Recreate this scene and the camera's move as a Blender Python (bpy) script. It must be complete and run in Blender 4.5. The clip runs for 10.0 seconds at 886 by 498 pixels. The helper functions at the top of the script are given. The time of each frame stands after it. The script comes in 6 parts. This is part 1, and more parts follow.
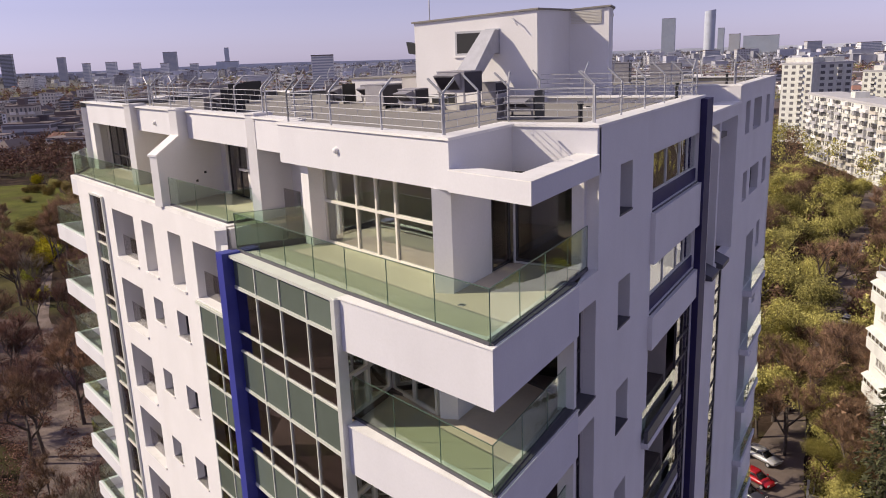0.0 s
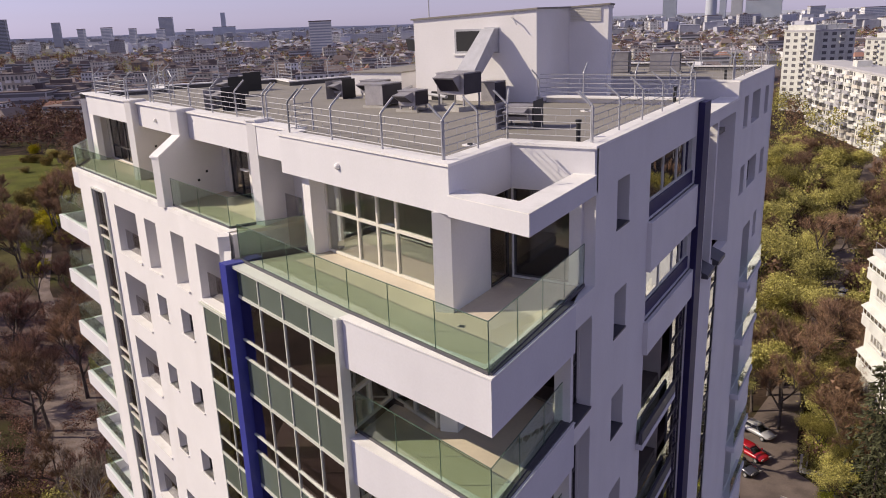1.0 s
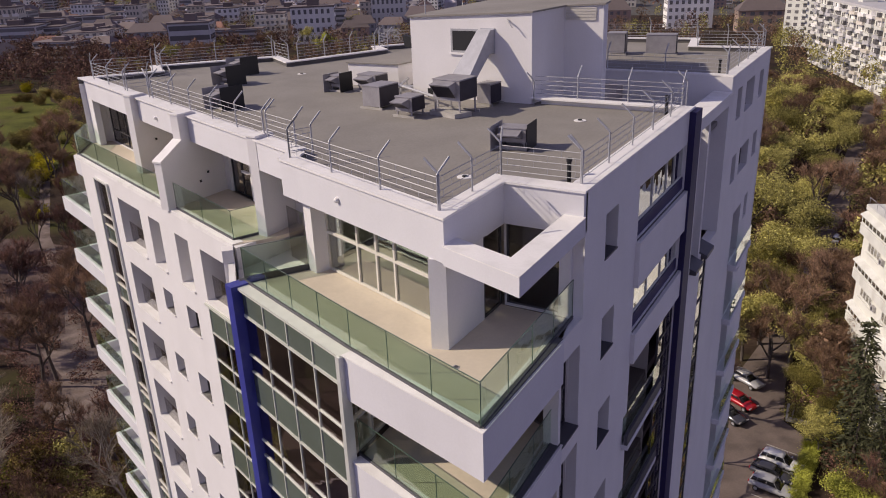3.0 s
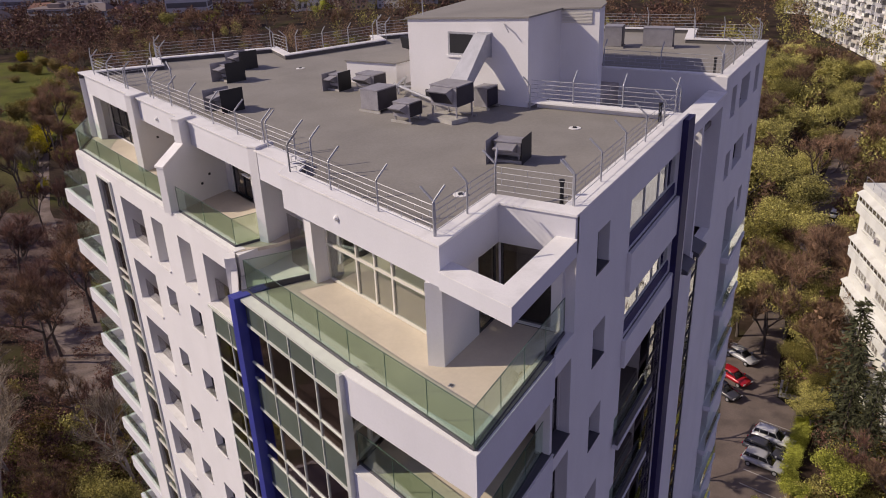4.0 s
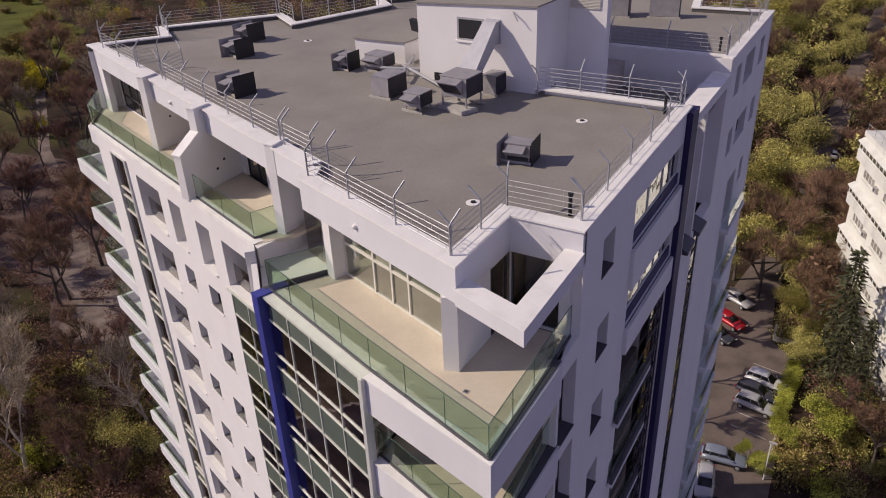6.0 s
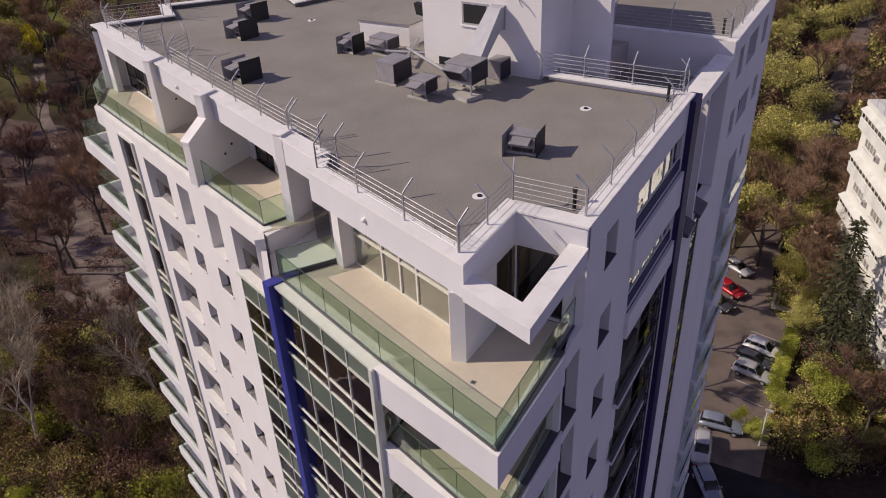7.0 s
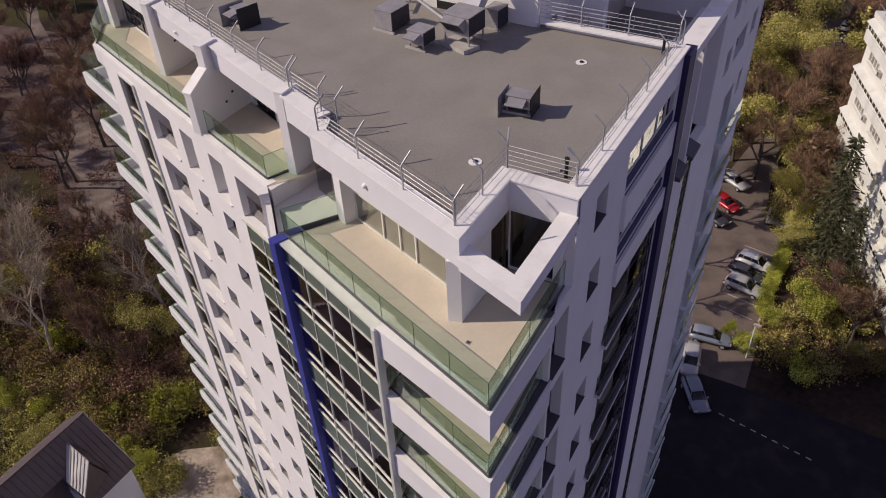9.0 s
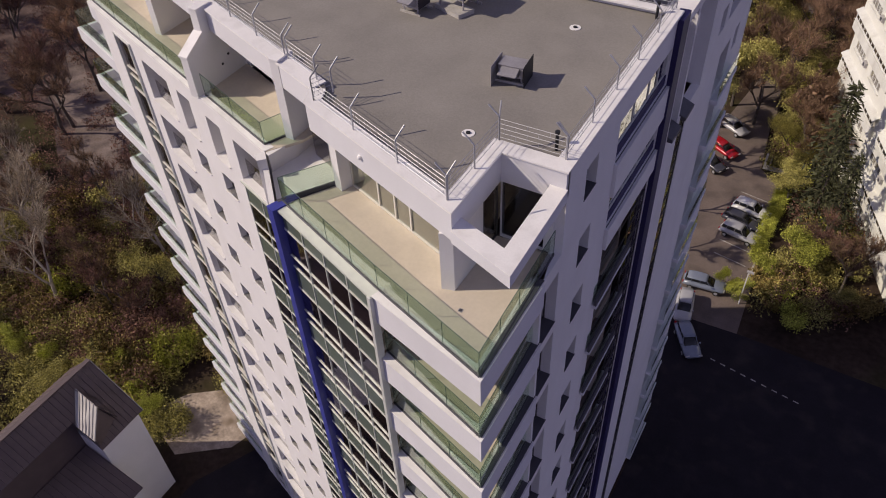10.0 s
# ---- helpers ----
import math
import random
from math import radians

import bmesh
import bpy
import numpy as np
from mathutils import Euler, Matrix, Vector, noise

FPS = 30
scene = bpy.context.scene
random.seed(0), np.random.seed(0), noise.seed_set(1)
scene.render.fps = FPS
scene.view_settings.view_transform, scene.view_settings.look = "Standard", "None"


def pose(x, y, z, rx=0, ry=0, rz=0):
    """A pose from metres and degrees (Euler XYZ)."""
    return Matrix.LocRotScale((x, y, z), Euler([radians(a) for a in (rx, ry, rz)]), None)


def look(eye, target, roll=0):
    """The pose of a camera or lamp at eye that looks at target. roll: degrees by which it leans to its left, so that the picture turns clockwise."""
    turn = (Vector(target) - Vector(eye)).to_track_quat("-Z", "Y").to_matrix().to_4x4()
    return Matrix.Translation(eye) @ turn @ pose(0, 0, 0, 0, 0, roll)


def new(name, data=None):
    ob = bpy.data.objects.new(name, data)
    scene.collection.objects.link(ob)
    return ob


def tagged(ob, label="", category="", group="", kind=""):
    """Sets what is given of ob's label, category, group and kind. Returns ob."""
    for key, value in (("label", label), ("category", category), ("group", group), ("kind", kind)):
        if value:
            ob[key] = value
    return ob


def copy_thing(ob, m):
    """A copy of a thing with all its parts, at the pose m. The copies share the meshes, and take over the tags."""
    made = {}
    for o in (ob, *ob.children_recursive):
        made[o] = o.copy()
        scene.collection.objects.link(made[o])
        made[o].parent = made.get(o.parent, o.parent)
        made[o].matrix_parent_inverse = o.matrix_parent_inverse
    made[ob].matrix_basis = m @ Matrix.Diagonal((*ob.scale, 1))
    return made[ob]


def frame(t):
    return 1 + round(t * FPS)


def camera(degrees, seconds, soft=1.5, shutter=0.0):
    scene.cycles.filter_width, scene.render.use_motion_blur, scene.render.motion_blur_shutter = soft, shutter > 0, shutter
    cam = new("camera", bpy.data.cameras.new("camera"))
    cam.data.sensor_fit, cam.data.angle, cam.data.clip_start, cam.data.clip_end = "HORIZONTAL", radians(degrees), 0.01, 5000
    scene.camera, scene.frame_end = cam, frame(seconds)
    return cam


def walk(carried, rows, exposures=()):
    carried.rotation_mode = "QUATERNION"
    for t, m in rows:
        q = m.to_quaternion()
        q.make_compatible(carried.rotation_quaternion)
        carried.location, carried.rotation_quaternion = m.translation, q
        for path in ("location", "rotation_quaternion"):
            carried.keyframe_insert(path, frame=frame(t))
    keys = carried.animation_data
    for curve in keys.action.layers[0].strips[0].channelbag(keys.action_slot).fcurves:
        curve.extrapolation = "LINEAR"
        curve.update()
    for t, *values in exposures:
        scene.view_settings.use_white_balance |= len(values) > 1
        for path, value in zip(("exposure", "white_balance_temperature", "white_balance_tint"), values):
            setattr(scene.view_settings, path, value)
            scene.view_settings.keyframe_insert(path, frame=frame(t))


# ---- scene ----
cam = camera(59.7, 10.0, 1.0)
METRES, EYE, TILT, LEAN, TURN = 12.25, 48.0, -14.2, 2.05, 30.4
ROWS = [
    (0.0, 0.0, 0.0, 0.0, -0.0, 0.0, -0.0),
    (0.5, 0.0011, -0.0153, 0.0499, -0.04, -1.24, 0.02),
    (1.0, -0.0015, -0.0277, 0.0962, -0.07, -2.43, 0.03),
    (1.5, -0.0092, -0.0435, 0.1488, -0.09, -3.66, 0.05),
    (2.0, -0.0098, -0.0567, 0.1976, -0.12, -4.88, 0.1),
    (2.5, -0.003, -0.0658, 0.2504, -0.18, -6.15, 0.11),
    (4.0, 0.0106, -0.1182, 0.4173, -0.25, -9.8, 0.13),
    (4.5, 0.0078, -0.1336, 0.4745, -0.27, -11.16, 0.13),
    (5.0, -0.0027, -0.1465, 0.5187, -0.27, -12.45, 0.18),
    (5.5, -0.0119, -0.1558, 0.5649, -0.3, -13.8, 0.16),
    (7.0, -0.0386, -0.1888, 0.6883, -0.35, -17.91, 0.24),
    (7.5, -0.0403, -0.1997, 0.735, -0.34, -19.63, 0.27),
    (8.0, -0.0392, -0.2036, 0.7779, -0.34, -21.19, 0.26),
    (8.5, -0.0389, -0.2118, 0.8225, -0.37, -23.22, 0.3),
    (9.0, -0.0312, -0.2183, 0.8652, -0.38, -25.37, 0.33),
    (9.5, -0.0224, -0.2281, 0.9139, -0.39, -27.7, 0.32),
    (10.0, -0.0153, -0.2347, 0.9601, -0.41, -29.93, 0.34),
]
EXPO = [(0.0, 0.42, 7000, 21), (2.5, 0.13, 6900, 24), (5.0, 0.04, 6800, 25), (10.0, -0.03, 6800, 25)]
walk(cam, [(t, pose(5.92, -17.33, EYE, TILT, LEAN, TURN) @ pose(METRES * x, METRES * y, METRES * z, 90 + pitch, roll, yaw)) for t, x, y, z, yaw, pitch, roll in ROWS], EXPO)

# ---- sky and sun ----
SUN_DIR = Vector((0.868, 0.497, 0.0)).normalized()      # the way the shadows run
SUN_EL = radians(36)
world = bpy.data.worlds.new("sky")
scene.world = world
world.use_nodes = True
wn = world.node_tree.nodes
sky = wn.new("ShaderNodeTexSky")
sky.sky_type = "NISHITA"
sky.sun_disc = False
sky.sun_elevation = SUN_EL
sky.sun_rotation = math.atan2(-SUN_DIR.x, -SUN_DIR.y)
sky.air_density, sky.dust_density, sky.ozone_density = 1.0, 0.25, 3.0
wn["Background"].inputs["Strength"].default_value = 0.088
pale = wn.new("ShaderNodeHueSaturation")          # a hazy spring sky: paler than clear air
pale.inputs["Saturation"].default_value = 0.36
tint = wn.new("ShaderNodeMix")
tint.data_type, tint.blend_type = "RGBA", "MULTIPLY"
tint.inputs[0].default_value = 1.0
tint.inputs[7].default_value = (0.70, 0.715, 1.06, 1)
world.node_tree.links.new(sky.outputs["Color"], pale.inputs["Color"])
world.node_tree.links.new(pale.outputs["Color"], tint.inputs[6])
world.node_tree.links.new(tint.outputs[2], wn["Background"].inputs["Color"])
sun_data = bpy.data.lights.new("sun", "SUN")
sun_data.energy, sun_data.angle, sun_data.color = 3.4, radians(0.55), (1.0, 0.965, 0.765)
sun = new("sun", sun_data)
to_sun = Vector((-SUN_DIR.x * math.cos(SUN_EL), -SUN_DIR.y * math.cos(SUN_EL), math.sin(SUN_EL)))
sun.matrix_world = look(to_sun * 200, (0, 0, 0))


# ---- materials ----
def material(name, colour, rough=0.8, metal=0.0, vary=0.12, scale=1.5, fine=25.0, bump=0.15, spec=0.5, stain=None, piece=0.0):
    """A surface with broad blotches, fine grain and relief, in world-sized object coordinates."""
    m = bpy.data.materials.new(name)
    m.use_nodes = True
    nt = m.node_tree
    b = nt.nodes["Principled BSDF"]
    b.inputs["Roughness"].default_value, b.inputs["Metallic"].default_value = rough, metal
    b.inputs["Specular IOR Level"].default_value = spec
    co = nt.nodes.new("ShaderNodeNewGeometry").outputs["Position"]
    n1, n2 = nt.nodes.new("ShaderNodeTexNoise"), nt.nodes.new("ShaderNodeTexNoise")
    for n, s, d in ((n1, scale, 4), (n2, fine, 3)):
        n.inputs["Scale"].default_value, n.inputs["Detail"].default_value = s, d
        nt.links.new(co, n.inputs["Vector"])
    ramp = nt.nodes.new("ShaderNodeMapRange")
    ramp.inputs["From Min"].default_value, ramp.inputs["From Max"].default_value = 0.3, 0.7
    ramp.inputs["To Min"].default_value, ramp.inputs["To Max"].default_value = 1 - vary, 1 + vary
    nt.links.new(n1.outputs["Fac"], ramp.inputs["Value"])
    fr = nt.nodes.new("ShaderNodeMapRange")
    fr.inputs["From Min"].default_value, fr.inputs["From Max"].default_value = 0.3, 0.7
    fr.inputs["To Min"].default_value, fr.inputs["To Max"].default_value = 1 - vary * 0.6, 1 + vary * 0.6
    nt.links.new(n2.outputs["Fac"], fr.inputs["Value"])
    mul = nt.nodes.new("ShaderNodeMath")
    mul.operation = "MULTIPLY"
    nt.links.new(ramp.outputs[0], mul.inputs[0])
    nt.links.new(fr.outputs[0], mul.inputs[1])
    last = mul.outputs[0]
    if piece:
        info = nt.nodes.new("ShaderNodeObjectInfo")
        pr = nt.nodes.new("ShaderNodeMapRange")
        pr.inputs["To Min"].default_value, pr.inputs["To Max"].default_value = 1 - piece, 1 + piece
        nt.links.new(info.outputs["Random"], pr.inputs["Value"])
        mm = nt.nodes.new("ShaderNodeMath")
        mm.operation = "MULTIPLY"
        nt.links.new(last, mm.inputs[0])
        nt.links.new(pr.outputs[0], mm.inputs[1])
        last = mm.outputs[0]
    vec = nt.nodes.new("ShaderNodeVectorMath")
    vec.operation = "SCALE"
    vec.inputs[0].default_value = colour[:3]
    nt.links.new(last, vec.inputs["Scale"])
    out = vec.outputs[0]
    if stain:
        st = nt.nodes.new("ShaderNodeTexNoise")
        st.inputs["Scale"].default_value, st.inputs["Detail"].default_value = stain[1], 5
        stretch = nt.nodes.new("ShaderNodeVectorMath")
        stretch.operation = "MULTIPLY"
        stretch.inputs[1].default_value = stain[3] if len(stain) > 3 else (1, 1, 1)
        nt.links.new(co, stretch.inputs[0])
        nt.links.new(stretch.outputs[0], st.inputs["Vector"])
        sr = nt.nodes.new("ShaderNodeMapRange")
        sr.inputs["From Min"].default_value, sr.inputs["From Max"].default_value = 0.52, 0.72
        sr.inputs["To Max"].default_value = stain[2]
        nt.links.new(st.outputs["Fac"], sr.inputs["Value"])
        mix = nt.nodes.new("ShaderNodeMix")
        mix.data_type = "RGBA"
        nt.links.new(sr.outputs[0], mix.inputs["Factor"])
        nt.links.new(out, mix.inputs["A"])
        mix.inputs["B"].default_value = (*stain[0], 1)
        out = mix.outputs["Result"]
    nt.links.new(out, b.inputs["Base Color"])
    if bump:
        bp = nt.nodes.new("ShaderNodeBump")
        bp.inputs["Strength"].default_value, bp.inputs["Distance"].default_value = bump, 0.02
        nt.links.new(n2.outputs["Fac"], bp.inputs["Height"])
        nt.links.new(bp.outputs[0], b.inputs["Normal"])
    return m


def glass(name, tint, gloss=1.0, rough=0.01, base=0.035, wavy=0.06):
    """A pane: tinted see-through glass with a Fresnel reflection."""
    m = bpy.data.materials.new(name)
    m.use_nodes = True
    nt = m.node_tree
    nt.nodes.remove(nt.nodes["Principled BSDF"])
    tr, gl = nt.nodes.new("ShaderNodeBsdfTransparent"), nt.nodes.new("ShaderNodeBsdfGlossy")
    lw, mix = nt.nodes.new("ShaderNodeLayerWeight"), nt.nodes.new("ShaderNodeMixShader")
    lw.inputs["Blend"].default_value = 0.5
    pw, fr = nt.nodes.new("ShaderNodeMath"), nt.nodes.new("ShaderNodeMath")
    pw.operation, fr.operation = "POWER", "MULTIPLY_ADD"
    pw.inputs[1].default_value, fr.inputs[1].default_value, fr.inputs[2].default_value = 4.5, 0.85, base
    nt.links.new(lw.outputs["Facing"], pw.inputs[0])
    nt.links.new(pw.outputs[0], fr.inputs[0])
    tr.inputs["Color"].default_value = (*tint, 1)
    gl.inputs["Color"].default_value = (gloss, gloss, gloss, 1)
    gl.inputs["Roughness"].default_value = rough
    wob = nt.nodes.new("ShaderNodeTexNoise")
    wob.inputs["Scale"].default_value = 0.9
    bp = nt.nodes.new("ShaderNodeBump")
    bp.inputs["Strength"].default_value, bp.inputs["Distance"].default_value = wavy, 0.05
    geo = nt.nodes.new("ShaderNodeNewGeometry")
    nt.links.new(geo.outputs["Position"], wob.inputs["Vector"])
    nt.links.new(wob.outputs["Fac"], bp.inputs["Height"])
    nt.links.new(bp.outputs[0], gl.inputs["Normal"])
    nt.links.new(fr.outputs[0], mix.inputs[0])
    nt.links.new(tr.outputs[0], mix.inputs[1])
    nt.links.new(gl.outputs[0], mix.inputs[2])
    nt.links.new(mix.outputs[0], nt.nodes["Material Output"].inputs["Surface"])
    return m


PLASTER = material("white_plaster", (0.76, 0.74, 0.735), 0.85, vary=0.03, scale=0.6, fine=18, bump=0.08, stain=((0.62, 0.59, 0.56), 0.5, 0.25, (1, 1, 0.18)))
RENDER = material("pale_grey_render", (0.68, 0.67, 0.695), 0.85, vary=0.03, scale=0.6, fine=18, bump=0.08, stain=((0.52, 0.50, 0.53), 0.5, 0.25, (1, 1, 0.18)))
COPING = material("white_coping", (0.82, 0.80, 0.78), 0.6, vary=0.05, scale=1.2, stain=((0.5, 0.48, 0.45), 1.3, 0.35))
ROOFING = material("roofing_felt", (0.246, 0.228, 0.205), 0.9, vary=0.12, scale=0.35, fine=14, bump=0.3, stain=((0.29, 0.268, 0.24), 0.5, 0.5))
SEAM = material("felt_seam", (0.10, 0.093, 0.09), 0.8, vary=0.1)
TILE = material("terrace_tile", (0.62, 0.54, 0.43), 0.7, vary=0.05, scale=0.8, fine=9, stain=((0.48, 0.41, 0.33), 0.9, 0.35))
METAL = material("galvanised_steel", (0.44, 0.44, 0.455), 0.55, 0.5, vary=0.08, scale=3, bump=0.04)
ALU = material("pale_aluminium", (0.66, 0.67, 0.64), 0.45, 0.25, vary=0.05, scale=3, bump=0.03)
GREENALU = material("pale_green_aluminium", (0.68, 0.70, 0.63), 0.45, 0.2, vary=0.05, scale=3, bump=0.02)
CREAMFRAME = material("cream_window_frame", (0.66, 0.63, 0.56), 0.5, vary=0.04, scale=3, bump=0.02)
DARKFRAME = material("dark_window_frame", (0.06, 0.055, 0.06), 0.5, vary=0.1, scale=3, bump=0.02)
SPANDREL = material("green_spandrel_glass", (0.115, 0.142, 0.122), 0.12, vary=0.05, scale=1, bump=0.0, piece=0.14)
BLUE = material("blue_cladding", (0.045, 0.055, 0.30), 0.35, vary=0.08, scale=2, bump=0.02)
# navy spandrels; on the pillar, BLUE with shade put into the colour
NAVY = material("navy_and_shaded_blue_cladding", (0.022, 0.016, 0.085), 0.6, vary=0.1, scale=2, bump=0.02)
GREY = material("dark_ledge", (0.07, 0.068, 0.08), 0.5, vary=0.1, scale=2)
BLACK = material("black_grille", (0.012, 0.012, 0.014), 0.6, vary=0.1)
ROOM = material("room_wall", (0.50, 0.44, 0.40), 0.9, vary=0.05)
ROOMDARK = material("room_floor", (0.13, 0.10, 0.085), 0.8, vary=0.1)
RAILGLASS = glass("green_rail_glass", (0.81, 0.89, 0.825), base=0.05)
PANEGLASS = glass("grey_window_glass", (0.66, 0.64, 0.64), base=0.06)
BAYGLASS = glass("bay_window_glass", (0.70, 0.66, 0.68), base=0.17, wavy=0.2)
COATGLASS = glass("coated_window_glass", (0.60, 0.64, 0.62), base=0.36, wavy=0.25)
ROOMGLASS = glass("room_window_glass", (0.68, 0.72, 0.69), base=0.24)
GLASSEDGE = material("dark_glass_edge", (0.085, 0.14, 0.11), 0.3, vary=0.05, bump=0)
CLEARGLASS = glass("clear_window_glass", (0.93, 0.955, 0.93), base=0.05)
CONCRETE = material("raw_concrete", (0.42, 0.40, 0.37), 0.9, vary=0.12, scale=1.5, stain=((0.25, 0.23, 0.21), 1.2, 0.5))


# ---- mesh helpers ----
def mesh(name, verts, faces, mat, smooth=False):
    me = bpy.data.meshes.new(name)
    me.from_pydata([tuple(v) for v in verts], [], faces)
    me.materials.append(mat)
    if smooth:
        me.polygons.foreach_set("use_smooth", [True] * len(me.polygons))
    me.update()
    return me


def obj(name, me, parent=None, m=None, label=""):
    ob = new(name, me)
    if m is not None:
        ob.matrix_basis = m
    if parent is not None:
        ob.parent = parent
    return tagged(ob, label) if label else ob


BOX_FACES = [(0, 3, 2, 1), (4, 5, 6, 7), (0, 1, 5, 4), (1, 2, 6, 5), (2, 3, 7, 6), (3, 0, 4, 7)]


class Build:
    """Collects boxes, prisms and tubes into one mesh."""

    def __init__(self):
        self.v, self.f = [], []

    def add(self, verts, faces, m=None):
        k = len(self.v)
        self.v += [tuple(m @ Vector(p)) for p in verts] if m is not None else [tuple(p) for p in verts]
        self.f += [tuple(i + k for i in f) for f in faces]
        return self

    def box(self, x0, x1, y0, y1, z0, z1, m=None):
        x0, x1, y0, y1, z0, z1 = min(x0, x1), max(x0, x1), min(y0, y1), max(y0, y1), min(z0, z1), max(z0, z1)
        return self.add([(x0, y0, z0), (x1, y0, z0), (x1, y1, z0), (x0, y1, z0), (x0, y0, z1), (x1, y0, z1), (x1, y1, z1), (x0, y1, z1)], BOX_FACES, m)

    def prism(self, poly, z0, z1, m=None):
        area = sum(p[0] * q[1] - q[0] * p[1] for p, q in zip(poly, poly[1:] + poly[:1]))
        if area < 0:
            poly = poly[::-1]
        n = len(poly)
        faces = [tuple(range(n))[::-1], tuple(range(n, 2 * n))] + [(i, (i + 1) % n, n + (i + 1) % n, n + i) for i in range(n)]
        return self.add([(x, y, z0) for x, y in poly] + [(x, y, z1) for x, y in poly], faces, m)

    def tube(self, pts, r, sides=6, r1=None):
        pts = [Vector(p) for p in pts]
        rings = []
        for i, p in enumerate(pts):
            t = (pts[min(i + 1, len(pts) - 1)] - pts[max(i - 1, 0)]).normalized()
            a = t.orthogonal().normalized() if abs(t.z) > 0.9 else t.cross(Vector((0, 0, 1))).normalized()
            b = t.cross(a)
            rr = r if r1 is None else r + (r1 - r) * i / (len(pts) - 1)
            rings.append([p + (a * math.cos(k * math.tau / sides) + b * math.sin(k * math.tau / sides)) * rr for k in range(sides)])
        faces = [(i * sides + k, i * sides + (k + 1) % sides, (i + 1) * sides + (k + 1) % sides, (i + 1) * sides + k) for i in range(len(pts) - 1) for k in range(sides)]
        faces += [tuple(range(sides))[::-1], tuple(range((len(pts) - 1) * sides, len(pts) * sides))]
        return self.add([v for ring in rings for v in ring], faces)

    def part(self, name, mat, parent=None, m=None, label="", smooth=False):
        return obj(name, mesh(name, self.v, self.f, mat, smooth), parent, m, label)


def thing(name, label, category, at=(0, 0, 0), group="", kind="", rz=0):
    """An Empty at a thing's base."""
    ob = new(name)
    ob.matrix_basis = pose(*at, 0, 0, rz)
    return tagged(ob, label, category, group, kind)


def face(a, b):
    """The frame of a wall from a to b: x along it, y outward (to the left of the way), z up."""
    a, b = Vector((*a, 0)), Vector((*b, 0))
    d = (b - a).normalized()
    n = Vector((-d.y, d.x, 0))
    return Matrix(((d.x, n.x, 0, a.x), (d.y, n.y, 0, a.y), (0, 0, 1, 0), (0, 0, 0, 1))), (b - a).length


def pierced(bd, length, z0, z1, thick, openings, m):
    """Adds a wall of that length with openings (s0, s1, z0, z1) cut through it."""
    cuts = sorted({0.0, length, *[min(max(s, 0), length) for o in openings for s in o[:2]]})
    for s0, s1 in zip(cuts, cuts[1:]):
        if s1 - s0 < 1e-4:
            continue
        mid, z = (s0 + s1) / 2, z0
        for o in sorted((o for o in openings if o[0] < mid < o[1]), key=lambda o: o[2]):
            if o[2] > z + 1e-4:
                bd.box(s0, s1, -thick, 0, z, o[2], m)
            z = max(z, o[3])
        if z1 > z + 1e-4:
            bd.box(s0, s1, -thick, 0, z, z1, m)
    return bd


SHARED = {}


def shared(key, make):
    if key not in SHARED:
        SHARED[key] = make()
    return SHARED[key]


def grid_window(parent, m, xs, zs, frame_mat, pane_mat, bar=0.05, deep=0.07, opaque=(), sill=0.0, name="window", proud=0.0):
    """A glazed frame with bars at xs and zs in the frame m; opaque rows take spandrel panels. Each pane is a part."""
    key = (tuple(round(x, 3) for x in xs), tuple(round(z - zs[0], 3) for z in zs), frame_mat.name, bar, deep, proud)

    w, z0, top = xs[-1], zs[0], zs[-1] - zs[0]

    def ring():
        o = [(xs[0], 0), (w, 0), (w, top), (xs[0], top)]
        i = [(xs[0] + bar, bar), (w - bar, bar), (w - bar, top - bar), (xs[0] + bar, top - bar)]
        v = [(x, y, z) for y in (-deep, proud) for x, z in o + i]
        f = []
        for k in range(4):
            n = (k + 1) % 4
            f += [(k, n, 4 + n, 4 + k), (8 + n, 8 + k, 12 + k, 12 + n), (k, 8 + k, 8 + n, n), (4 + k, 4 + n, 12 + n, 12 + k)]
        return mesh(name, v, f, frame_mat)
    base = m @ Matrix.Translation((0, 0, zs[0]))
    win = obj(name, shared(("w", key), ring), parent, base)
    for x in xs[1:-1]:
        obj("mullion", shared(("m", round(top, 3), bar, deep, proud, frame_mat.name), lambda: mesh("mullion", *box_data(-bar / 2, bar / 2, -deep + 0.002, proud + 0.006, bar, top - bar), frame_mat)), win, Matrix.Translation((x, 0, 0)))
    for z in zs[1:-1]:
        obj("transom", shared(("t", round(w - xs[0], 3), bar, deep, proud, frame_mat.name), lambda: mesh("transom", *box_data(bar, w - xs[0] - bar, -deep + 0.004, proud + 0.012, -bar / 2, bar / 2), frame_mat)), win, Matrix.Translation((xs[0], 0, z - z0)))
    for i, (x0, x1) in enumerate(zip(xs, xs[1:])):
        for j, (z0, z1) in enumerate(zip(zs, zs[1:])):
            w, h = round(x1 - x0, 3), round(z1 - z0, 3)
            mat = SPANDREL if j in opaque else pane_mat
            me = shared(("p", w, h, mat.name), lambda: mesh("pane", *box_data(0.01, w - 0.01, -0.006, 0.006, 0.01, h - 0.01), mat))
            obj("spandrel_panel" if j in opaque else "pane", me, win, Matrix.Translation((x0, -deep * 0.45, z0 - zs[0])))
    if sill:
        w = xs[-1] - xs[0]
        obj("sill", shared(("s", round(w, 3), sill), lambda: mesh("sill", *box_data(-0.04, w + 0.04, -0.02, sill, -0.05, 0.0), COPING)), win, Matrix.Translation((xs[0], 0, 0)))
    return win


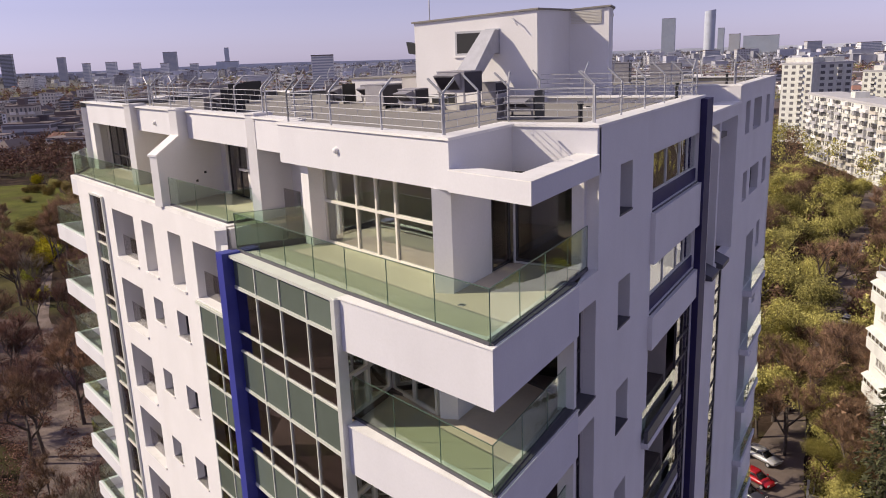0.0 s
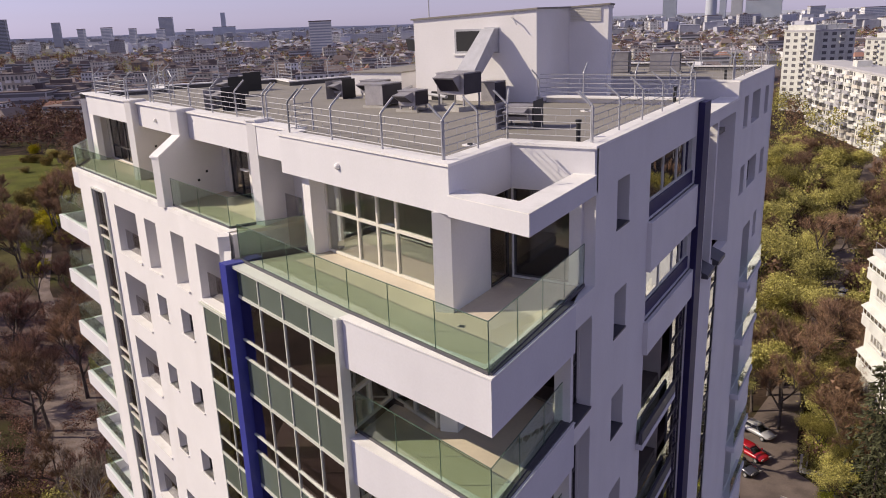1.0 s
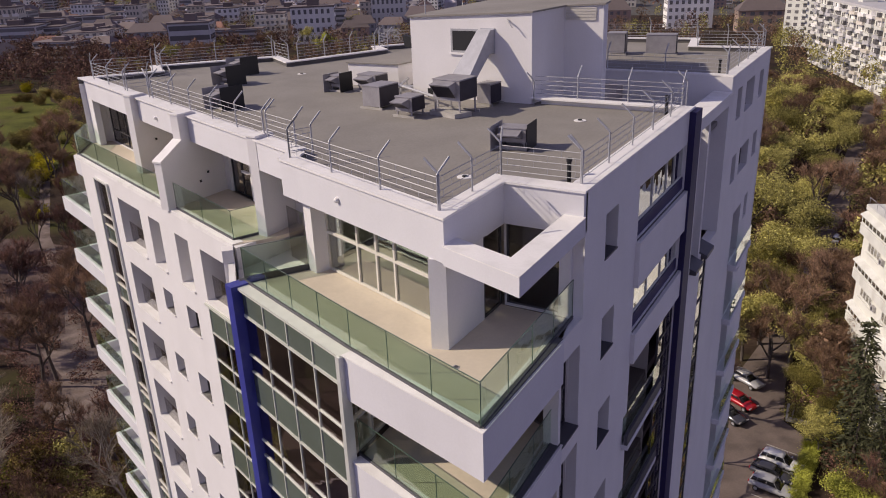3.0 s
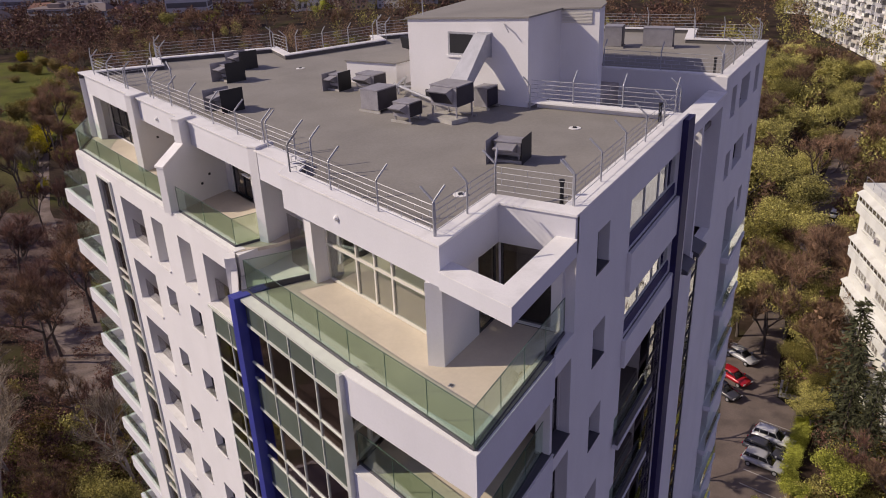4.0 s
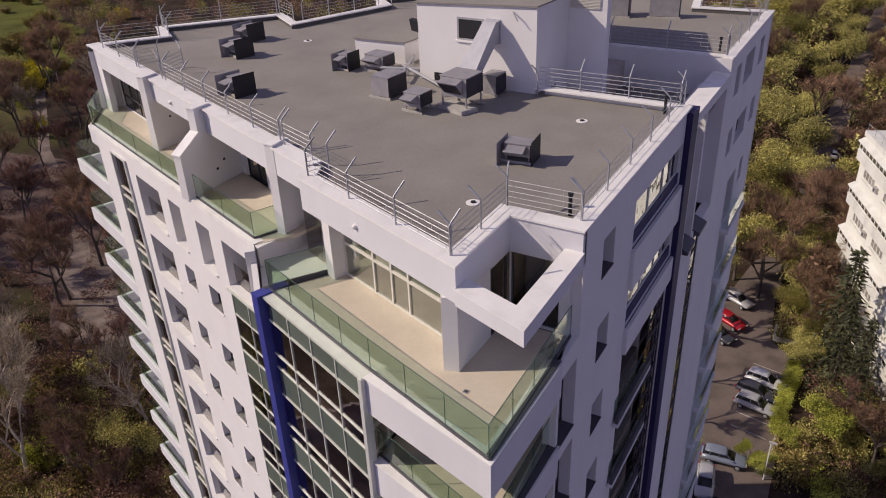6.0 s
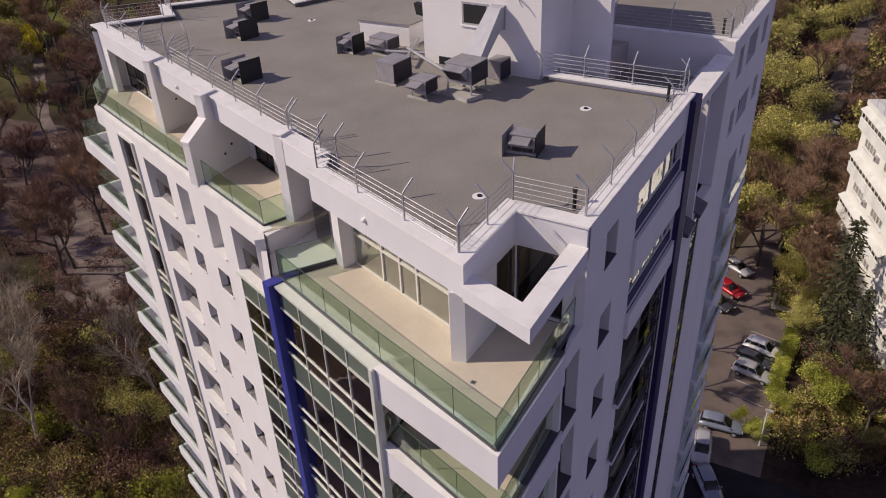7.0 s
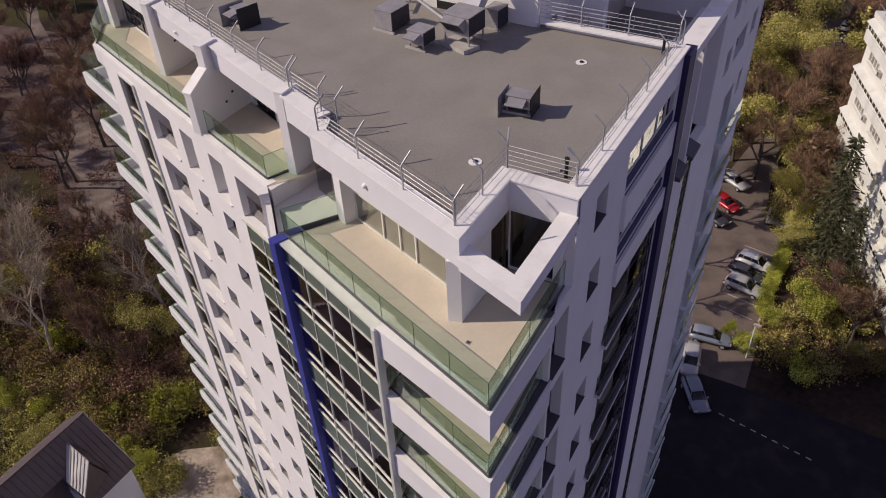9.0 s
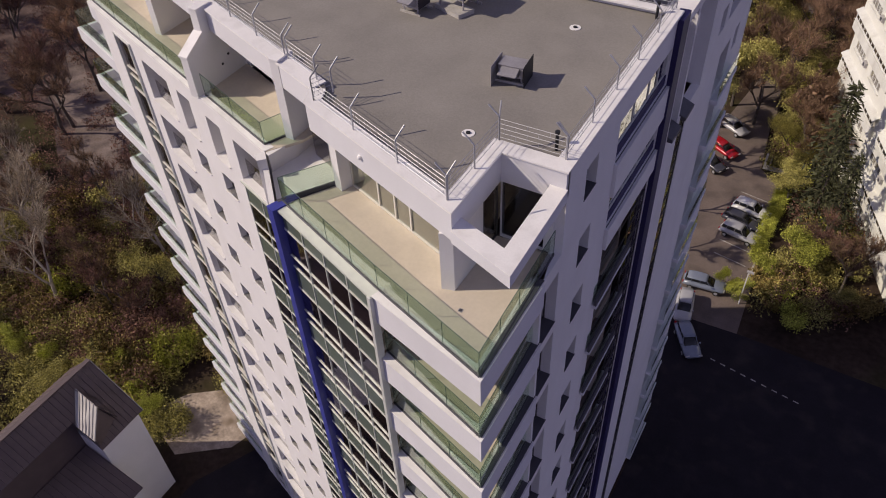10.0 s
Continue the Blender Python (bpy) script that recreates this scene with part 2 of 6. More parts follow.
def box_data(x0, x1, y0, y1, z0, z1):
    b = Build().box(x0, x1, y0, y1, z0, z1)
    return b.v, b.f


def balustrade(parent, a, b, z, h, count, mat=RAILGLASS, shoe=True, name="glass_balustrade"):
    """A run of glass panels from a to b standing at z: each panel a part, in a low metal shoe."""
    m, length = face(a, b)
    top = thing(name, "frameless green-tinted glass balustrade panels on the terrace edge", "balustrade", group="glass balustrades") if parent is None else parent
    w = length / count
    me = shared(("g", round(w, 3), h, mat.name), lambda: mesh("glass_panel", *box_data(0.012, w - 0.012, -0.008, 0.008, 0, h), mat))
    for i in range(count):
        obj("glass_panel", me, top, m @ Matrix.Translation((i * w, 0, z)))
    edge = shared(("ge", round(h, 3)), lambda: mesh("joint", *box_data(-0.0045, 0.0045, -0.010, 0.010, 0, h), GLASSEDGE))
    for i in range(count + 1):
        obj("joint", edge, top, m @ Matrix.Translation((i * w, 0, z)))
    Build().box(0, length, -0.010, 0.010, z + h, z + h + 0.012, m).part("top_edge", GLASSEDGE, top)
    if shoe:
        Build().box(0, length, -0.03, 0.03, z - 0.02, z + 0.06, m).part("shoe", GREY, top)
    return top


def inset(poly, d):
    """A polygon, clockwise from above, drawn in by d."""
    out = []
    for p, q, r in zip(poly[-1:] + poly[:-1], poly, poly[1:] + poly[:1]):
        e, f = (Vector(q) - Vector(p)).normalized(), (Vector(r) - Vector(q)).normalized()
        n, k = Vector((e.y, -e.x)), Vector((f.y, -f.x))
        b = (n + k) / max(0.3, 1 + n.dot(k))
        out.append((q[0] + b.x * d, q[1] + b.y * d))
    return out


def strip(bd, line, o0, o1, z0, z1):
    """A band along a polyline with mitred corners, from o0 to o1 outward (to the left)."""
    def moved(d):
        out = []
        for i, q in enumerate(line):
            e = (Vector(q) - Vector(line[i - 1])).normalized() if i else None
            f = (Vector(line[i + 1]) - Vector(q)).normalized() if i < len(line) - 1 else None
            e, f = e or f, f or e
            n, k = Vector((-e.y, e.x)), Vector((-f.y, f.x))
            b = (n + k) / max(0.25, 1 + n.dot(k))
            out.append((q[0] + b.x * d, q[1] + b.y * d))
        return out
    a, b, n = moved(o0), moved(o1), len(line)
    v = [(x, y, z) for z in (z0, z1) for ring in (a, b) for x, y in ring]
    f = []
    for i in range(n - 1):
        f += [(i, i + 1, n + i + 1, n + i), (2 * n + i, 3 * n + i, 3 * n + i + 1, 2 * n + i + 1), (i, 2 * n + i, 2 * n + i + 1, i + 1), (n + i, n + i + 1, 3 * n + i + 1, 3 * n + i)]
    f += [(0, n, 3 * n, 2 * n), (n - 1, 3 * n - 1, 4 * n - 1, 2 * n - 1)]
    return bd.add(v, f)


# ---- the apartment tower ----
H, T0, ZR, DECK = 2.98, 42.98, 46.35, 46.10


def level(k):
    return 40.08 - H * k


FLOORS = range(0, 14)
LA, LB = (-11.70, -0.85), (-26.72, 4.48)          # left front
BL, CU, TIP = (-9.50, -2.95), (-4.20, -4.92), (0.15, -6.15)   # glazed bay, its end, the corner's tip
tower = thing("apartment_building", "tall white plastered apartment tower with green glass bays and corner terraces", "building")

# left front with its openings
LM, LL = face(LA, LB)
holes = [(12.3, 13.8, 0.6, 42.55), (0.12, 2.85, 0.6, 40.0)]
for k in FLOORS:
    z = level(k)
    holes.append((8.65, 11.2, z + 0.08, z + 2.15))
    if k == 0:
        holes += [(6.5, 7.7, z + 0.1, z + 2.15), (3.85, 5.05, z + 0.08, z + 2.12), (0.66, 2.8, z, z + 2.1)]
    else:
        holes += [(6.5, 7.45, z + 1.15, z + 2.1), (4.05, 5.1, z + 1.1, z + 2.1)]
wall = pierced(Build(), LL, 0, T0 - 0.02, 0.4, holes, LM).part("wall", PLASTER, tower)

# floors and core inside
INSIDE = [(-0.35, -1.5), (-0.35, 9.4), (-1.6, 9.6), (-1.6, 16.4), (-0.35, 16.6), (-0.35, 25.9), (-4.0, 28.8), (-19.2, 28.2), (-19.9, 21.2), (-22.4, 14.3), (-24.3, 15.8), (-28.2, 11.25), (-26.5, 10.0), (-28.6, 7.6), (-26.4, 6.4),
          (-26.3, 4.8), (-11.9, -0.35), (-10.2, -0.6), (-9.2, -2.55), (-4.35, -4.35), (-4.4, -3.0), (-2.4, -3.3), (-2.2, -0.8)]
for k in FLOORS:
    Build().prism(INSIDE, level(k) - 0.28, level(k) - 0.02).part("floor_slab", ROOMDARK, tower)
Build().prism([(-4.6, 3.0), (-4.6, 24.0), (-15, 24), (-23.0, 9.6), (-12.0, 4.0), (-7.5, 1.2)], 0, 45.7).part("core_wall", ROOM, tower)


def niche(m, s0, s1, z0, z1, deep, d0=0.4, mat=PLASTER):
    """Side walls, floor and ceiling of a recess behind an opening."""
    b = Build()
    b.box(s0 - 0.1, s0, -deep, -d0, z0 - 0.1, z1 + 0.1, m).box(s1, s1 + 0.1, -deep, -d0, z0 - 0.1, z1 + 0.1, m)
    b.box(s0, s1, -deep, -d0, z1, z1 + 0.1, m).box(s0, s1, -deep, -d0, z0 - 0.1, z0, m)
    return b.part("loggia", mat, tower)


def even(a, b, n):
    return [a + (b - a) * i / n for i in range(n + 1)]


for k in FLOORS:
    z = level(k)
    niche(LM, 8.65, 11.2, z + 0.08, z + 2.15, 1.25)
    grid_window(tower, LM @ Matrix.Translation((0, -1.18, 0)), [8.7, 9.9, 11.15], [z + 0.1, z + 2.1], DARKFRAME, PANEGLASS)
    Build().box(8.62, 11.23, -0.45, 0.06, z + 0.02, z + 0.1, LM).part("sill", COPING, tower)
    rail = Build().box(8.7, 11.15, -0.3, -0.285, z + 0.12, z + 1.0, LM).part("glass_guard", PANEGLASS, tower)
    if k == 0:
        for s0, s1, n in ((6.5, 7.7, 2), (3.85, 5.05, 2), (0.66, 2.8, 2)):
            niche(LM, s0, s1, z + 0.09, z + 2.12, 0.9)
            grid_window(tower, LM @ Matrix.Translation((0, -0.85, 0)), even(s0, s1, n), [z + 0.1, z + 1.0, z + 2.1], DARKFRAME, PANEGLASS)
            Build().box(s0 - 0.03, s1 + 0.03, -0.42, 0.07, z + 0.03, z + 0.095, LM).part("sill", COPING, tower)
        Build().box(0.7, 2.78, -0.3, -0.285, z + 0.1, z + 1.0, LM).part("glass_guard", PANEGLASS, tower)
    else:
        grid_window(tower, LM @ Matrix.Translation((0, -0.3, 0)), even(6.5, 7.45, 1), [z + 1.15, z + 2.1], DARKFRAME, PANEGLASS, sill=0.36)
        grid_window(tower, LM @ Matrix.Translation((0, -0.3, 0)), even(4.05, 5.1, 1), [z + 1.1, z + 2.1], DARKFRAME, PANEGLASS, sill=0.36)
    # glazed strips, one storey at a time
    if k > 0:
        grid_window(tower, LM, even(0.12, 2.85, 2), [z - 0.02 + d for d in (0.0, 0.68, 1.78, H)], GREENALU, PANEGLASS, opaque=(2,), proud=0.012, deep=0.05, name="curtain_wall", bar=0.045)
    grid_window(tower, LM, [12.3, 13.8], [z - 0.47 + d for d in (0.0, 0.8, 1.25, H)], CREAMFRAME, PANEGLASS, opaque=(0,), proud=0.03, name="curtain_wall")
Build().box(0.1, 2.9, -0.1, 0.12, 39.98, 40.08, LM).part("ledge", GREENALU, tower)
Build().box(12.2, 13.9, -0.1, 0.10, 42.55, 42.62, LM).part("ledge", ALU, tower)
Build().box(13.82, 13.95, 0, 0.10, 0.6, 42.6, LM).part("trim", ALU, tower)
Build().box(12.15, 12.28, 0, 0.10, 0.6, 42.6, LM).part("trim", ALU, tower)

# glazed corner bay
CM, CL = face(CU, BL)
for k in range(-1, 13):
    z = level(k)
    xs = even(0.12, CL - 0.25, 4)
    if k == -1:
        grid_window(tower, CM, xs, [42.10, 42.9], GREENALU, BAYGLASS, opaque=(0,), proud=0.012, deep=0.05, name="curtain_wall", bar=0.045)
    else:
        grid_window(tower, CM, xs, [z + 2.02 - H, z + 0.18, z + 0.74, z + 2.02], GREENALU, BAYGLASS, opaque=(0,), proud=0.012, deep=0.05, name="curtain_wall", bar=0.045)
Build().box(-0.02, CL - 0.3, -0.45, 0.10, 42.92, 43.0, CM).part("cap", GREENALU, tower)
Build().box(-0.06, 0.10, -0.12, 0.14, 0.5, 42.98, CM).part("corner_mullion", ALU, tower)
Build().box(CL - 0.3, CL + 0.1, -0.3, 0.28, 0, 43.05, CM).part("pillar", BLUE, tower, label="bright blue clad pillar")
# end of the bay, beside the balconies
EM, EL = face((-4.3, -2.9), CU)
for k in FLOORS:
    z = level(k)
    grid_window(tower, EM, even(0.05, EL - 0.05, 2), [z, z + 0.95, z + 2.6], CREAMFRAME, COATGLASS, bar=0.08, deep=0.12, name="window")

# corner: slabs, fascias, loggias, piers
PIER = [(-2.50, -3.66), (-2.10, -3.54), (-2.08, -1.75), (-2.3, -1.75), (-2.3, -3.05), (-2.5, -3.1)]
RIGHT = 0.10
SM, SL = face((TIP[0], -1.95), TIP)
for k in range(-1, 14):
    z = T0 if k == -1 else level(k) - 0.08
    poly = [CU, TIP, (RIGHT, -2.0), (-0.3, -0.7), (-2.2, -0.7), (-4.3, -2.9)]
    if k == -1:
        poly = [BL, CU, TIP, (RIGHT + 0.05, -1.9), (-0.1, -0.72), (-2.2, -0.7), (-4.6, -1.8), (-8.0, -0.5), (-8.3, -1.0)]
    inner = inset(poly[::-1], 0.08)
    Build().prism(inner, z - 0.32, z - 0.02).part("terrace_floor", TILE, tower, label="cream-tiled terrace floor")
    strip(Build(), [(TIP[0], -1.95), TIP, CU], -0.3, 0, z - 1.18, z).part("fascia", RENDER, tower)
    strip(Build(), [(TIP[0], -1.95), TIP, CU], -0.36, 0.03, z, z + 0.03).part("coping", COPING, tower)
    Build().box(0.02, SL - 0.10, -0.22, -0.03, z + 0.03, z + 0.07, SM).part("ledge", GREY, tower, label="dark metal ledge under the glass")
    hz = ZR - 1.1 if k == -1 else z + H - 0.30
    Build().prism(PIER, z - 0.02, hz).part("pier", PLASTER, tower)
    Build().box(-2.25, -2.0, -1.75, -0.75, z + 2.25, hz).part("lintel", PLASTER, tower)
    grid_window(tower, face((-2.08, -0.75), (-2.08, -1.75))[0], [0.0, 1.0], [z, z + 2.25], DARKFRAME, PANEGLASS, name="door")
    # back wall of the loggia with its door
    bm, bl = face((RIGHT - 0.3, -0.75), (-2.0, -0.75))
    pierced(Build(), bl, z - 0.02, hz, 0.25, [(0.3, bl - 0.005, z, z + 2.25)], bm).part("wall", PLASTER, tower)
    grid_window(tower, bm @ Matrix.Translation((0, -0.12, 0)), [0.3, bl - 0.005], [z, z + 2.25], DARKFRAME, PANEGLASS, name="door")
    if k >= 0:
        wm, wl = face((-2.6, -3.62), (-4.32, -2.9))
        grid_window(tower, wm, even(0.0, wl, 2), [z, z + 0.95, z + 2.62], CREAMFRAME, COATGLASS, bar=0.08, deep=0.1)

# right front
RA, RB = (RIGHT, 26.2), (RIGHT, -0.6)
RM, RL = face(RA, RB)


def ry(y0, y1, z0, z1):
    return (26.2 - y1, 26.2 - y0, z0, z1)


holes = [ry(3.85, 9.25, 43.55, 45.15), ry(3.85, 9.25, 40.5, 42.0), ry(3.85, 9.25, 0.8, 39.4), ry(11.35, 16.2, 39.6, 45.15), ry(10.3, 11.2, 0.8, 39.2), ry(13.3, 14.5, 0.8, 39.6),
         ry(18.0, 19.0, 44.15, 45.55), ry(20.0, 22.1, 44.15, 45.55), ry(23.5, 24.6, 44.15, 45.5), ry(18.2, 19.2, 41.15, 42.45), ry(20.0, 22.3, 41.15, 42.45), ry(23.5, 24.6, 41.15, 42.4)]
for k in range(-1, 14):
    z = level(k)
    holes.append(ry(0.95, 1.95, z + 0.92, z + 2.17))
    if k >= 1:
        holes += [ry(20.05, 22.0, z - 0.4, z + 2.1), ry(22.9, 23.8, z + 0.9, z + 2.2)]
pierced(Build(), RL, 0, 45.6, 0.4, holes, RM).part("wall", PLASTER, tower)
Build().box(26.2 - 9.9, RL, -0.4, 0, 45.6, ZR - 0.02, RM).part("wall", PLASTER, tower)
Build().box(0, 26.2 - 16.7, -0.4, 0, 45.6, ZR - 0.02, RM).part("wall", PLASTER, tower)
FM, FL2 = face((RIGHT, -0.6), (RIGHT, -2.1))
pierced(Build(), FL2, 0, T0 - 0.02, 0.4, [(0.12, 1.35, level(k) - 0.25, level(k) + 2.2) for k in FLOORS], FM).part("wall", PLASTER, tower)
for k in range(-1, 14):
    z = level(k)
    grid_window(tower, RM @ Matrix.Translation((0, -0.32, 0)), [26.2 - 1.95, 26.2 - 0.95], [z + 0.92, z + 2.17], DARKFRAME, PANEGLASS)
    Build().box(26.2 - 1.97, 26.2 - 0.93, -0.4, 0.02, z + 0.88, z + 0.93, RM).part("sill", GREY, tower)
    if k >= 0:
        grid_window(tower, FM @ Matrix.Translation((0, -0.36, 0)), [0.12, 1.35], [z - 0.25, z + 0.9, z + 2.2], DARKFRAME, PANEGLASS)
        Build().box(0.1, 1.37, -0.36, 0.02, z - 0.3, z - 0.24, FM).part("sill", GREY, tower)
for zz, h in ((43.55, 1.6), (40.5, 1.5)):
    grid_window(tower, RM @ Matrix.Translation((0, -0.1, 0)), [26.2 - y for y in (9.25, 8.2, 7.2, 5.6, 3.85)], [zz + 0.42, zz + h], ALU, COATGLASS, bar=0.07, name="window")
    Build().box(26.2 - 9.25, 26.2 - 3.85, -0.2, -0.06, zz - 0.02, zz + 0.42, RM).part("spandrel_panel", NAVY, tower)
    Build().box(26.2 - 9.25, 26.2 - 3.85, -0.1, 0.03, zz - 0.06, zz - 0.02, RM).part("ledge", GREY, tower)
Build().box(26.2 - 9.3, 26.2 - 3.75, 0, 0.14, 42.0, 43.48, RM).part("spandrel_wall", PLASTER, tower)
Build().box(26.2 - 9.3, 26.2 - 3.75, 0, 0.14, 39.4, 40.43, RM).part("spandrel_wall", PLASTER, tower)
Build().box(26.2 - 10.2, 26.2 - 9.3, -0.2, 0.22, 0, 46.25, RM).part("pillar", NAVY, tower, label="blue clad pillar, its colour darkened for the shaded front")
for k in range(1, 14):
    z = level(k)
    niche(RM, 26.2 - 7.5, 26.2 - 3.85, z - 0.6, z + 2.2, 1.4, mat=ROOM)
    grid_window(tower, RM @ Matrix.Translation((0, -1.3, 0)), [26.2 - y for y in (7.5, 5.7, 3.85)], [z - 0.6, z + 2.2], DARKFRAME, PANEGLASS)
    grid_window(tower, RM @ Matrix.Translation((0, -0.05, 0)), [26.2 - y for y in (9.25, 8.35, 7.45)], [z - 0.62, z + 0.4, z + 1.2, z + 2.3], DARKFRAME, PANEGLASS, name="curtain_wall", bar=0.07)
    bal = Build().box(26.2 - 7.3, 26.2 - 3.4, -0.1, 0.22, z - 0.7, z - 0.52, RM).part("balcony", RENDER, tower)
    Build().box(26.2 - 7.3, 26.2 - 3.4, 0.10, 0.2, z - 0.52, z - 0.12, RM).part("upstand", GREY, bal)
    Build().box(26.2 - 7.25, 26.2 - 3.45, 0.0, 0.012, z - 0.5, z + 0.45, RM).part("glass_panel", RAILGLASS, bal)
    niche(RM, 26.2 - 22.0, 26.2 - 20.05, z - 0.4, z + 2.1, 1.2, mat=ROOM)
    grid_window(tower, RM @ Matrix.Translation((0, -1.1, 0)), [26.2 - y for y in (22.0, 21.0, 20.05)], [z - 0.4, z + 2.1], DARKFRAME, PANEGLASS)
    grid_window(tower, RM @ Matrix.Translation((0, -0.3, 0)), [26.2 - 23.8, 26.2 - 22.9], [z + 0.9, z + 2.2], DARKFRAME, PANEGLASS)
    bal = Build().box(26.2 - 23.9, 26.2 - 19.9, -0.1, 0.42, z - 0.8, z - 0.5, RM).part("balcony", RENDER, tower)
    Build().box(26.2 - 23.85, 26.2 - 19.95, 0.36, 0.375, z - 0.5, z + 0.4, RM).part("glass_panel", RAILGLASS, bal)
for k in (-1, 0):
    z0 = (44.15, 41.15)[k + 1]
    for y0, y1, n in ((18.1, 19.1, 1), (20.0, 22.2, 2), (23.5, 24.6, 1)):
        grid_window(tower, RM @ Matrix.Translation((0, -0.3, 0)), even(26.2 - y1, 26.2 - y0, n), [z0, z0 + 1.35], DARKFRAME, PANEGLASS)
# tall recess with its fin
Build().box(26.2 - 16.2, 26.2 - 11.35, -1.15, -1.0, 39.6, 45.2, RM).box(26.2 - 11.35, 26.2 - 11.25, -1.15, -0.4, 39.6, 45.2, RM).box(26.2 - 16.3, 26.2 - 16.2, -1.15, -0.4, 39.6, 45.2, RM).part("recess", PLASTER, tower)
Build().box(26.2 - 12.95, 26.2 - 12.7, -1.0, 0.0, 39.6, 45.15, RM).part("fin", PLASTER, tower)
for y0, y1 in ((11.4, 12.65), (13.3, 14.6)):
    grid_window(tower, RM @ Matrix.Translation((0, -0.95, 0)), even(26.2 - y1, 26.2 - y0, 1), [40.1, 41.6], DARKFRAME, CLEARGLASS)
    Build().add([(26.2 - y1, 0.25, 39.55), (26.2 - y0, 0.25, 39.55), (26.2 - y0, -1.0, 40.1), (26.2 - y1, -1.0, 40.1), (26.2 - y1, 0.25, 39.4), (26.2 - y0, 0.25, 39.4), (26.2 - y0, -1.0, 39.4), (26.2 - y1, -1.0, 39.4)],
                [(0, 1, 2, 3), (4, 7, 6, 5), (0, 4, 5, 1), (1, 5, 6, 2), (2, 6, 7, 3), (3, 7, 4, 0)], RM).part("sloped_ledge", GREY, tower)
for k in range(1, 14):
    z = level(k)
    for y0, y1 in ((10.3, 11.2), (13.3, 14.5)):
        grid_window(tower, RM @ Matrix.Translation((0, -0.03, 0)), [26.2 - y1, 26.2 - y0], [z - 0.9, z + 0.1, z + 1.2, z + 2.04], DARKFRAME, PANEGLASS, name="curtain_wall", bar=0.07)

# left end and back: plain closing walls
BACK = [(-26.72, 4.48), (-26.3, 6.3), (-29.3, 7.05), (-27.05, 9.95), (-28.95, 11.25), (-24.45, 16.35), (-22.3, 14.95), (-20.2, 20.3), (-21.5, 21.4), (-19.8, 23.4), (-19.5, 28.5), (-9.4, 28.5), (-4.2, 29.16), (-3.6, 25.9), (RIGHT, 26.2)]
for a, b in zip(BACK, BACK[1:]):
    m, length = face(a, b)
    Build().box(0, length, -0.35, 0, 0, T0 if a[1] < 7 else ZR - 0.3, m).part("wall", PLASTER, tower)

# left balconies
for k in FLOORS:
    z = level(k) + 0.08
    bal = Build()
    s0, s1 = LL + 0.0, 20.9
    bal.box(s0 - 0.02, s1, -2.0, 0.0, z - 0.75, z - 0.5, LM).box(s0 - 0.02, s1, -0.22, 0.0, z - 0.5, z, LM).box(s1 - 0.22, s1, -2.0, -0.22, z - 0.5, z, LM)
    b = bal.part("balcony", RENDER, tower)
    Build().box(s0 + 0.05, s1 - 0.1, -0.12, -0.105, z, z + 0.95, LM).part("glass_panel", RAILGLASS, b)
    Build().box(s1 - 0.115, s1 - 0.1, -1.9, -0.14, z, z + 0.95, LM).part("glass_panel", RAILGLASS, b)

# left terrace on top, with its fins and recessed rooms
RPA, RPB = (-9.15, -0.50), (-29.33, 7.20)
PM, PL = face(RPA, RPB)
Build().prism([(-11.70, -0.85), (-27.6, 4.80), (-29.2, 7.1), (-26.9, 9.8), (-22, 9), (-16, 6.4), (-10, 3.4), (-10.9, 0.35)], T0 - 0.02, T0 + 0.10).part("terrace_floor", TILE, tower)
Build().box(0.0, 16.85, -0.42, 0.0, T0 - 0.02, T0 + 0.12, LM).part("coping", COPING, tower)
Build().box(LL, 16.85, -1.2, 0.0, T0 - 0.75, T0 - 0.02, LM).part("fascia", RENDER, tower)


def fin(x0, x1, front):
    """An upright slab that runs straight back from the terrace under the roof's edge."""
    f = Build().box(x0, x1, front, front + 0.85, T0 + 0.1, ZR + 0.05).box(x0 + 0.003, x1 - 0.003, front + 0.85, front + 2.6, T0 + 0.1, ZR - 0.5).part("fin", PLASTER, tower)
    Build().box(x0 - 0.03, x1 + 0.03, front - 0.03, front + 0.75, ZR + 0.05, ZR + 0.10).part("coping", COPING, f)


fin(-11.54, -11.17, 0.25)
fin(-16.83, -16.45, 1.84)
fin(-22.02, -21.65, 3.95)
# the middle fin steps forward with a sloping shoulder
prof = [(1.84, T0 + 0.1), (1.84, 45.45), (0.78, 44.88), (0.78, T0 + 0.1)]
Build().add([(-16.83, y, z) for y, z in prof] + [(-16.45, y, z) for y, z in prof], [(3, 2, 1, 0), (4, 5, 6, 7), (1, 2, 6, 5), (2, 3, 7, 6), (0, 1, 5, 4), (0, 4, 7, 3)]).part("fin", PLASTER, tower)
Build().add([(-16.87, 1.86, 45.46), (-16.41, 1.86, 45.46), (-16.41, 0.74, 44.86), (-16.87, 0.74, 44.86), (-16.87, 1.86, 45.53), (-16.41, 1.86, 45.53), (-16.41, 0.74, 44.93), (-16.87, 0.74, 44.93)], [tuple(f[::-1]) for f in BOX_FACES]).part("coping", COPING, tower)
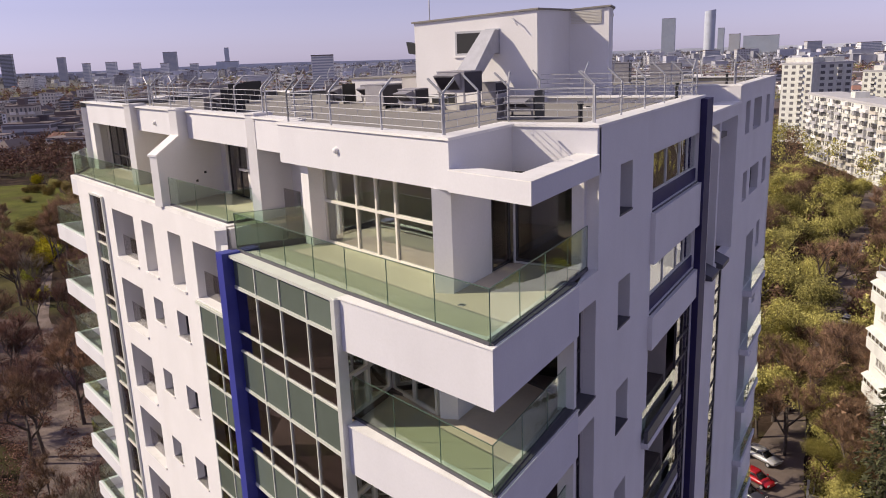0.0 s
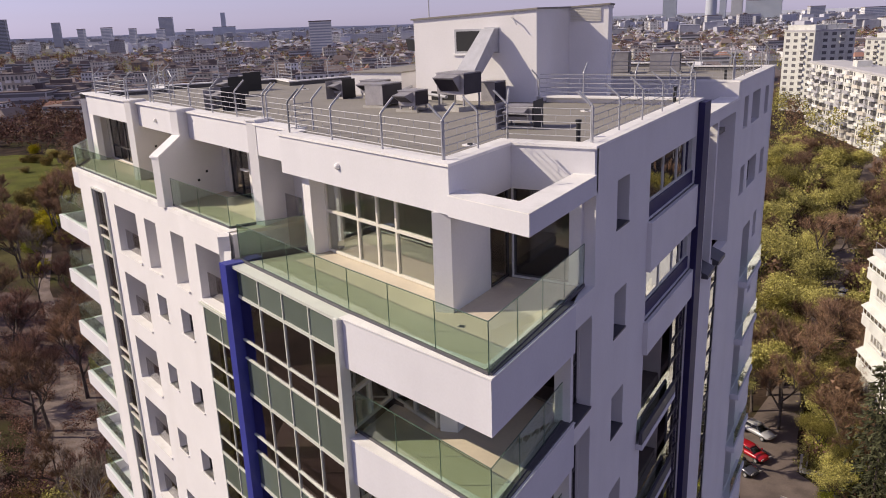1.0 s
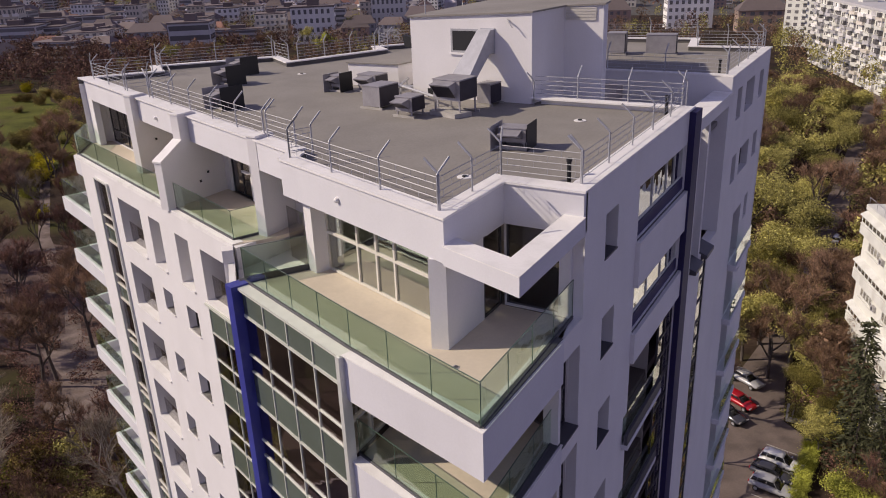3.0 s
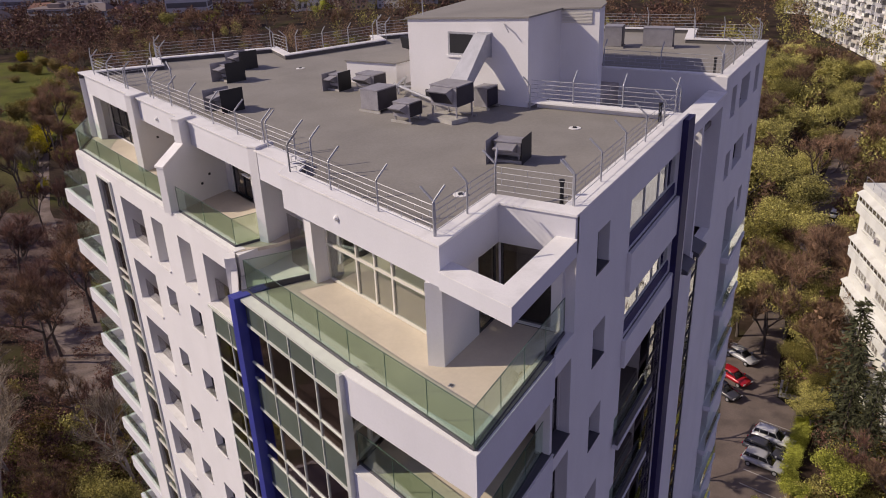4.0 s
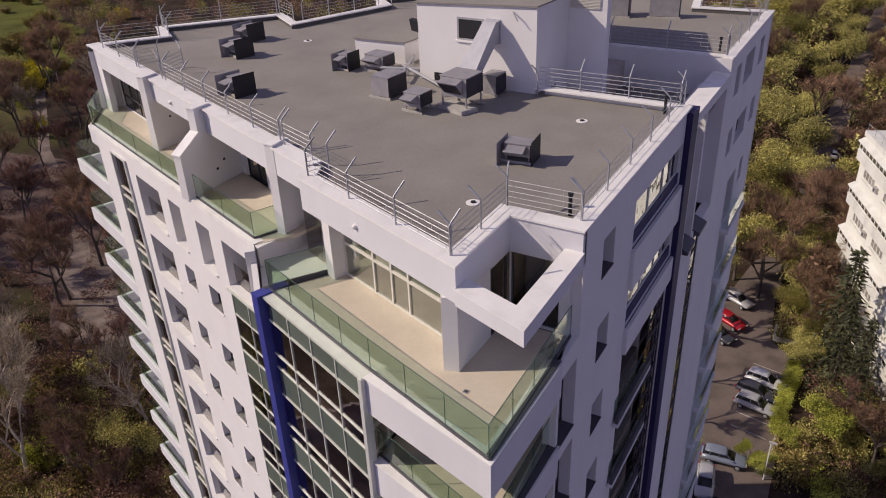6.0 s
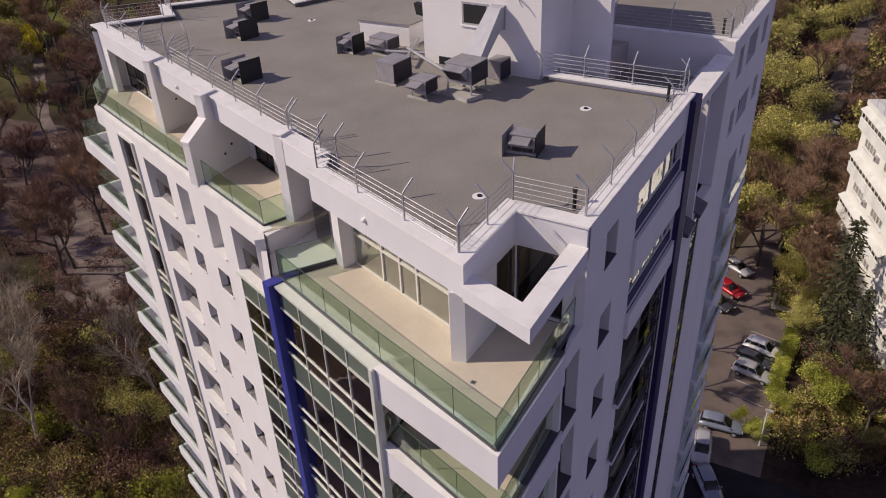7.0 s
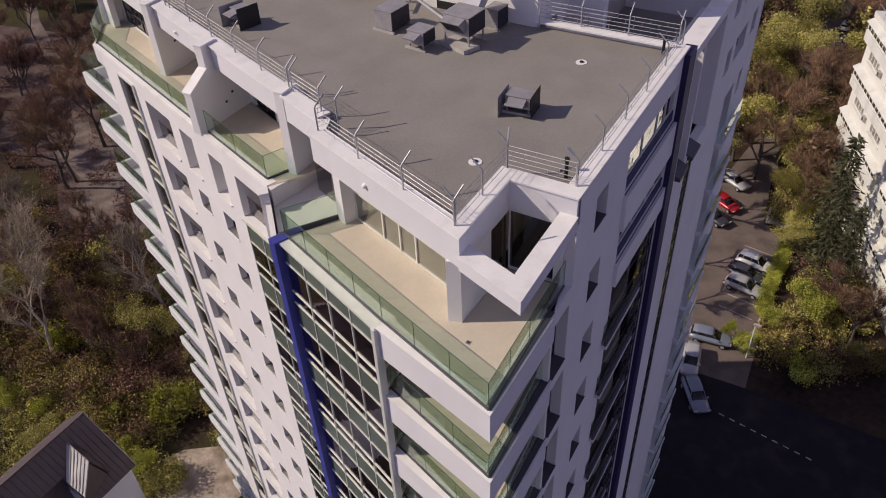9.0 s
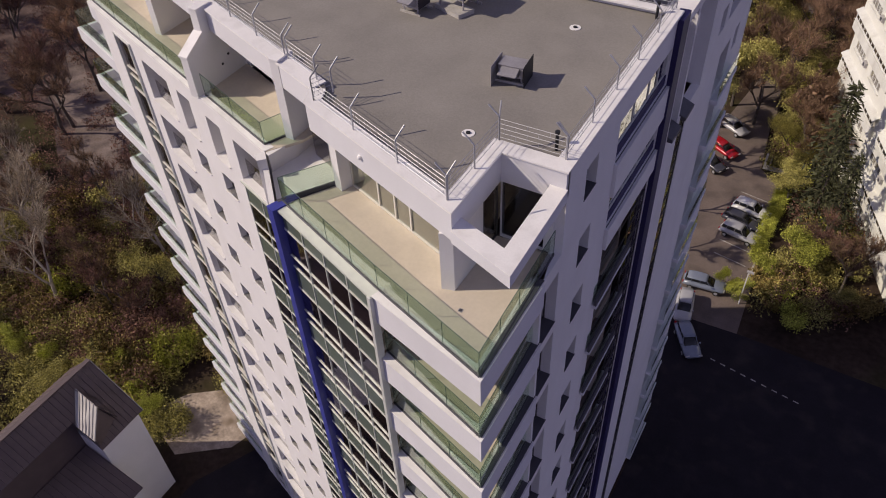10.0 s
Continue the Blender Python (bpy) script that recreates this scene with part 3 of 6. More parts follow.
# band under the roof, rooms behind
Build().box(0, PL, -0.3, 0, ZR - 1.0, ZR - 0.02, PM).part("roof_band", RENDER, tower)
Build().box(0, PL, -3.0, -0.3, ZR - 0.6, ZR - 0.3, PM).part("soffit", PLASTER, tower)
pierced(Build(), PL, T0, ZR - 0.5, 0.2, [(2.2, 4.9, T0 + 0.1, T0 + 2.3), (7.95, 10.3, T0 + 0.1, T0 + 2.3), (14.6, 17.4, T0 + 0.1, T0 + 2.3)], PM @ Matrix.Translation((0, -2.3, 0))).part("wall", PLASTER, tower)
for s0, s1 in ((2.2, 4.9), (7.95, 10.3), (14.6, 17.4)):
    grid_window(tower, PM @ Matrix.Translation((0, -2.4, 0)), even(s0, s1, 2), [T0 + 0.1, T0 + 0.95, T0 + 2.3], DARKFRAME, PANEGLASS, name="door")
b = Build().box(PL - 0.3, PL, -2.6, 0, T0 + 0.1, ZR - 0.5, PM)
b.box(PL - 1.3, PL - 0.3, -0.3, -0.004, T0 + 0.1, ZR - 1.0, PM).part("wall", PLASTER, tower)
# back wall of the terrace recess, with its dark glazed door
pierced(Build(), 6.6, T0, ZR - 0.5, 0.15, [(3.95, 5.75, T0 + 0.1, T0 + 2.3)], PM @ Matrix.Translation((2.17, -1.4, 0))).part("wall", PLASTER, tower)
grid_window(tower, PM @ Matrix.Translation((0, -1.5, 0)), [6.12, 7.0, 7.92], [T0 + 0.1, T0 + 2.3], DARKFRAME, PANEGLASS, name="door")
Build().box(6.0, 6.6, -1.4, -1.28, T0 + 1.15, T0 + 1.22, PM).part("door_bar", COPING, tower)
Build().box(-0.3, 2.0, -1.45, -1.3, 42.2, ZR - 0.6, PM).part("wall", PLASTER, tower)
Build().box(0.75, 1.8, -0.62, -0.6, 42.25, 44.1, PM).part("glass_screen", PANEGLASS, tower)
Build().box(-0.1, 0.7, -1.28, -1.25, 42.3, 44.3, PM).part("door", DARKFRAME, tower)
for x, y, z in ((-16.45, 2.42, 43.72), (-16.45, 2.85, 43.98), (-21.65, 4.9, 44.35)):
    Build().box(x - 0.01, x + 0.03, y, y + 0.085, z, z + 0.085).part("socket", BLACK, tower)
pierced(Build(), 6.9, T0, ZR - 0.5, 0.15, [(2.9, 6.3, T0 + 0.12, T0 + 2.25)], PM @ Matrix.Translation((14.47, -0.75, 0))).part("wall", PLASTER, tower)
grid_window(tower, PM @ Matrix.Translation((0, -0.85, 0)), [17.37, 18.5, 19.6, 20.77], [T0 + 0.12, T0 + 0.75, T0 + 2.25], DARKFRAME, PANEGLASS, name="door")
# sunken corner between the left terrace and the bay
Build().prism([(-11.55, -0.85), (-9.5, -2.9), (-8.0, -0.8), (-8.2, 2.0), (-11.2, 2.0), (-11.4, 0.3)], 42.0, 42.3).part("gutter_floor", COPING, tower)
gm, gl = face((-11.68, -0.83), (-9.62, -2.86))
Build().box(0.0, 0.45, -0.35, 0.0, 40.1, T0 + 0.1, gm).box(0.45, gl, -0.2, 0.0, 40.0, T0 - 0.35, gm).part("wall", PLASTER, tower)
Build().prism([(-11.66, -0.84), (-11.43, -0.93), (-11.16, 0.26), (-11.16, 2.1), (-11.5, 2.1), (-11.5, 0.3)], 42.0, T0 + 0.08).part("wall", PLASTER, tower)
gm, gl = face((-8.05, -0.75), (-9.45, -2.85))
Build().box(0.0, gl, -0.14, 0.0, 42.0, T0 + 0.08, gm).part("kerb", GREY, tower)

dr = thing("floor_drain", "small dark square drain in the terrace floor", "drain", (-1.57, -4.15, T0 - 0.02), "floor drains")
Build().box(-0.07, 0.07, -0.07, 0.07, 0.0, 0.012).part("frame", METAL, dr)
Build().box(-0.05, 0.05, -0.05, 0.05, 0.012, 0.016).part("grate", GREY, dr)

# glazed room front on the corner terrace
WM, WL = face((-2.4, -2.85), (-8.05, -0.84))
grid_window(tower, WM @ Matrix.Translation((0, -0.1, 0)), [0.0, 0.9, 2.38, 3.2, 4.1, WL - 0.3], [T0, T0 + 1.2, T0 + 2.45], CREAMFRAME, ROOMGLASS, bar=0.075, deep=0.1)
Build().box(WL - 0.3, WL + 0.1, -0.4, 0.35, T0 - 0.02, ZR - 1.0, WM).part("pier", PLASTER, tower)
Build().prism([(-2.5, -3.3), (-8.1, -0.7), (-8.1, 3.4), (-2.5, 3.4)], T0 - 0.2, T0 - 0.018).part("room_floor", TILE, tower)
Build().prism([(-2.3, 3.4), (-9, 3.4), (-9, 3.6), (-2.3, 3.6)], T0, ZR - 0.4).part("room_wall", ROOM, tower)

# ---- roof ----
EDGE = [(RIGHT, 9.85), (RIGHT, -0.75), (-2.0, -0.75), (-2.0, -3.75), (-8.85, -1.25), (-9.15, -0.50), (-29.33, 7.10), (-27.05, 9.95), (-28.95, 11.25), (-24.45, 16.35), (-22.3, 14.95), (-20.2, 20.3), (-21.5, 21.4), (-19.8, 23.4), (-19.5, 28.5), (-9.4, 28.5), (-4.2, 29.16), (-3.6, 25.9), (RIGHT, 26.2), (RIGHT, 16.7)]
Build().prism(inset(EDGE + [(-5.5, 16.7), (-5.5, 9.85)], 0.15), DECK - 0.25, DECK).part("roof", ROOFING, tower, label="flat roof of grey bitumen felt")
strip(Build(), EDGE[:6], -0.5, 0.05, ZR - 0.06, ZR).part("coping", COPING, tower)
strip(Build(), EDGE[5:7], -0.6, 0.05, ZR - 0.06, ZR - 0.002).part("coping", COPING, tower)
strip(Build(), EDGE[6:], -0.42, 0.05, ZR - 0.06, ZR - 0.004).part("coping", COPING, tower)
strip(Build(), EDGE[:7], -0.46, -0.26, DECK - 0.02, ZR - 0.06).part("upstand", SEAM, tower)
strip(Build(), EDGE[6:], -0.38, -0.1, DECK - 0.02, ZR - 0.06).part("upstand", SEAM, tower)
strip(Build(), EDGE[1:3], -0.25, 0.0, ZR - 1.1, ZR - 0.06).part("roof_band", RENDER, tower)
strip(Build(), EDGE[2:6], -0.25, 0.0, ZR - 1.1, ZR - 0.06).part("roof_band", RENDER, tower)
strip(Build(), EDGE[6:19], -0.3, 0.0, ZR - 0.5, ZR - 0.06).part("roof_band", RENDER, tower)
Build().prism([(-2.12, -3.5), (-8.7, -1.1), (-9.0, 3.5), (-2.12, 3.5)], ZR - 1.0, ZR - 0.8).part("soffit", PLASTER, tower)
# the hooked beam round the open corner
BEAM = [(-2.0, -3.82), (0.22, -4.62), (RIGHT + 0.06, -0.75), (RIGHT - 0.5, -0.75), (-0.38, -3.75), (-2.0, -3.2)]
Build().prism(BEAM, 45.24, 45.68).part("beam", RENDER, tower)
Build().prism([(x * 1.0, y) for x, y in BEAM], 45.68, 45.70).part("beam_coping", COPING, tower)
# sunken court at the side
Build().box(-5.5, RIGHT - 0.4, 9.85, 16.7, 44.3, 44.5).part("court_floor", ROOFING, tower)
Build().box(-5.5, RIGHT - 0.4, 16.7, 16.9, 44.5, ZR - 0.06).part("wall", PLASTER, tower)
Build().box(-5.5, RIGHT - 0.4, 9.65, 9.85, 44.5, ZR - 0.06).part("wall", PLASTER, tower)
Build().box(-5.6, RIGHT + 0.02, 16.66, 17.0, ZR - 0.06, ZR).part("coping", COPING, tower)
Build().box(-5.9, RIGHT - 0.5, 9.45, 9.9, ZR - 0.06, ZR).part("coping", COPING, tower)
Build().box(RIGHT - 0.75, RIGHT + 0.05, 9.9, 16.66, 45.6, 45.68).part("coping", COPING, tower)
Build().box(RIGHT - 0.5, RIGHT - 0.004, 16.55, 16.95, 45.4, ZR - 0.065).part("wall", PLASTER, tower)
# penthouse
PH = [(-11.15, 9.58), (-5.82, 9.48), (-5.56, 12.0), (-4.02, 12.1), (-4.3, 13.4), (-5.2, 15.6), (-6.2, 19.0), (-12.0, 19.0)]


def pent_top(x):
    """The roof of the stair house rises gently to the side of the court."""
    return 49.43 + (x + 5.82) * 0.043


def leaning_prism(poly, z0, tops):
    """A prism with its own height at each corner."""
    n = len(poly)
    bd = Build()
    bd.add([(x, y, z) for (x, y), z in zip(poly, z0)] + [(x, y, z) for (x, y), z in zip(poly, tops)], [tuple(range(n))[::-1], tuple(range(n, 2 * n))] + [(i, (i + 1) % n, n + (i + 1) % n, n + i) for i in range(n)])
    return bd


pent = leaning_prism(PH, [44.3] * 8, [pent_top(x) for x, y in PH]).part("penthouse", PLASTER, tower, label="white plastered stair and lift house")
for lid in ([(-11.24, 9.50), (-5.75, 9.40), (-5.48, 12.02), (-6.15, 19.05), (-12.06, 19.05)], [(-5.47, 11.93), (-3.93, 12.02), (-4.22, 13.43), (-5.12, 15.65), (-6.13, 19.04)]):
    leaning_prism(lid, [pent_top(x) - 0.01 for x, y in lid], [pent_top(x) + 0.05 for x, y in lid]).part("penthouse_roof", ROOFING, pent)
HM, HL = face(PH[1], PH[0])
grid_window(pent, HM @ Matrix.Translation((2.26, 0.02, 0)), [0, 1.2], [47.9, 48.8], METAL, PANEGLASS, bar=0.08)
# black panel added behind the pane in place of an unlit room
Build().box(2.31, 3.41, 0.002, 0.012, 47.96, 48.74, HM).part("dark_room", BLACK, pent)
Build().box(2.2, 3.52, 0, 0.07, 47.83, 47.9, HM).part("sill", COPING, pent)
Build().box(3.5, 4.62, -0.05, 0.012, DECK, DECK + 0.34, HM).part("kerb_opening", BLACK, pent)
QM, QL = face(PH[3], PH[2])
for i in range(9):
    Build().box(0.28, QL - 0.06, 0.0, 0.045, 48.93 + i * 0.055, 48.965 + i * 0.055, QM).part("louvre", CREAMFRAME, pent)
Build().tube([HM @ Vector((1.0, 0.02, 49.17)), HM @ Vector((0.85, 0.2, 49.12)), HM @ Vector((0.68, 0.24, 48.9))], 0.025).part("spout", METAL, pent)
Build().tube([(-10.8, 10.2, 49.2), (-10.8, 10.2, 52.4)], 0.025).part("mast", METAL, pent)
Build().tube([HM @ Vector((-0.12, 0.06, 46.1)), HM @ Vector((-0.12, 0.06, 46.95)), HM @ Vector((-0.05, 0.12, 47.12)), HM @ Vector((0.12, 0.16, 47.3))], 0.03).part("pipe", METAL, pent)
# floodlight on the far corner of the stair house
Build().add([(HL - 0.02, -0.3, 48.0), (HL + 0.32, -0.3, 48.05), (HL + 0.32, 0.0, 48.05), (HL - 0.02, 0.0, 48.0), (HL - 0.02, -0.3, 48.42), (HL + 0.42, -0.3, 48.5), (HL + 0.42, 0.0, 48.5), (HL - 0.02, 0.0, 48.42)], BOX_FACES, HM).part("floodlight", BLACK, pent)
# low white box beside it
for x, y in ((-3.1, 7.4), (-3.46, -0.1), (-19.7, 12.7)):
    dr = thing("roof_drain", "round white roof drain with a dark grate", "drain", (x, y, DECK), "roof drains")
    Build().tube([(0, 0, -0.01), (0, 0, 0.018)], 0.21, 20).part("collar", COPING, dr)
    Build().tube([(0, 0, 0.0), (0, 0, 0.05)], 0.075, 12).part("grate", BLACK, dr)
for x, y in ((-0.72, 0.35), (-0.7, 9.3), (-0.8, 18.2)):
    vp = thing("vent_pipe", "short black vent pipe standing on the roof", "pipe", (x, y, DECK), "vent pipes")
    Build().tube([(0, 0, 0), (0, 0, 0.62)], 0.055, 12).part("pipe", BLACK, vp)
    Build().tube([(0, 0, 0.60), (0, 0, 0.68)], 0.075, 12).part("cowl", BLACK, vp)
low = Build().prism([(-15.4, 10.9), (-12.83, 11.05), (-12.05, 16.4), (-14.9, 17.2)], DECK - 0.02, 47.05).part("roof_box", PLASTER, tower)
Build().prism([(-15.47, 10.83), (-12.76, 10.98), (-11.98, 16.45), (-14.97, 17.28)], 47.05, 47.10).part("roof_box_cover", ROOFING, low)

# ---- railings on the roof ----
def railing(posts, inward, closed=False, arms=True, base=ZR):
    """Steel posts with a bent arm and five rails between them."""
    r = thing("roof_railing", "galvanised steel roof railing with five rails and bent posts", "railing", group="roof railings")
    for (x, y), n in zip(posts, inward):
        nx, ny = n
        pts = [(x, y, base - 0.02), (x, y, base + 0.82)]
        if arms:
            pts += [(x + nx * 0.03, y + ny * 0.03, base + 0.86), (x + nx * 0.36, y + ny * 0.36, base + 1.16)]
        Build().tube(pts, 0.027).part("post", METAL, r)
    for (x0, y0), (x1, y1) in zip(posts, posts[1:]):
        for h in (0.12, 0.28, 0.44, 0.60, 0.76):
            Build().tube([(x0, y0, base + h), (x1, y1, base + h)], 0.010, 4).part("rail", METAL, r)
        lat = Build()
        n = max(2, round(math.hypot(x1 - x0, y1 - y0) / 0.62))
        for j, h in enumerate((0.12, 0.28, 0.44, 0.60)):
            for i in range(n):
                k = (i + (0.25 if j % 2 else 0.75)) / n
                p = Vector((x0 + (x1 - x0) * k, y0 + (y1 - y0) * k, base + h))
                lat.tube([p, p + Vector((0, 0, 0.16))], 0.007, 3)
        tagged(lat.part("lattice", METAL, r), kind="stuff")
    return r


def line(a, b, n):
    return [(a[0] + (b[0] - a[0]) * i / n, a[1] + (b[1] - a[1]) * i / n) for i in range(n + 1)]


IN_L, IN_R = (0.36, 0.93), (-1.0, 0.0)
railing([(-27.9, 6.95), (-25.7, 6.1), (-23.5, 5.25)], [IN_L] * 3)
railing([(-23.3, 5.2), (-22.95, 6.1)], [(0.93, -0.36)] * 2)
railing([(-21.3, 6.0), (-20.95, 4.42)], [(-0.93, 0.36)] * 2)
railing(line((-20.6, 4.3), (-11.2, 0.72), 5), [IN_L] * 6)
railing([(-11.0, 0.66), (-9.3, 0.02)], [IN_L] * 2)
railing([(-8.62, -1.05), (-8.35, -0.35)], [IN_L] * 2)
railing(line((-8.62, -1.05), (-2.33, -3.38), 3), [IN_L] * 4)
railing(line((-2.31, -3.36), (-2.31, -0.28), 2), [(-1, 0)] * 3)
railing([(-2.31, -0.28), (-0.15, -0.25)], [(-0.3, 0.9), (-1, 0.2)])
railing(line((-0.18, -0.25), (-0.2, 9.95), 5), [IN_R] * 6)
railing(line((-6.0, 9.75), (-0.3, 9.75), 3), [(0, 1)] * 4)
railing(line((-0.2, 16.9), (-0.2, 25.9), 4), [IN_R] * 5)
railing(line((-5.4, 16.85), (-0.25, 16.85), 2), [(0, 1)] * 3)
railing([(-0.3, 25.85), (-2.0, 25.75), (-3.5, 25.65)], [(0, -1)] * 3)
railing(line((-4.3, 28.9), (-9.4, 28.2), 2), [(0, -1)] * 3)
railing(line((-9.4, 28.2), (-19.2, 28.2), 4), [(0, -1)] * 5)
railing(line((-19.3, 23.8), (-19.3, 28.2), 2), [(1, 0)] * 3)
railing([(-21.1, 21.6), (-19.6, 23.6)], [(0.75, -0.6)] * 2)
railing([(-20.0, 20.85), (-21.1, 21.55)], [(0.5, 0.8)] * 2)
railing(line((-22.25, 15.5), (-20.4, 20.1), 3), [(0.9, -0.3)] * 4)
railing([(-24.35, 16.05), (-22.55, 15.1)], [(-0.5, -0.8)] * 2)
railing(line((-28.5, 11.35), (-24.5, 16.0), 2), [(0.75, -0.6)] * 3)
railing([(-26.75, 10.15), (-28.5, 11.3)], [(0.5, 0.8)] * 2)
railing(line((-28.85, 7.6), (-27.0, 9.75), 1), [(0.9, -0.5)] * 2)


# ---- machines on the roof ----
VENTMETAL = material("weathered_ventilator_steel", (0.33, 0.315, 0.33), 0.55, 0.25, vary=0.12, scale=3, bump=0.04)
DUCT = material("dull_duct_steel", (0.44, 0.44, 0.47), 0.6, 0.15, vary=0.08, scale=3, bump=0.04)
# near-black for hood mouths, and for shade painted on the casings' sides
VENTDARK = material("dark_mouth_and_shaded_side_steel", (0.035, 0.03, 0.042), 0.5, 0.3, vary=0.15, scale=4, bump=0.05)


def vent(at, rz, w=1.0, d=0.75, h=0.65, hood=True, legs=0.22, label="boxy galvanised roof ventilator with a dark sloping hood"):
    legs = 0.1 if legs == 0.22 and not hood else legs
    t = thing("roof_ventilator", label, "ventilator", (at[0], at[1], DECK), "roof ventilators", rz=rz)
    b = Build().box(-w / 2, w / 2, -d / 2, d / 2, legs, legs + h)
    b.box(-w / 2 - 0.02, w / 2 + 0.02, -d / 2 - 0.02, d / 2 + 0.02, legs + h, legs + h + 0.03)
    b.part("casing", VENTMETAL, t)
    for sx in (-1, 1):
        for sy in (-1, 1):
            Build().box(sx * (w / 2 - 0.05) - 0.025, sx * (w / 2 - 0.05) + 0.025, sy * (d / 2 - 0.05) - 0.025, sy * (d / 2 - 0.05) + 0.025, 0, legs).part("leg", VENTMETAL, t)
    # dark panel that paints shade on the side away from the sun
    Build().box(w / 2 + 0.0, w / 2 + 0.03, -d / 2 + 0.015, d / 2 - 0.015, legs + 0.02, legs + h - 0.02).part("grille", VENTDARK, t)
    if hood:
        y = -d / 2
        Build().add([(-w * 0.36, y, legs + h - 0.08), (w * 0.36, y, legs + h - 0.08), (w * 0.36, y - 0.42, legs + h - 0.16), (-w * 0.36, y - 0.42, legs + h - 0.16),
                     (-w * 0.36, y, legs + h - 0.03), (w * 0.36, y, legs + h - 0.03), (w * 0.38, y - 0.45, legs + h - 0.11), (-w * 0.38, y - 0.45, legs + h - 0.11)], BOX_FACES).part("hood", VENTMETAL, t)
        Build().add([(-w * 0.34, y - 0.02, legs + 0.12), (w * 0.34, y - 0.02, legs + 0.12), (w * 0.34, y - 0.40, legs + h - 0.17), (-w * 0.34, y - 0.40, legs + h - 0.17)], [(0, 1, 2, 3)]).part("mouth", VENTDARK, t)
        for sx in (-1, 1):
            x = sx * w * 0.36
            Build().add([(x, y, legs + 0.1), (x, y - 0.42, legs + h - 0.16), (x, y, legs + h - 0.08), (x + sx * 0.01, y, legs + 0.1), (x + sx * 0.01, y - 0.42, legs + h - 0.16), (x + sx * 0.01, y, legs + h - 0.08)],
                        [(0, 1, 2), (5, 4, 3), (0, 3, 4, 1), (1, 4, 5, 2), (2, 5, 3, 0)]).part("cheek", VENTMETAL, t)
    for y in (-d / 2 - 0.015, d / 2 + 0.015):
        Build().box(-w / 2 - 0.1, w / 2 + 0.1, y - 0.035, y + 0.035, 0, 0.08).part("base_rail", CONCRETE, t)
    return t


def plates(t, w, d, h):
    """Side plates that stand out past a ventilator's casing."""
    Build().box(-w / 2 - 0.06, -w / 2 - 0.045, -d / 2 - 0.35, d / 2, 0.0, h).part("side_plate", VENTMETAL, t)
    # same plate on the unlit side, its shade painted as black
    Build().box(w / 2 + 0.045, w / 2 + 0.06, -d / 2 - 0.1, d / 2 + 0.1, 0.0, h + 0.06).part("side_plate", BLACK, t)


t = vent((-3.6, 3.3), 6, 0.85, 0.55, 0.4)
plates(t, 0.95, 0.7, 0.74)
for x, y in ((-16.85, 4.75), (-20.98, 9.2), (-22.6, 11.8)):
    t = vent((x, y), -16, 0.75, 0.6, 0.5)
    plates(t, 0.85, 0.8, 0.85)
vent((-9.1, 6.1), -5, 0.75, 0.75, 0.5)
vent((-11.1, 7.15), -5, 0.85, 1.15, 0.75, hood=False)
vent((-13.4, 9.9), -5, 1.0, 0.8, 0.5)
t = vent((-14.85, 9.5), -5, 0.5, 0.6, 0.45)
plates(t, 0.62, 0.6, 0.75)
vent((-7.75, 7.05), -5, 1.15, 1.1, 0.72, legs=0.55, label="large raised galvanised air handling unit with a dark intake hood")
vent((-7.35, 8.95), -5, 0.6, 0.75, 0.7, hood=False)
vent((-4.9, 23.8), 10, 1.5, 0.6, 0.9, hood=False)
vent((-7.1, 23.3), 10, 0.9, 0.9, 1.0, hood=False)
Build().prism([(-8.55, 6.55), (-7.25, 6.1), (-6.95, 6.8), (-8.3, 7.3)], DECK, DECK + 0.16).part("plinth", CONCRETE)
tagged(bpy.data.objects["plinth"], "pale concrete plinth under the air handling unit", "plinth")
# slanting duct from the unit up to the stair house
duct = thing("air_duct", "square galvanised duct slanting from the unit up to the wall", "duct", (0, 0, 0))
hi = [HM @ Vector(p) for p in ((1.55, 0, 47.95), (2.1, 0, 47.95), (2.1, 0, 48.8), (1.55, 0, 48.8))]
kn = [HM @ Vector(p) for p in ((1.55, 0.38, 47.95), (2.1, 0.38, 47.95), (2.1, 0.34, 48.8), (1.55, 0.34, 48.8))]
lo = [Vector(p) for p in ((-7.45, 7.6, 46.8), (-8.2, 7.6, 46.8), (-8.2, 7.62, 47.34), (-7.45, 7.62, 47.34))]
Build().add(hi + kn + lo, [(0, 1, 5, 4), (1, 2, 6, 5), (2, 3, 7, 6), (3, 0, 4, 7), (4, 5, 9, 8), (5, 6, 10, 9), (6, 7, 11, 10), (7, 4, 8, 11), (8, 9, 10, 11), (3, 2, 1, 0)]).part("duct", DUCT, duct)
Build().add([p + (p - sum(hi, Vector()) / 4) * 0.1 for p in hi] + [p + (p - sum(hi, Vector()) / 4) * 0.1 + (HM.to_3x3() @ Vector((0, 0.04, 0))) for p in hi], BOX_FACES).part("flange", DUCT, duct)
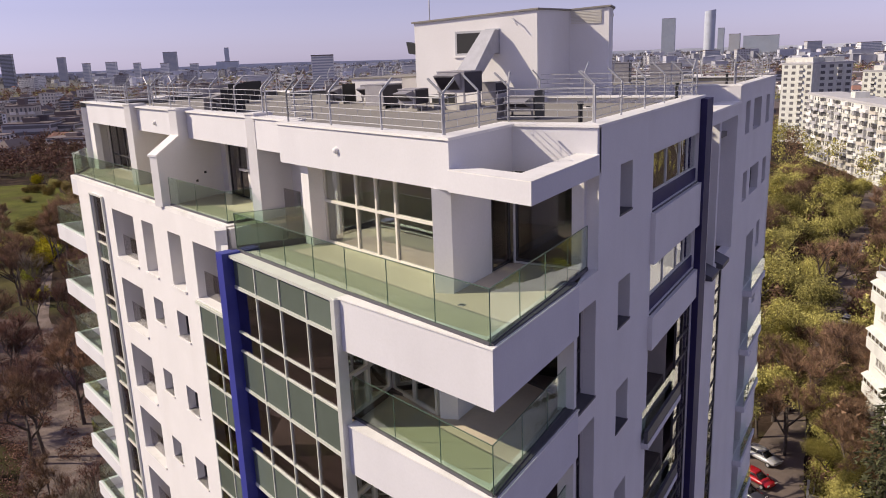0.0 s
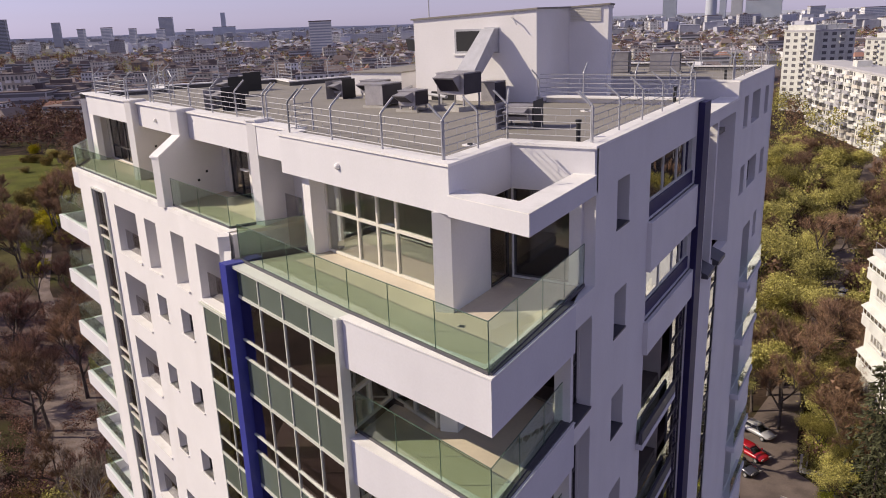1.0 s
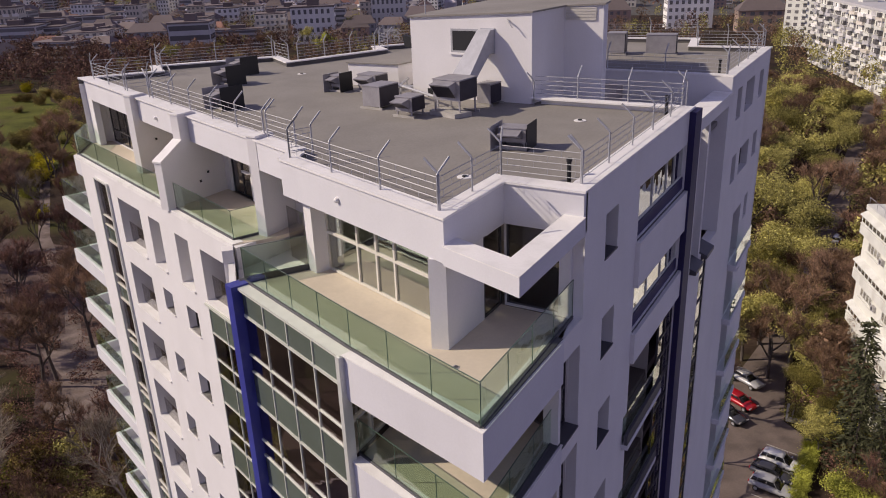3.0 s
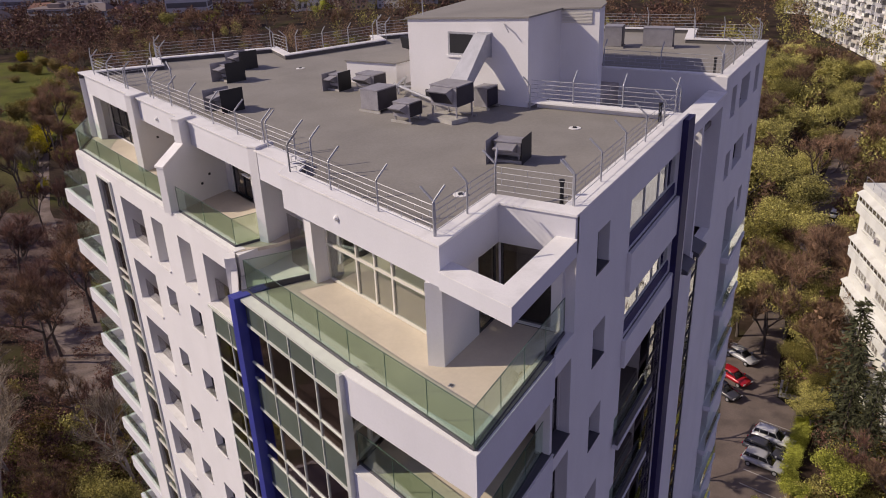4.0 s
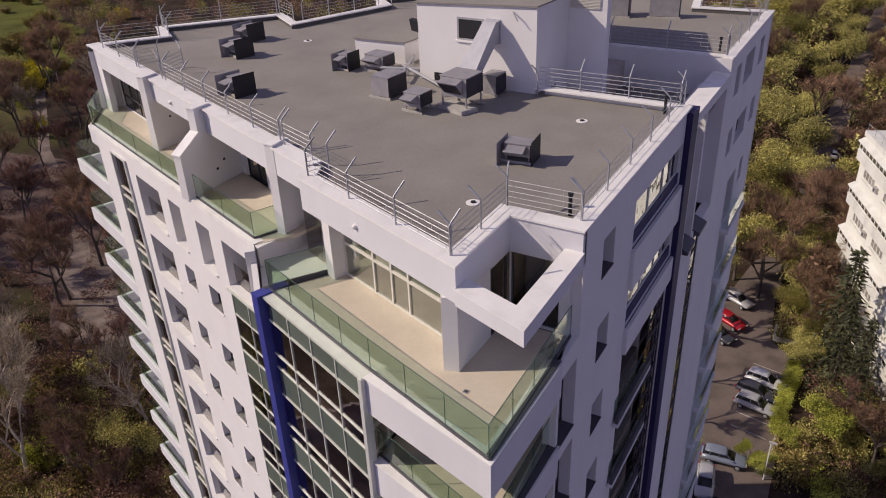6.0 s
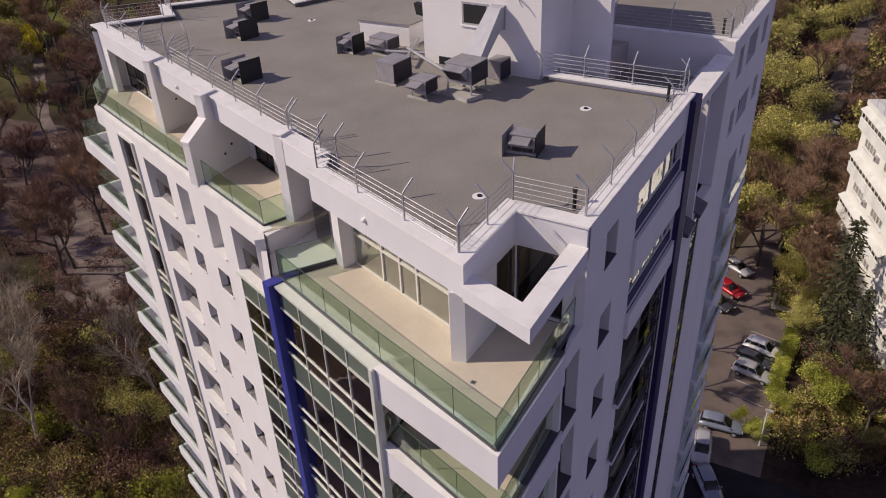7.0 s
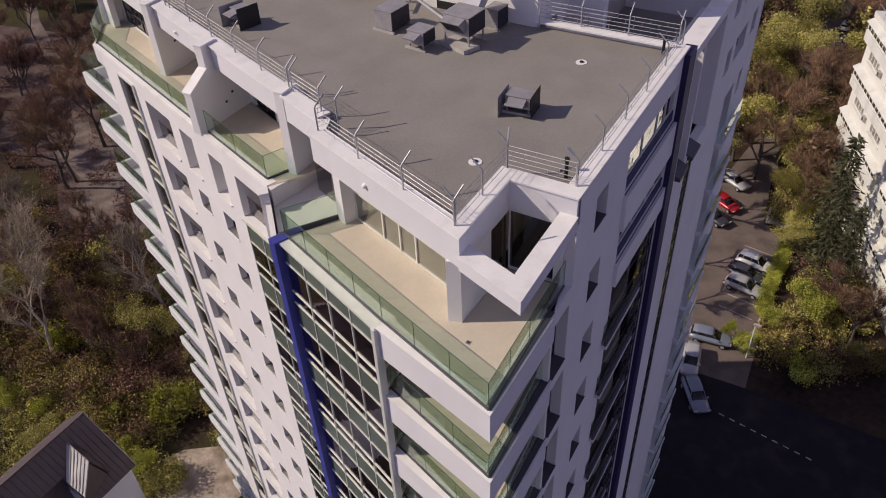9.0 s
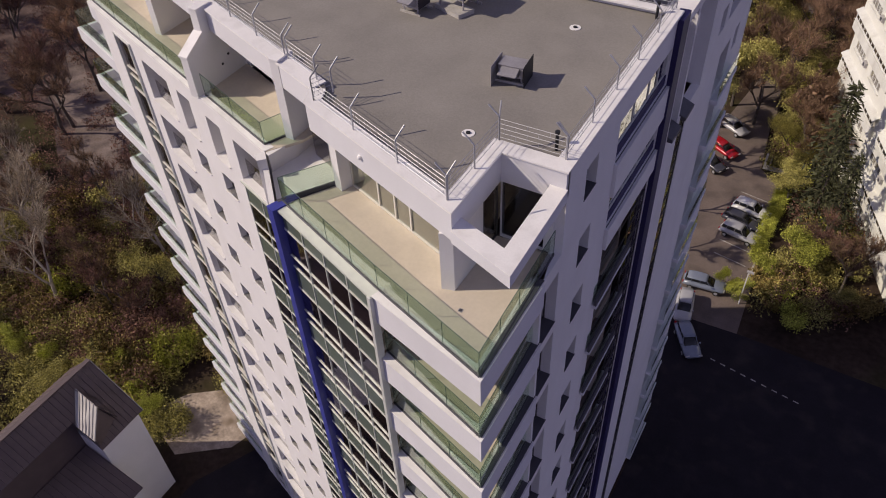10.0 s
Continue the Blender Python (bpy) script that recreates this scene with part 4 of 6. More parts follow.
# pipe runs between the machines
for a, b in (((-12.2, 9.9), (-8.6, 7.6)), ((-12.9, 9.2), (-10.2, 9.9)), ((-12.5, 11.3), (-11.4, 8.4))):
    pr = thing("roof_pipe", "grey pipe run on low supports between roof machines", "pipe", (0, 0, 0), "roof pipes")
    Build().tube([(*a, DECK + 0.35), (*b, DECK + 0.35)], 0.06, 8).part("pipe", METAL, pr)
    for k in (0.1, 0.9):
        x, y = a[0] + (b[0] - a[0]) * k, a[1] + (b[1] - a[1]) * k
        Build().box(x - 0.03, x + 0.03, y - 0.03, y + 0.03, DECK, DECK + 0.33).part("support", METAL, pr)


def wall_lamp(m, s, z):
    t = thing("wall_lamp", "small white dome wall lamp on the plaster band", "lamp", (0, 0, 0), "wall lamps")
    b, n = Build(), 10
    rings = [(0.085, 0.0), (0.085, 0.04), (0.062, 0.09), (0.016, 0.115)]
    v = [m @ Vector((s + r * math.cos(i * math.tau / n), o, z + r * math.sin(i * math.tau / n))) for r, o in rings for i in range(n)]
    b.add(v, [(k * n + i, k * n + (i + 1) % n, (k + 1) * n + (i + 1) % n, (k + 1) * n + i) for k in range(3) for i in range(n)] + [tuple(range(3 * n, 4 * n))])
    b.part("dome", COPING, t)


wall_lamp(face(EDGE[3], EDGE[4])[0], 4.3, 45.78)
wall_lamp(PM, 11.2, 45.75)

# ---- ground, roads and park ----
BARK = material("tree_bark", (0.10, 0.08, 0.068), 0.95, vary=0.25, scale=2, fine=12, bump=0.4)
PALEBARK = material("pale_bark", (0.38, 0.33, 0.28), 0.95, vary=0.25, scale=2, fine=12, bump=0.4)


def foliage(name, colour, spread=0.7):
    """Thin leaves or twigs that differ from clump to clump."""
    m = material(name, colour, 0.8, vary=0.25, scale=0.5, fine=4, bump=0.0)
    nt = m.node_tree
    geo = nt.nodes.new("ShaderNodeNewGeometry")
    pr = nt.nodes.new("ShaderNodeMapRange")
    pr.inputs["To Min"].default_value, pr.inputs["To Max"].default_value = 1 - spread, 1 + spread
    nt.links.new(geo.outputs["Random Per Island"], pr.inputs["Value"])
    info = nt.nodes.new("ShaderNodeObjectInfo")
    pr2 = nt.nodes.new("ShaderNodeMapRange")
    pr2.inputs["To Min"].default_value, pr2.inputs["To Max"].default_value = 0.7, 1.3
    nt.links.new(info.outputs["Random"], pr2.inputs["Value"])
    mm = nt.nodes.new("ShaderNodeMath")
    mm.operation = "MULTIPLY"
    nt.links.new(pr.outputs[0], mm.inputs[0])
    nt.links.new(pr2.outputs[0], mm.inputs[1])
    b = nt.nodes["Principled BSDF"]
    old = b.inputs["Base Color"].links[0].from_socket
    v = nt.nodes.new("ShaderNodeVectorMath")
    v.operation = "SCALE"
    nt.links.new(old, v.inputs[0])
    nt.links.new(mm.outputs[0], v.inputs["Scale"])
    nt.links.new(v.outputs[0], b.inputs["Base Color"])
    b.inputs["Specular IOR Level"].default_value = 0.2
    tl, mix = nt.nodes.new("ShaderNodeBsdfTranslucent"), nt.nodes.new("ShaderNodeMixShader")
    nt.links.new(v.outputs[0], tl.inputs["Color"])
    mix.inputs[0].default_value = 0.16
    nt.links.new(b.outputs[0], mix.inputs[1])
    nt.links.new(tl.outputs[0], mix.inputs[2])
    nt.links.new(mix.outputs[0], nt.nodes["Material Output"].inputs["Surface"])
    return m


LEAF_LIME = foliage("lime_spring_leaves", (0.40, 0.415, 0.075))
LEAF_OLIVE = foliage("olive_spring_leaves", (0.40, 0.36, 0.115))
LEAF_DARK = foliage("conifer_needles", (0.055, 0.058, 0.030))
LEAF_YELLOW = foliage("yellow_blossom", (0.42, 0.36, 0.02))
TWIG_BROWN = foliage("brown_twigs", (0.265, 0.165, 0.105))
TWIG_PALE = foliage("pale_twigs", (0.31, 0.255, 0.19))
TWIG_RED = foliage("reddish_twigs", (0.19, 0.105, 0.08))
# far trees: the haze of distance is put into the base colour
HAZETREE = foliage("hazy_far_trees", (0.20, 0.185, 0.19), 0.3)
SHRUB = foliage("dry_shrub_leaves", (0.24, 0.18, 0.06))

SOIL = material("park_soil", (0.046, 0.031, 0.023), 0.95, vary=0.45, scale=0.16, fine=1.8, bump=0.5, stain=((0.062, 0.066, 0.018), 0.06, 0.8))
LITTER = material("pinkish_leaf_litter", (0.125, 0.088, 0.08), 0.95, vary=0.4, scale=0.3, fine=2.5, bump=0.5, stain=((0.07, 0.05, 0.035), 0.16, 0.85))
LAWN = material("park_lawn", (0.098, 0.105, 0.022), 0.95, vary=0.4, scale=0.1, fine=2, bump=0.3, stain=((0.075, 0.055, 0.03), 0.05, 0.9))
DRYGRASS = material("dry_spring_grass", (0.075, 0.066, 0.026), 0.95, vary=0.4, scale=0.12, fine=2, bump=0.3, stain=((0.06, 0.042, 0.026), 0.06, 0.9))
PATHDIRT = material("trodden_path", (0.20, 0.158, 0.142), 0.95, vary=0.3, scale=0.6, fine=4, bump=0.4, stain=((0.10, 0.072, 0.055), 0.3, 0.85))
DIRT = material("pale_dirt", (0.38, 0.31, 0.25), 0.95, vary=0.3, scale=0.7, fine=4, bump=0.5, stain=((0.17, 0.125, 0.085), 0.5, 0.85))
ASPHALT = material("worn_asphalt", (0.165, 0.13, 0.115), 0.9, vary=0.15, scale=0.4, fine=6, stain=((0.09, 0.075, 0.068), 0.35, 0.7))
# darker than paving is: deep shade is put into the base colour
PAVING = material("shade_darkened_paving", (0.026, 0.022, 0.026), 0.9, vary=0.12, scale=0.6, fine=5, stain=((0.06, 0.05, 0.046), 0.4, 0.5))
PAINT = material("road_paint", (0.40, 0.38, 0.35), 0.8, vary=0.35, scale=3, fine=20)
# base colour lightened to stand in for haze
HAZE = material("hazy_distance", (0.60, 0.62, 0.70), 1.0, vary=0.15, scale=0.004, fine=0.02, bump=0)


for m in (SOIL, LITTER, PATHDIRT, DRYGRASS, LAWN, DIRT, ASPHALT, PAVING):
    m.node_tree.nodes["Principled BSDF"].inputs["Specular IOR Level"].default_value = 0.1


def setting(name, label, category):
    return tagged(bpy.data.objects[name], label, category, kind="structure")


Build().add([(-4700, -4700, 0), (4700, -4700, 0), (4700, 4700, 0), (-4700, 4700, 0)], [(0, 1, 2, 3)]).part("ground", SOIL)
setting("ground", "brown and olive early-spring ground under the trees", "ground")


def sheet(name, poly, mat, z, label, category):
    """A thin sheet laid on the ground."""
    ob = Build().prism(poly, z - 0.05, z).part(name, mat)
    return tagged(ob, label, category, kind="structure")


sheet("road", [(-4.0, 34), (5.0, 34), (3.6, 63), (0.6, 65.5), (-0.4, 74), (-0.6, 90), (1.6, 180), (4.4, 300), (5.5, 420), (-1.0, 420), (-3.0, 180), (-4.0, 90), (-6.5, 70), (-5, 50)], ASPHALT, 0.02, "worn grey asphalt access road with parking bays", "road")
# dark sheet drawn out to where the tower's shade ends
sheet("pavement", [(0.3, -14), (9, -10), (30, 20), (26, 38), (5.2, 38.4), (-4.4, 38.0), (-3.7, 27.2), (0.3, 26.4)], PAVING, 0.024, "paved yard, its colour darkened for the tower's shade", "pavement")
# dark sheet added where the house's shade lies
sheet("yard", [(-34, -24), (-31.5, 0.5), (-28.6, 6), (-5, -3), (0.5, -14), (0, -26)], PAVING, 0.026, "paved yard, its colour darkened for the shade beside the house", "pavement")
sheet("lawn", [(-335, 150), (-318, 172), (-300, 178), (-280, 166), (-262, 161), (-240, 147), (-222, 142), (-205, 126), (-190, 113), (-184, 101), (-196, 97), (-210, 104), (-232, 108), (-258, 124), (-290, 132)], LAWN, 0.03, "bright green park lawn", "lawn")
sheet("grass", [(-186, 94), (-172, 91), (-160, 80), (-150, 70), (-146, 58), (-160, 58), (-178, 64), (-200, 74), (-204, 84)], DRYGRASS, 0.028, "patchy olive park grass", "lawn")
sheet("dirt", [(-40.5, 3.5), (-38.5, 7.0), (-33.0, 11.0), (-29.6, 8.5), (-31, 4.5), (-35, 1.5)], DIRT, 0.03, "pale bare dirt beside the tower", "dirt")
sheet("leaf_litter", [(-150, 62), (-128, 66), (-104, 58), (-84, 44), (-72, 36), (-62, 31), (-60, 27), (-66, 23), (-78, 25), (-89, 33), (-104, 34), (-134, 48)], LITTER, 0.012, "pinkish bare ground with leaf litter under the trees", "ground")
sheet("square", [(-101, 40), (-90, 43.5), (-79, 36.5), (-72, 30.5), (-66, 30), (-63.5, 27), (-67.5, 24.5), (-71.5, 26.5), (-78.5, 27.5), (-84, 33.5), (-92, 36)], PATHDIRT, 0.022, "pale trodden square where the park paths meet", "path")
strip(Build(), [(-60, 24.5), (-70, 26.5), (-79, 28.5), (-85, 36), (-104, 49), (-138, 67), (-176, 93)], -1.1, 1.1, -0.02, 0.03).part("path", PATHDIRT)
setting("path", "pale trodden park path under bare trees", "path")
sheet("park_path", [(-240, 83), (-150, 64), (-150, 61.5), (-242, 80)], PATHDIRT, 0.034, "pale park path", "path")
PLAIN = material("far_city_ground", (0.085, 0.08, 0.075), 0.95, vary=0.3, scale=0.006, fine=0.05, bump=0, stain=((0.09, 0.085, 0.06), 0.012, 0.9))
sheet("plain", [(-4600, 250), (-760, 430), (-300, 520), (100, 580), (4600, 580), (4600, 4600), (-4600, 4600)], PLAIN, 0.05, "grey-brown hazy ground of the far city", "ground")
# kerb and bay lines
for i in range(9):
    Build().box(i * 1.0, i * 1.0 + 0.5, -0.06, 0.06, 0.0, 0.034, pose(3.4, 34.2, 0, 0, 0, -9)).part("road_marking", PAINT, bpy.data.objects["road"])
for i in range(6):
    Build().box(-1.0, 2.6, -0.05, 0.05, 0.0, 0.03, pose(0.6, 48.5 + i * 2.3, 0, 0, 0, -10)).part("road_marking", PAINT, bpy.data.objects["road"])
Build().box(3.8, 4.0, 46, 63, 0, 0.14).part("kerb", CONCRETE, bpy.data.objects["road"])

# rim of the plain, its haze put into the pale base colour
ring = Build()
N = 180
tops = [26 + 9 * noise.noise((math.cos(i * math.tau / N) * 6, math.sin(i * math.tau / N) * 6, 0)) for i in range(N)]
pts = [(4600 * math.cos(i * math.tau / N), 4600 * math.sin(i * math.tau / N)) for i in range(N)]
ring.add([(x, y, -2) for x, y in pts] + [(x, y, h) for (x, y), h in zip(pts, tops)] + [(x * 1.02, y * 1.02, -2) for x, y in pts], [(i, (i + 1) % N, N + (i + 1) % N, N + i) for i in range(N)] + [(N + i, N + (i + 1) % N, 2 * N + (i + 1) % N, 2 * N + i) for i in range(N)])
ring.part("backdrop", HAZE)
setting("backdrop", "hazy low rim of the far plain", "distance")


# ---- trees ----
def grow(rng, height, spread, levels, splits, rad):
    """The limbs of a tree, as (points, radii), and its twig ends."""
    limbs, ends = [], []

    def branch(p, d, length, r, lev):
        pts = [p.copy()]
        for i in range(3):
            d = (d + Vector((rng.uniform(-1, 1), rng.uniform(-1, 1), rng.uniform(-0.3, 0.6))) * 0.16).normalized()
            p = p + d * length / 3
            pts.append(p.copy())
            if lev >= 2:
                ends.append((p.copy(), d.copy()))
        limbs.append((pts, r, r * 0.6, lev))
        if lev >= levels:
            ends.append((p.copy(), d.copy()))
            return
        for i in range(splits):
            a = rng.uniform(0, math.tau)
            side = Vector((math.cos(a), math.sin(a), 0))
            nd = (d * rng.uniform(0.5, 1.0) + side * spread * rng.uniform(0.5, 1.1) + Vector((0, 0, 0.22))).normalized()
            at = pts[rng.choice((2, 3, 3) if lev else (2, 3))]
            branch(at, nd, length * rng.uniform(0.55, 0.8), r * 0.6, lev + 1)
    branch(Vector((0, 0, 0)), Vector((0, 0, 1)), height * 0.36, rad, 0)
    return limbs, ends


def tree(name, seed, height, spread, leaf_mat, bark, leaves, size, twigs, label, category="tree", at=(0, 0, -60)):
    """Trunk and limbs as one part, a crown of many small leaves or twigs as another."""
    rng = random.Random(seed)
    limbs, ends = grow(rng, height, spread, 4, 3, height * 0.021)
    t = thing(name, label, category, at, "trees")
    b = Build()
    for pts, r0, r1, lev in limbs:
        b.tube(pts if lev < 3 else pts[::3], r0, 7 if lev == 0 else 4 if lev < 3 else 3, r1)
    b.part("trunk", bark, t)
    v, f = [], []
    for i in range(leaves):
        p, d = ends[rng.randrange(len(ends))]
        if twigs:
            q = p + (d + Vector((rng.uniform(-1, 1), rng.uniform(-1, 1), rng.uniform(-0.5, 0.9))) * 0.9).normalized() * rng.uniform(0.5, 1.3) * size
            w = Vector((rng.uniform(-1, 1), rng.uniform(-1, 1), rng.uniform(-1, 1))).normalized() * 0.028
            k = len(v)
            v += [p - w, p + w, q]
            f.append((k, k + 1, k + 2))
        else:
            c = p + Vector((rng.gauss(0, 1), rng.gauss(0, 1), rng.gauss(0, 0.8))) * size * 2.2
            a1 = Vector((rng.uniform(-1, 1), rng.uniform(-1, 1), rng.uniform(-1, 1))).normalized()
            a2 = a1.orthogonal().normalized()
            s = size * rng.uniform(0.35, 0.8)
            k = len(v)
            v += [c - a1 * s, c + a2 * s * 0.9, c + a1 * s]
            f.append((k, k + 1, k + 2))
    obj("crown", mesh("crown", v, f, leaf_mat), t)
    return t


def conifer(seed, height, at=(0, 0, -60)):
    rng = random.Random(seed)
    t = thing("conifer", "tall dark spruce with drooping layered boughs", "tree", at, "trees")
    Build().tube([(0, 0, 0), (0, 0, height * 0.5), (0, 0, height)], height * 0.016, 6, 0.02).part("trunk", BARK, t)
    v, f = [], []
    for i in range(700):
        h = height * (0.08 + 0.92 * rng.random() ** 1.25)
        a = int(rng.random() * 9) / 9 * math.tau + h * 1.7 + rng.gauss(0, 0.16)
        reach = (1 - h / height) * height * 0.26 * (0.75 + 0.4 * math.sin(h * 5.0)) + 0.25
        rr = reach * rng.random() ** 0.6
        out = Vector((math.cos(a), math.sin(a), 0))
        c = out * rr + Vector((0, 0, h - rr * 0.35))
        side = Vector((-out.y, out.x, 0))
        for j in range(2):
            d = (out * rng.uniform(0.5, 1) + side * rng.uniform(-0.8, 0.8) + Vector((0, 0, rng.uniform(-0.7, 0.2)))).normalized() * rng.uniform(0.35, 0.8)
            w = side * rng.uniform(0.08, 0.17) + Vector((0, 0, rng.uniform(-0.1, 0.1)))
            k = len(v)
            v += [c - w, c + w, c + d + w * 0.3, c + d - w * 0.3]
            f.append((k, k + 1, k + 2, k + 3))
    obj("crown", mesh("crown", v, f, LEAF_DARK), t)
    return t


def shrub(seed, mat, r=1.2, at=(0, 0, -60), label="loose early-spring shrub with small leaves"):
    rng = random.Random(seed)
    b = Build()
    for i in range(12):
        a, l = rng.uniform(0, math.tau), rng.uniform(0.6, 1.0) * r
        tip = Vector((math.cos(a) * l * 0.8, math.sin(a) * l * 0.8, l * 1.1))
        b.tube([(0, 0, 0), tip * 0.5 + Vector((0, 0, 0.1)), tip], 0.03, 4, 0.008)
        for j in range(230):
            c = tip * rng.uniform(0.35, 1.1) + Vector((rng.gauss(0, 0.24), rng.gauss(0, 0.24), rng.gauss(0, 0.2))) * r
            c.z = max(c.z, 0.05)
            a1 = Vector((rng.uniform(-1, 1), rng.uniform(-1, 1), rng.uniform(-1, 1))).normalized() * 0.072 * r
            a2 = a1.orthogonal() * 0.6
            b.add([c - a1, c + a2 * 1.5, c + a1], [(0, 1, 2)])
    t = b.part("shrub", mat, None, pose(*at))
    return tagged(t, label, "shrub", "shrubs")


PROTO = {
    "bare": [tree("tree", 10 + i, 15, 0.75, TWIG_BROWN, BARK, 4200, 1.5, True, "tall leafless tree with brown spreading twigs") for i in range(3)],
    "red": [tree("tree", 20 + i, 13, 0.8, TWIG_RED, BARK, 3000, 1.4, True, "leafless tree with dense reddish-brown twigs") for i in range(2)],
    "pale": [tree("tree", 30 + i, 15, 0.7, TWIG_PALE, PALEBARK, 2600, 1.4, True, "leafless tree with pale branching limbs") for i in range(2)],
    "lime": [tree("tree", 40 + i, 11, 0.85, LEAF_LIME, BARK, 11000, 0.25, False, "spring tree in fresh lime-green leaf") for i in range(3)],
    "olive": [tree("tree", 50 + i, 13, 0.8, LEAF_OLIVE, BARK, 8500, 0.27, False, "tree with thin olive spring leaves") for i in range(3)],
    "spruce": [conifer(60, 16), conifer(61, 15)],
}
SHRUBS = [shrub(70 + i, m) for i, m in enumerate((SHRUB, LEAF_OLIVE, LEAF_LIME, SHRUB))] + [shrub(75, LEAF_YELLOW, label="shrub in full yellow blossom")]
rng = random.Random(5)


def plant(kind, x, y, s=1.0, other=None):
    src = rng.choice(PROTO[kind])
    if other:
        src = PROTO[other][PROTO[kind].index(src) % len(PROTO[other])]
    copy_thing(src, pose(x, y, 0, 0, 0, rng.uniform(0, 360)) @ Matrix.Diagonal((s * rng.uniform(0.9, 1.1), s * rng.uniform(0.9, 1.1), s, 1)))


def bush(x, y, s=1.0, i=None):
    copy_thing(SHRUBS[rng.randrange(4) if i is None else i], pose(x, y, 0, 0, 0, rng.uniform(0, 360)) @ Matrix.Diagonal((s, s, s * rng.uniform(0.8, 1.2), 1)))


def scatter(poly, count, kinds, apart, lo, hi, swaps={}):
    """Plants trees at random inside a polygon, never too close to each other."""
    xs, ys = [p[0] for p in poly], [p[1] for p in poly]
    placed = []
    for i in range(count * 12):
        if len(placed) >= count:
            break
        x, y = rng.uniform(min(xs), max(xs)), rng.uniform(min(ys), max(ys))
        inside = False
        for (x0, y0), (x1, y1) in zip(poly, poly[1:] + poly[:1]):
            if (y0 > y) != (y1 > y) and x < (x1 - x0) * (y - y0) / (y1 - y0) + x0:
                inside = not inside
        if inside and all((x - a) ** 2 + (y - b) ** 2 > apart ** 2 for a, b in placed):
            placed.append((x, y))
            kind = rng.choice(kinds)
            plant(kind, x, y, rng.uniform(lo, hi), swaps.get(kind))
    return placed


# beside the road
scatter([(-34, 92), (-5.0, 77), (-3.4, 110), (-3.0, 250), (-50, 250)], 92, ["olive", "lime", "bare", "olive", "bare", "lime"], 3.9, 0.72, 1.05, {"lime": "olive"})
scatter([(1.6, 84), (9, 84), (12, 230), (3.5, 230)], 30, ["bare", "olive", "lime", "bare"], 4.0, 0.6, 0.95, {"lime": "red"})
scatter([(14, 90), (60, 95), (60, 230), (14, 230)], 14, ["lime", "olive", "bare"], 6.0, 0.7, 1.0)
# the park
scatter([(-62, 42), (-110, 20), (-150, 30), (-165, 60), (-130, 115), (-80, 110)], 62, ["red", "red", "bare", "pale", "red", "pale"], 5.5, 0.75, 1.1)
scatter([(-50, 12), (-65, 6), (-85, -8), (-110, 0), (-110, 20), (-62, 24), (-46, 24)], 30, ["olive", "pale", "bare", "red", "pale"], 4.2, 0.55, 0.8)
scatter([(-320, 200), (-190, 130), (-130, 120), (-60, 130), (-60, 280), (-300, 330)], 26, ["bare", "red", "olive", "red", "lime", "bare"], 7.0, 0.8, 1.2)
for x, y, k in ((-178, 96, 0.9), (-196, 84, 0.6), (-92, 46, 1.0), (-88, 41, 0.95), (-80, 44, 0.9), (-84, 31, 0.9), (-172, 84, 0.8), (-186, 88, 0.7), (-208, 100, 0.8), (-224, 108, 0.7), (-160, 76, 0.9), (-196, 92, 0.9), (-214, 98, 0.75), (-236, 112, 0.8), (-150, 70, 0.95), (-244, 100, 0.7), (-182, 78, 0.75)):
    plant("bare", x, y, k)
for kind, x, y, k in (("bare", -173.5, 97.0, 1.25), ("bare", -166, 90, 0.9), ("olive", -205, 140, 0.55), ("olive", -214, 146, 0.5), ("lime", -222, 150, 0.45), ("olive", -236, 156, 0.6), ("bare", -250, 160, 0.8), ("olive", -268, 170, 0.6), ("red", -284, 178, 0.9), ("olive", -196, 132, 0.6), ("red", -184, 124, 0.8), ("bare", -176, 116, 0.9),
                      ("olive", -168, 106, 0.6), ("red", -160, 98, 0.8), ("red", -206, 88, 0.6), ("bare", -228, 98, 0.7), ("red", -246, 108, 0.8), ("olive", -150, 88, 0.7), ("red", -146, 80, 0.8)):
    plant(kind, x, y, k)
for i in range(34):
    x = rng.uniform(-300, -160)
    bush(x, 74 - 0.62 * (x + 150) + rng.uniform(-5, 16), rng.uniform(1.4, 2.8), rng.choice((0, 1, 3)))
plant("pale", -58.6, 8.7, 0.8)
plant("pale", -66, 14, 1.0)
plant("red", -49.5, 12.0, 0.6)
plant("lime", -39.5, 3.4, 0.30)
plant("lime", -42.5, 4.5, 0.30)
plant("lime", -57, 2.8, 0.36)
plant("lime", -53, 3.0, 0.30)
for x, y, k in ((-60, -1, 0.36), (-63, 3.5, 0.4), (-48, 3.2, 0.28), (-46, 6.0, 0.3), (-50, 1.5, 0.3), (-56, -3, 0.35), (-44.5, 2.0, 0.26)):
    plant(rng.choice(("lime", "olive")), x, y, k)
plant("lime", 7.6, 50.0, 0.60)
plant("lime", 4.6, 47.0, 0.36)
plant("lime", 2.2, 44.2, 0.28)
plant("lime", 3.8, 42.6, 0.26)
plant("spruce", 7.8, 58.4, 0.8)
plant("spruce", 9.8, 55.6, 0.75)
plant("spruce", 7.3, 61.8, 1.0)
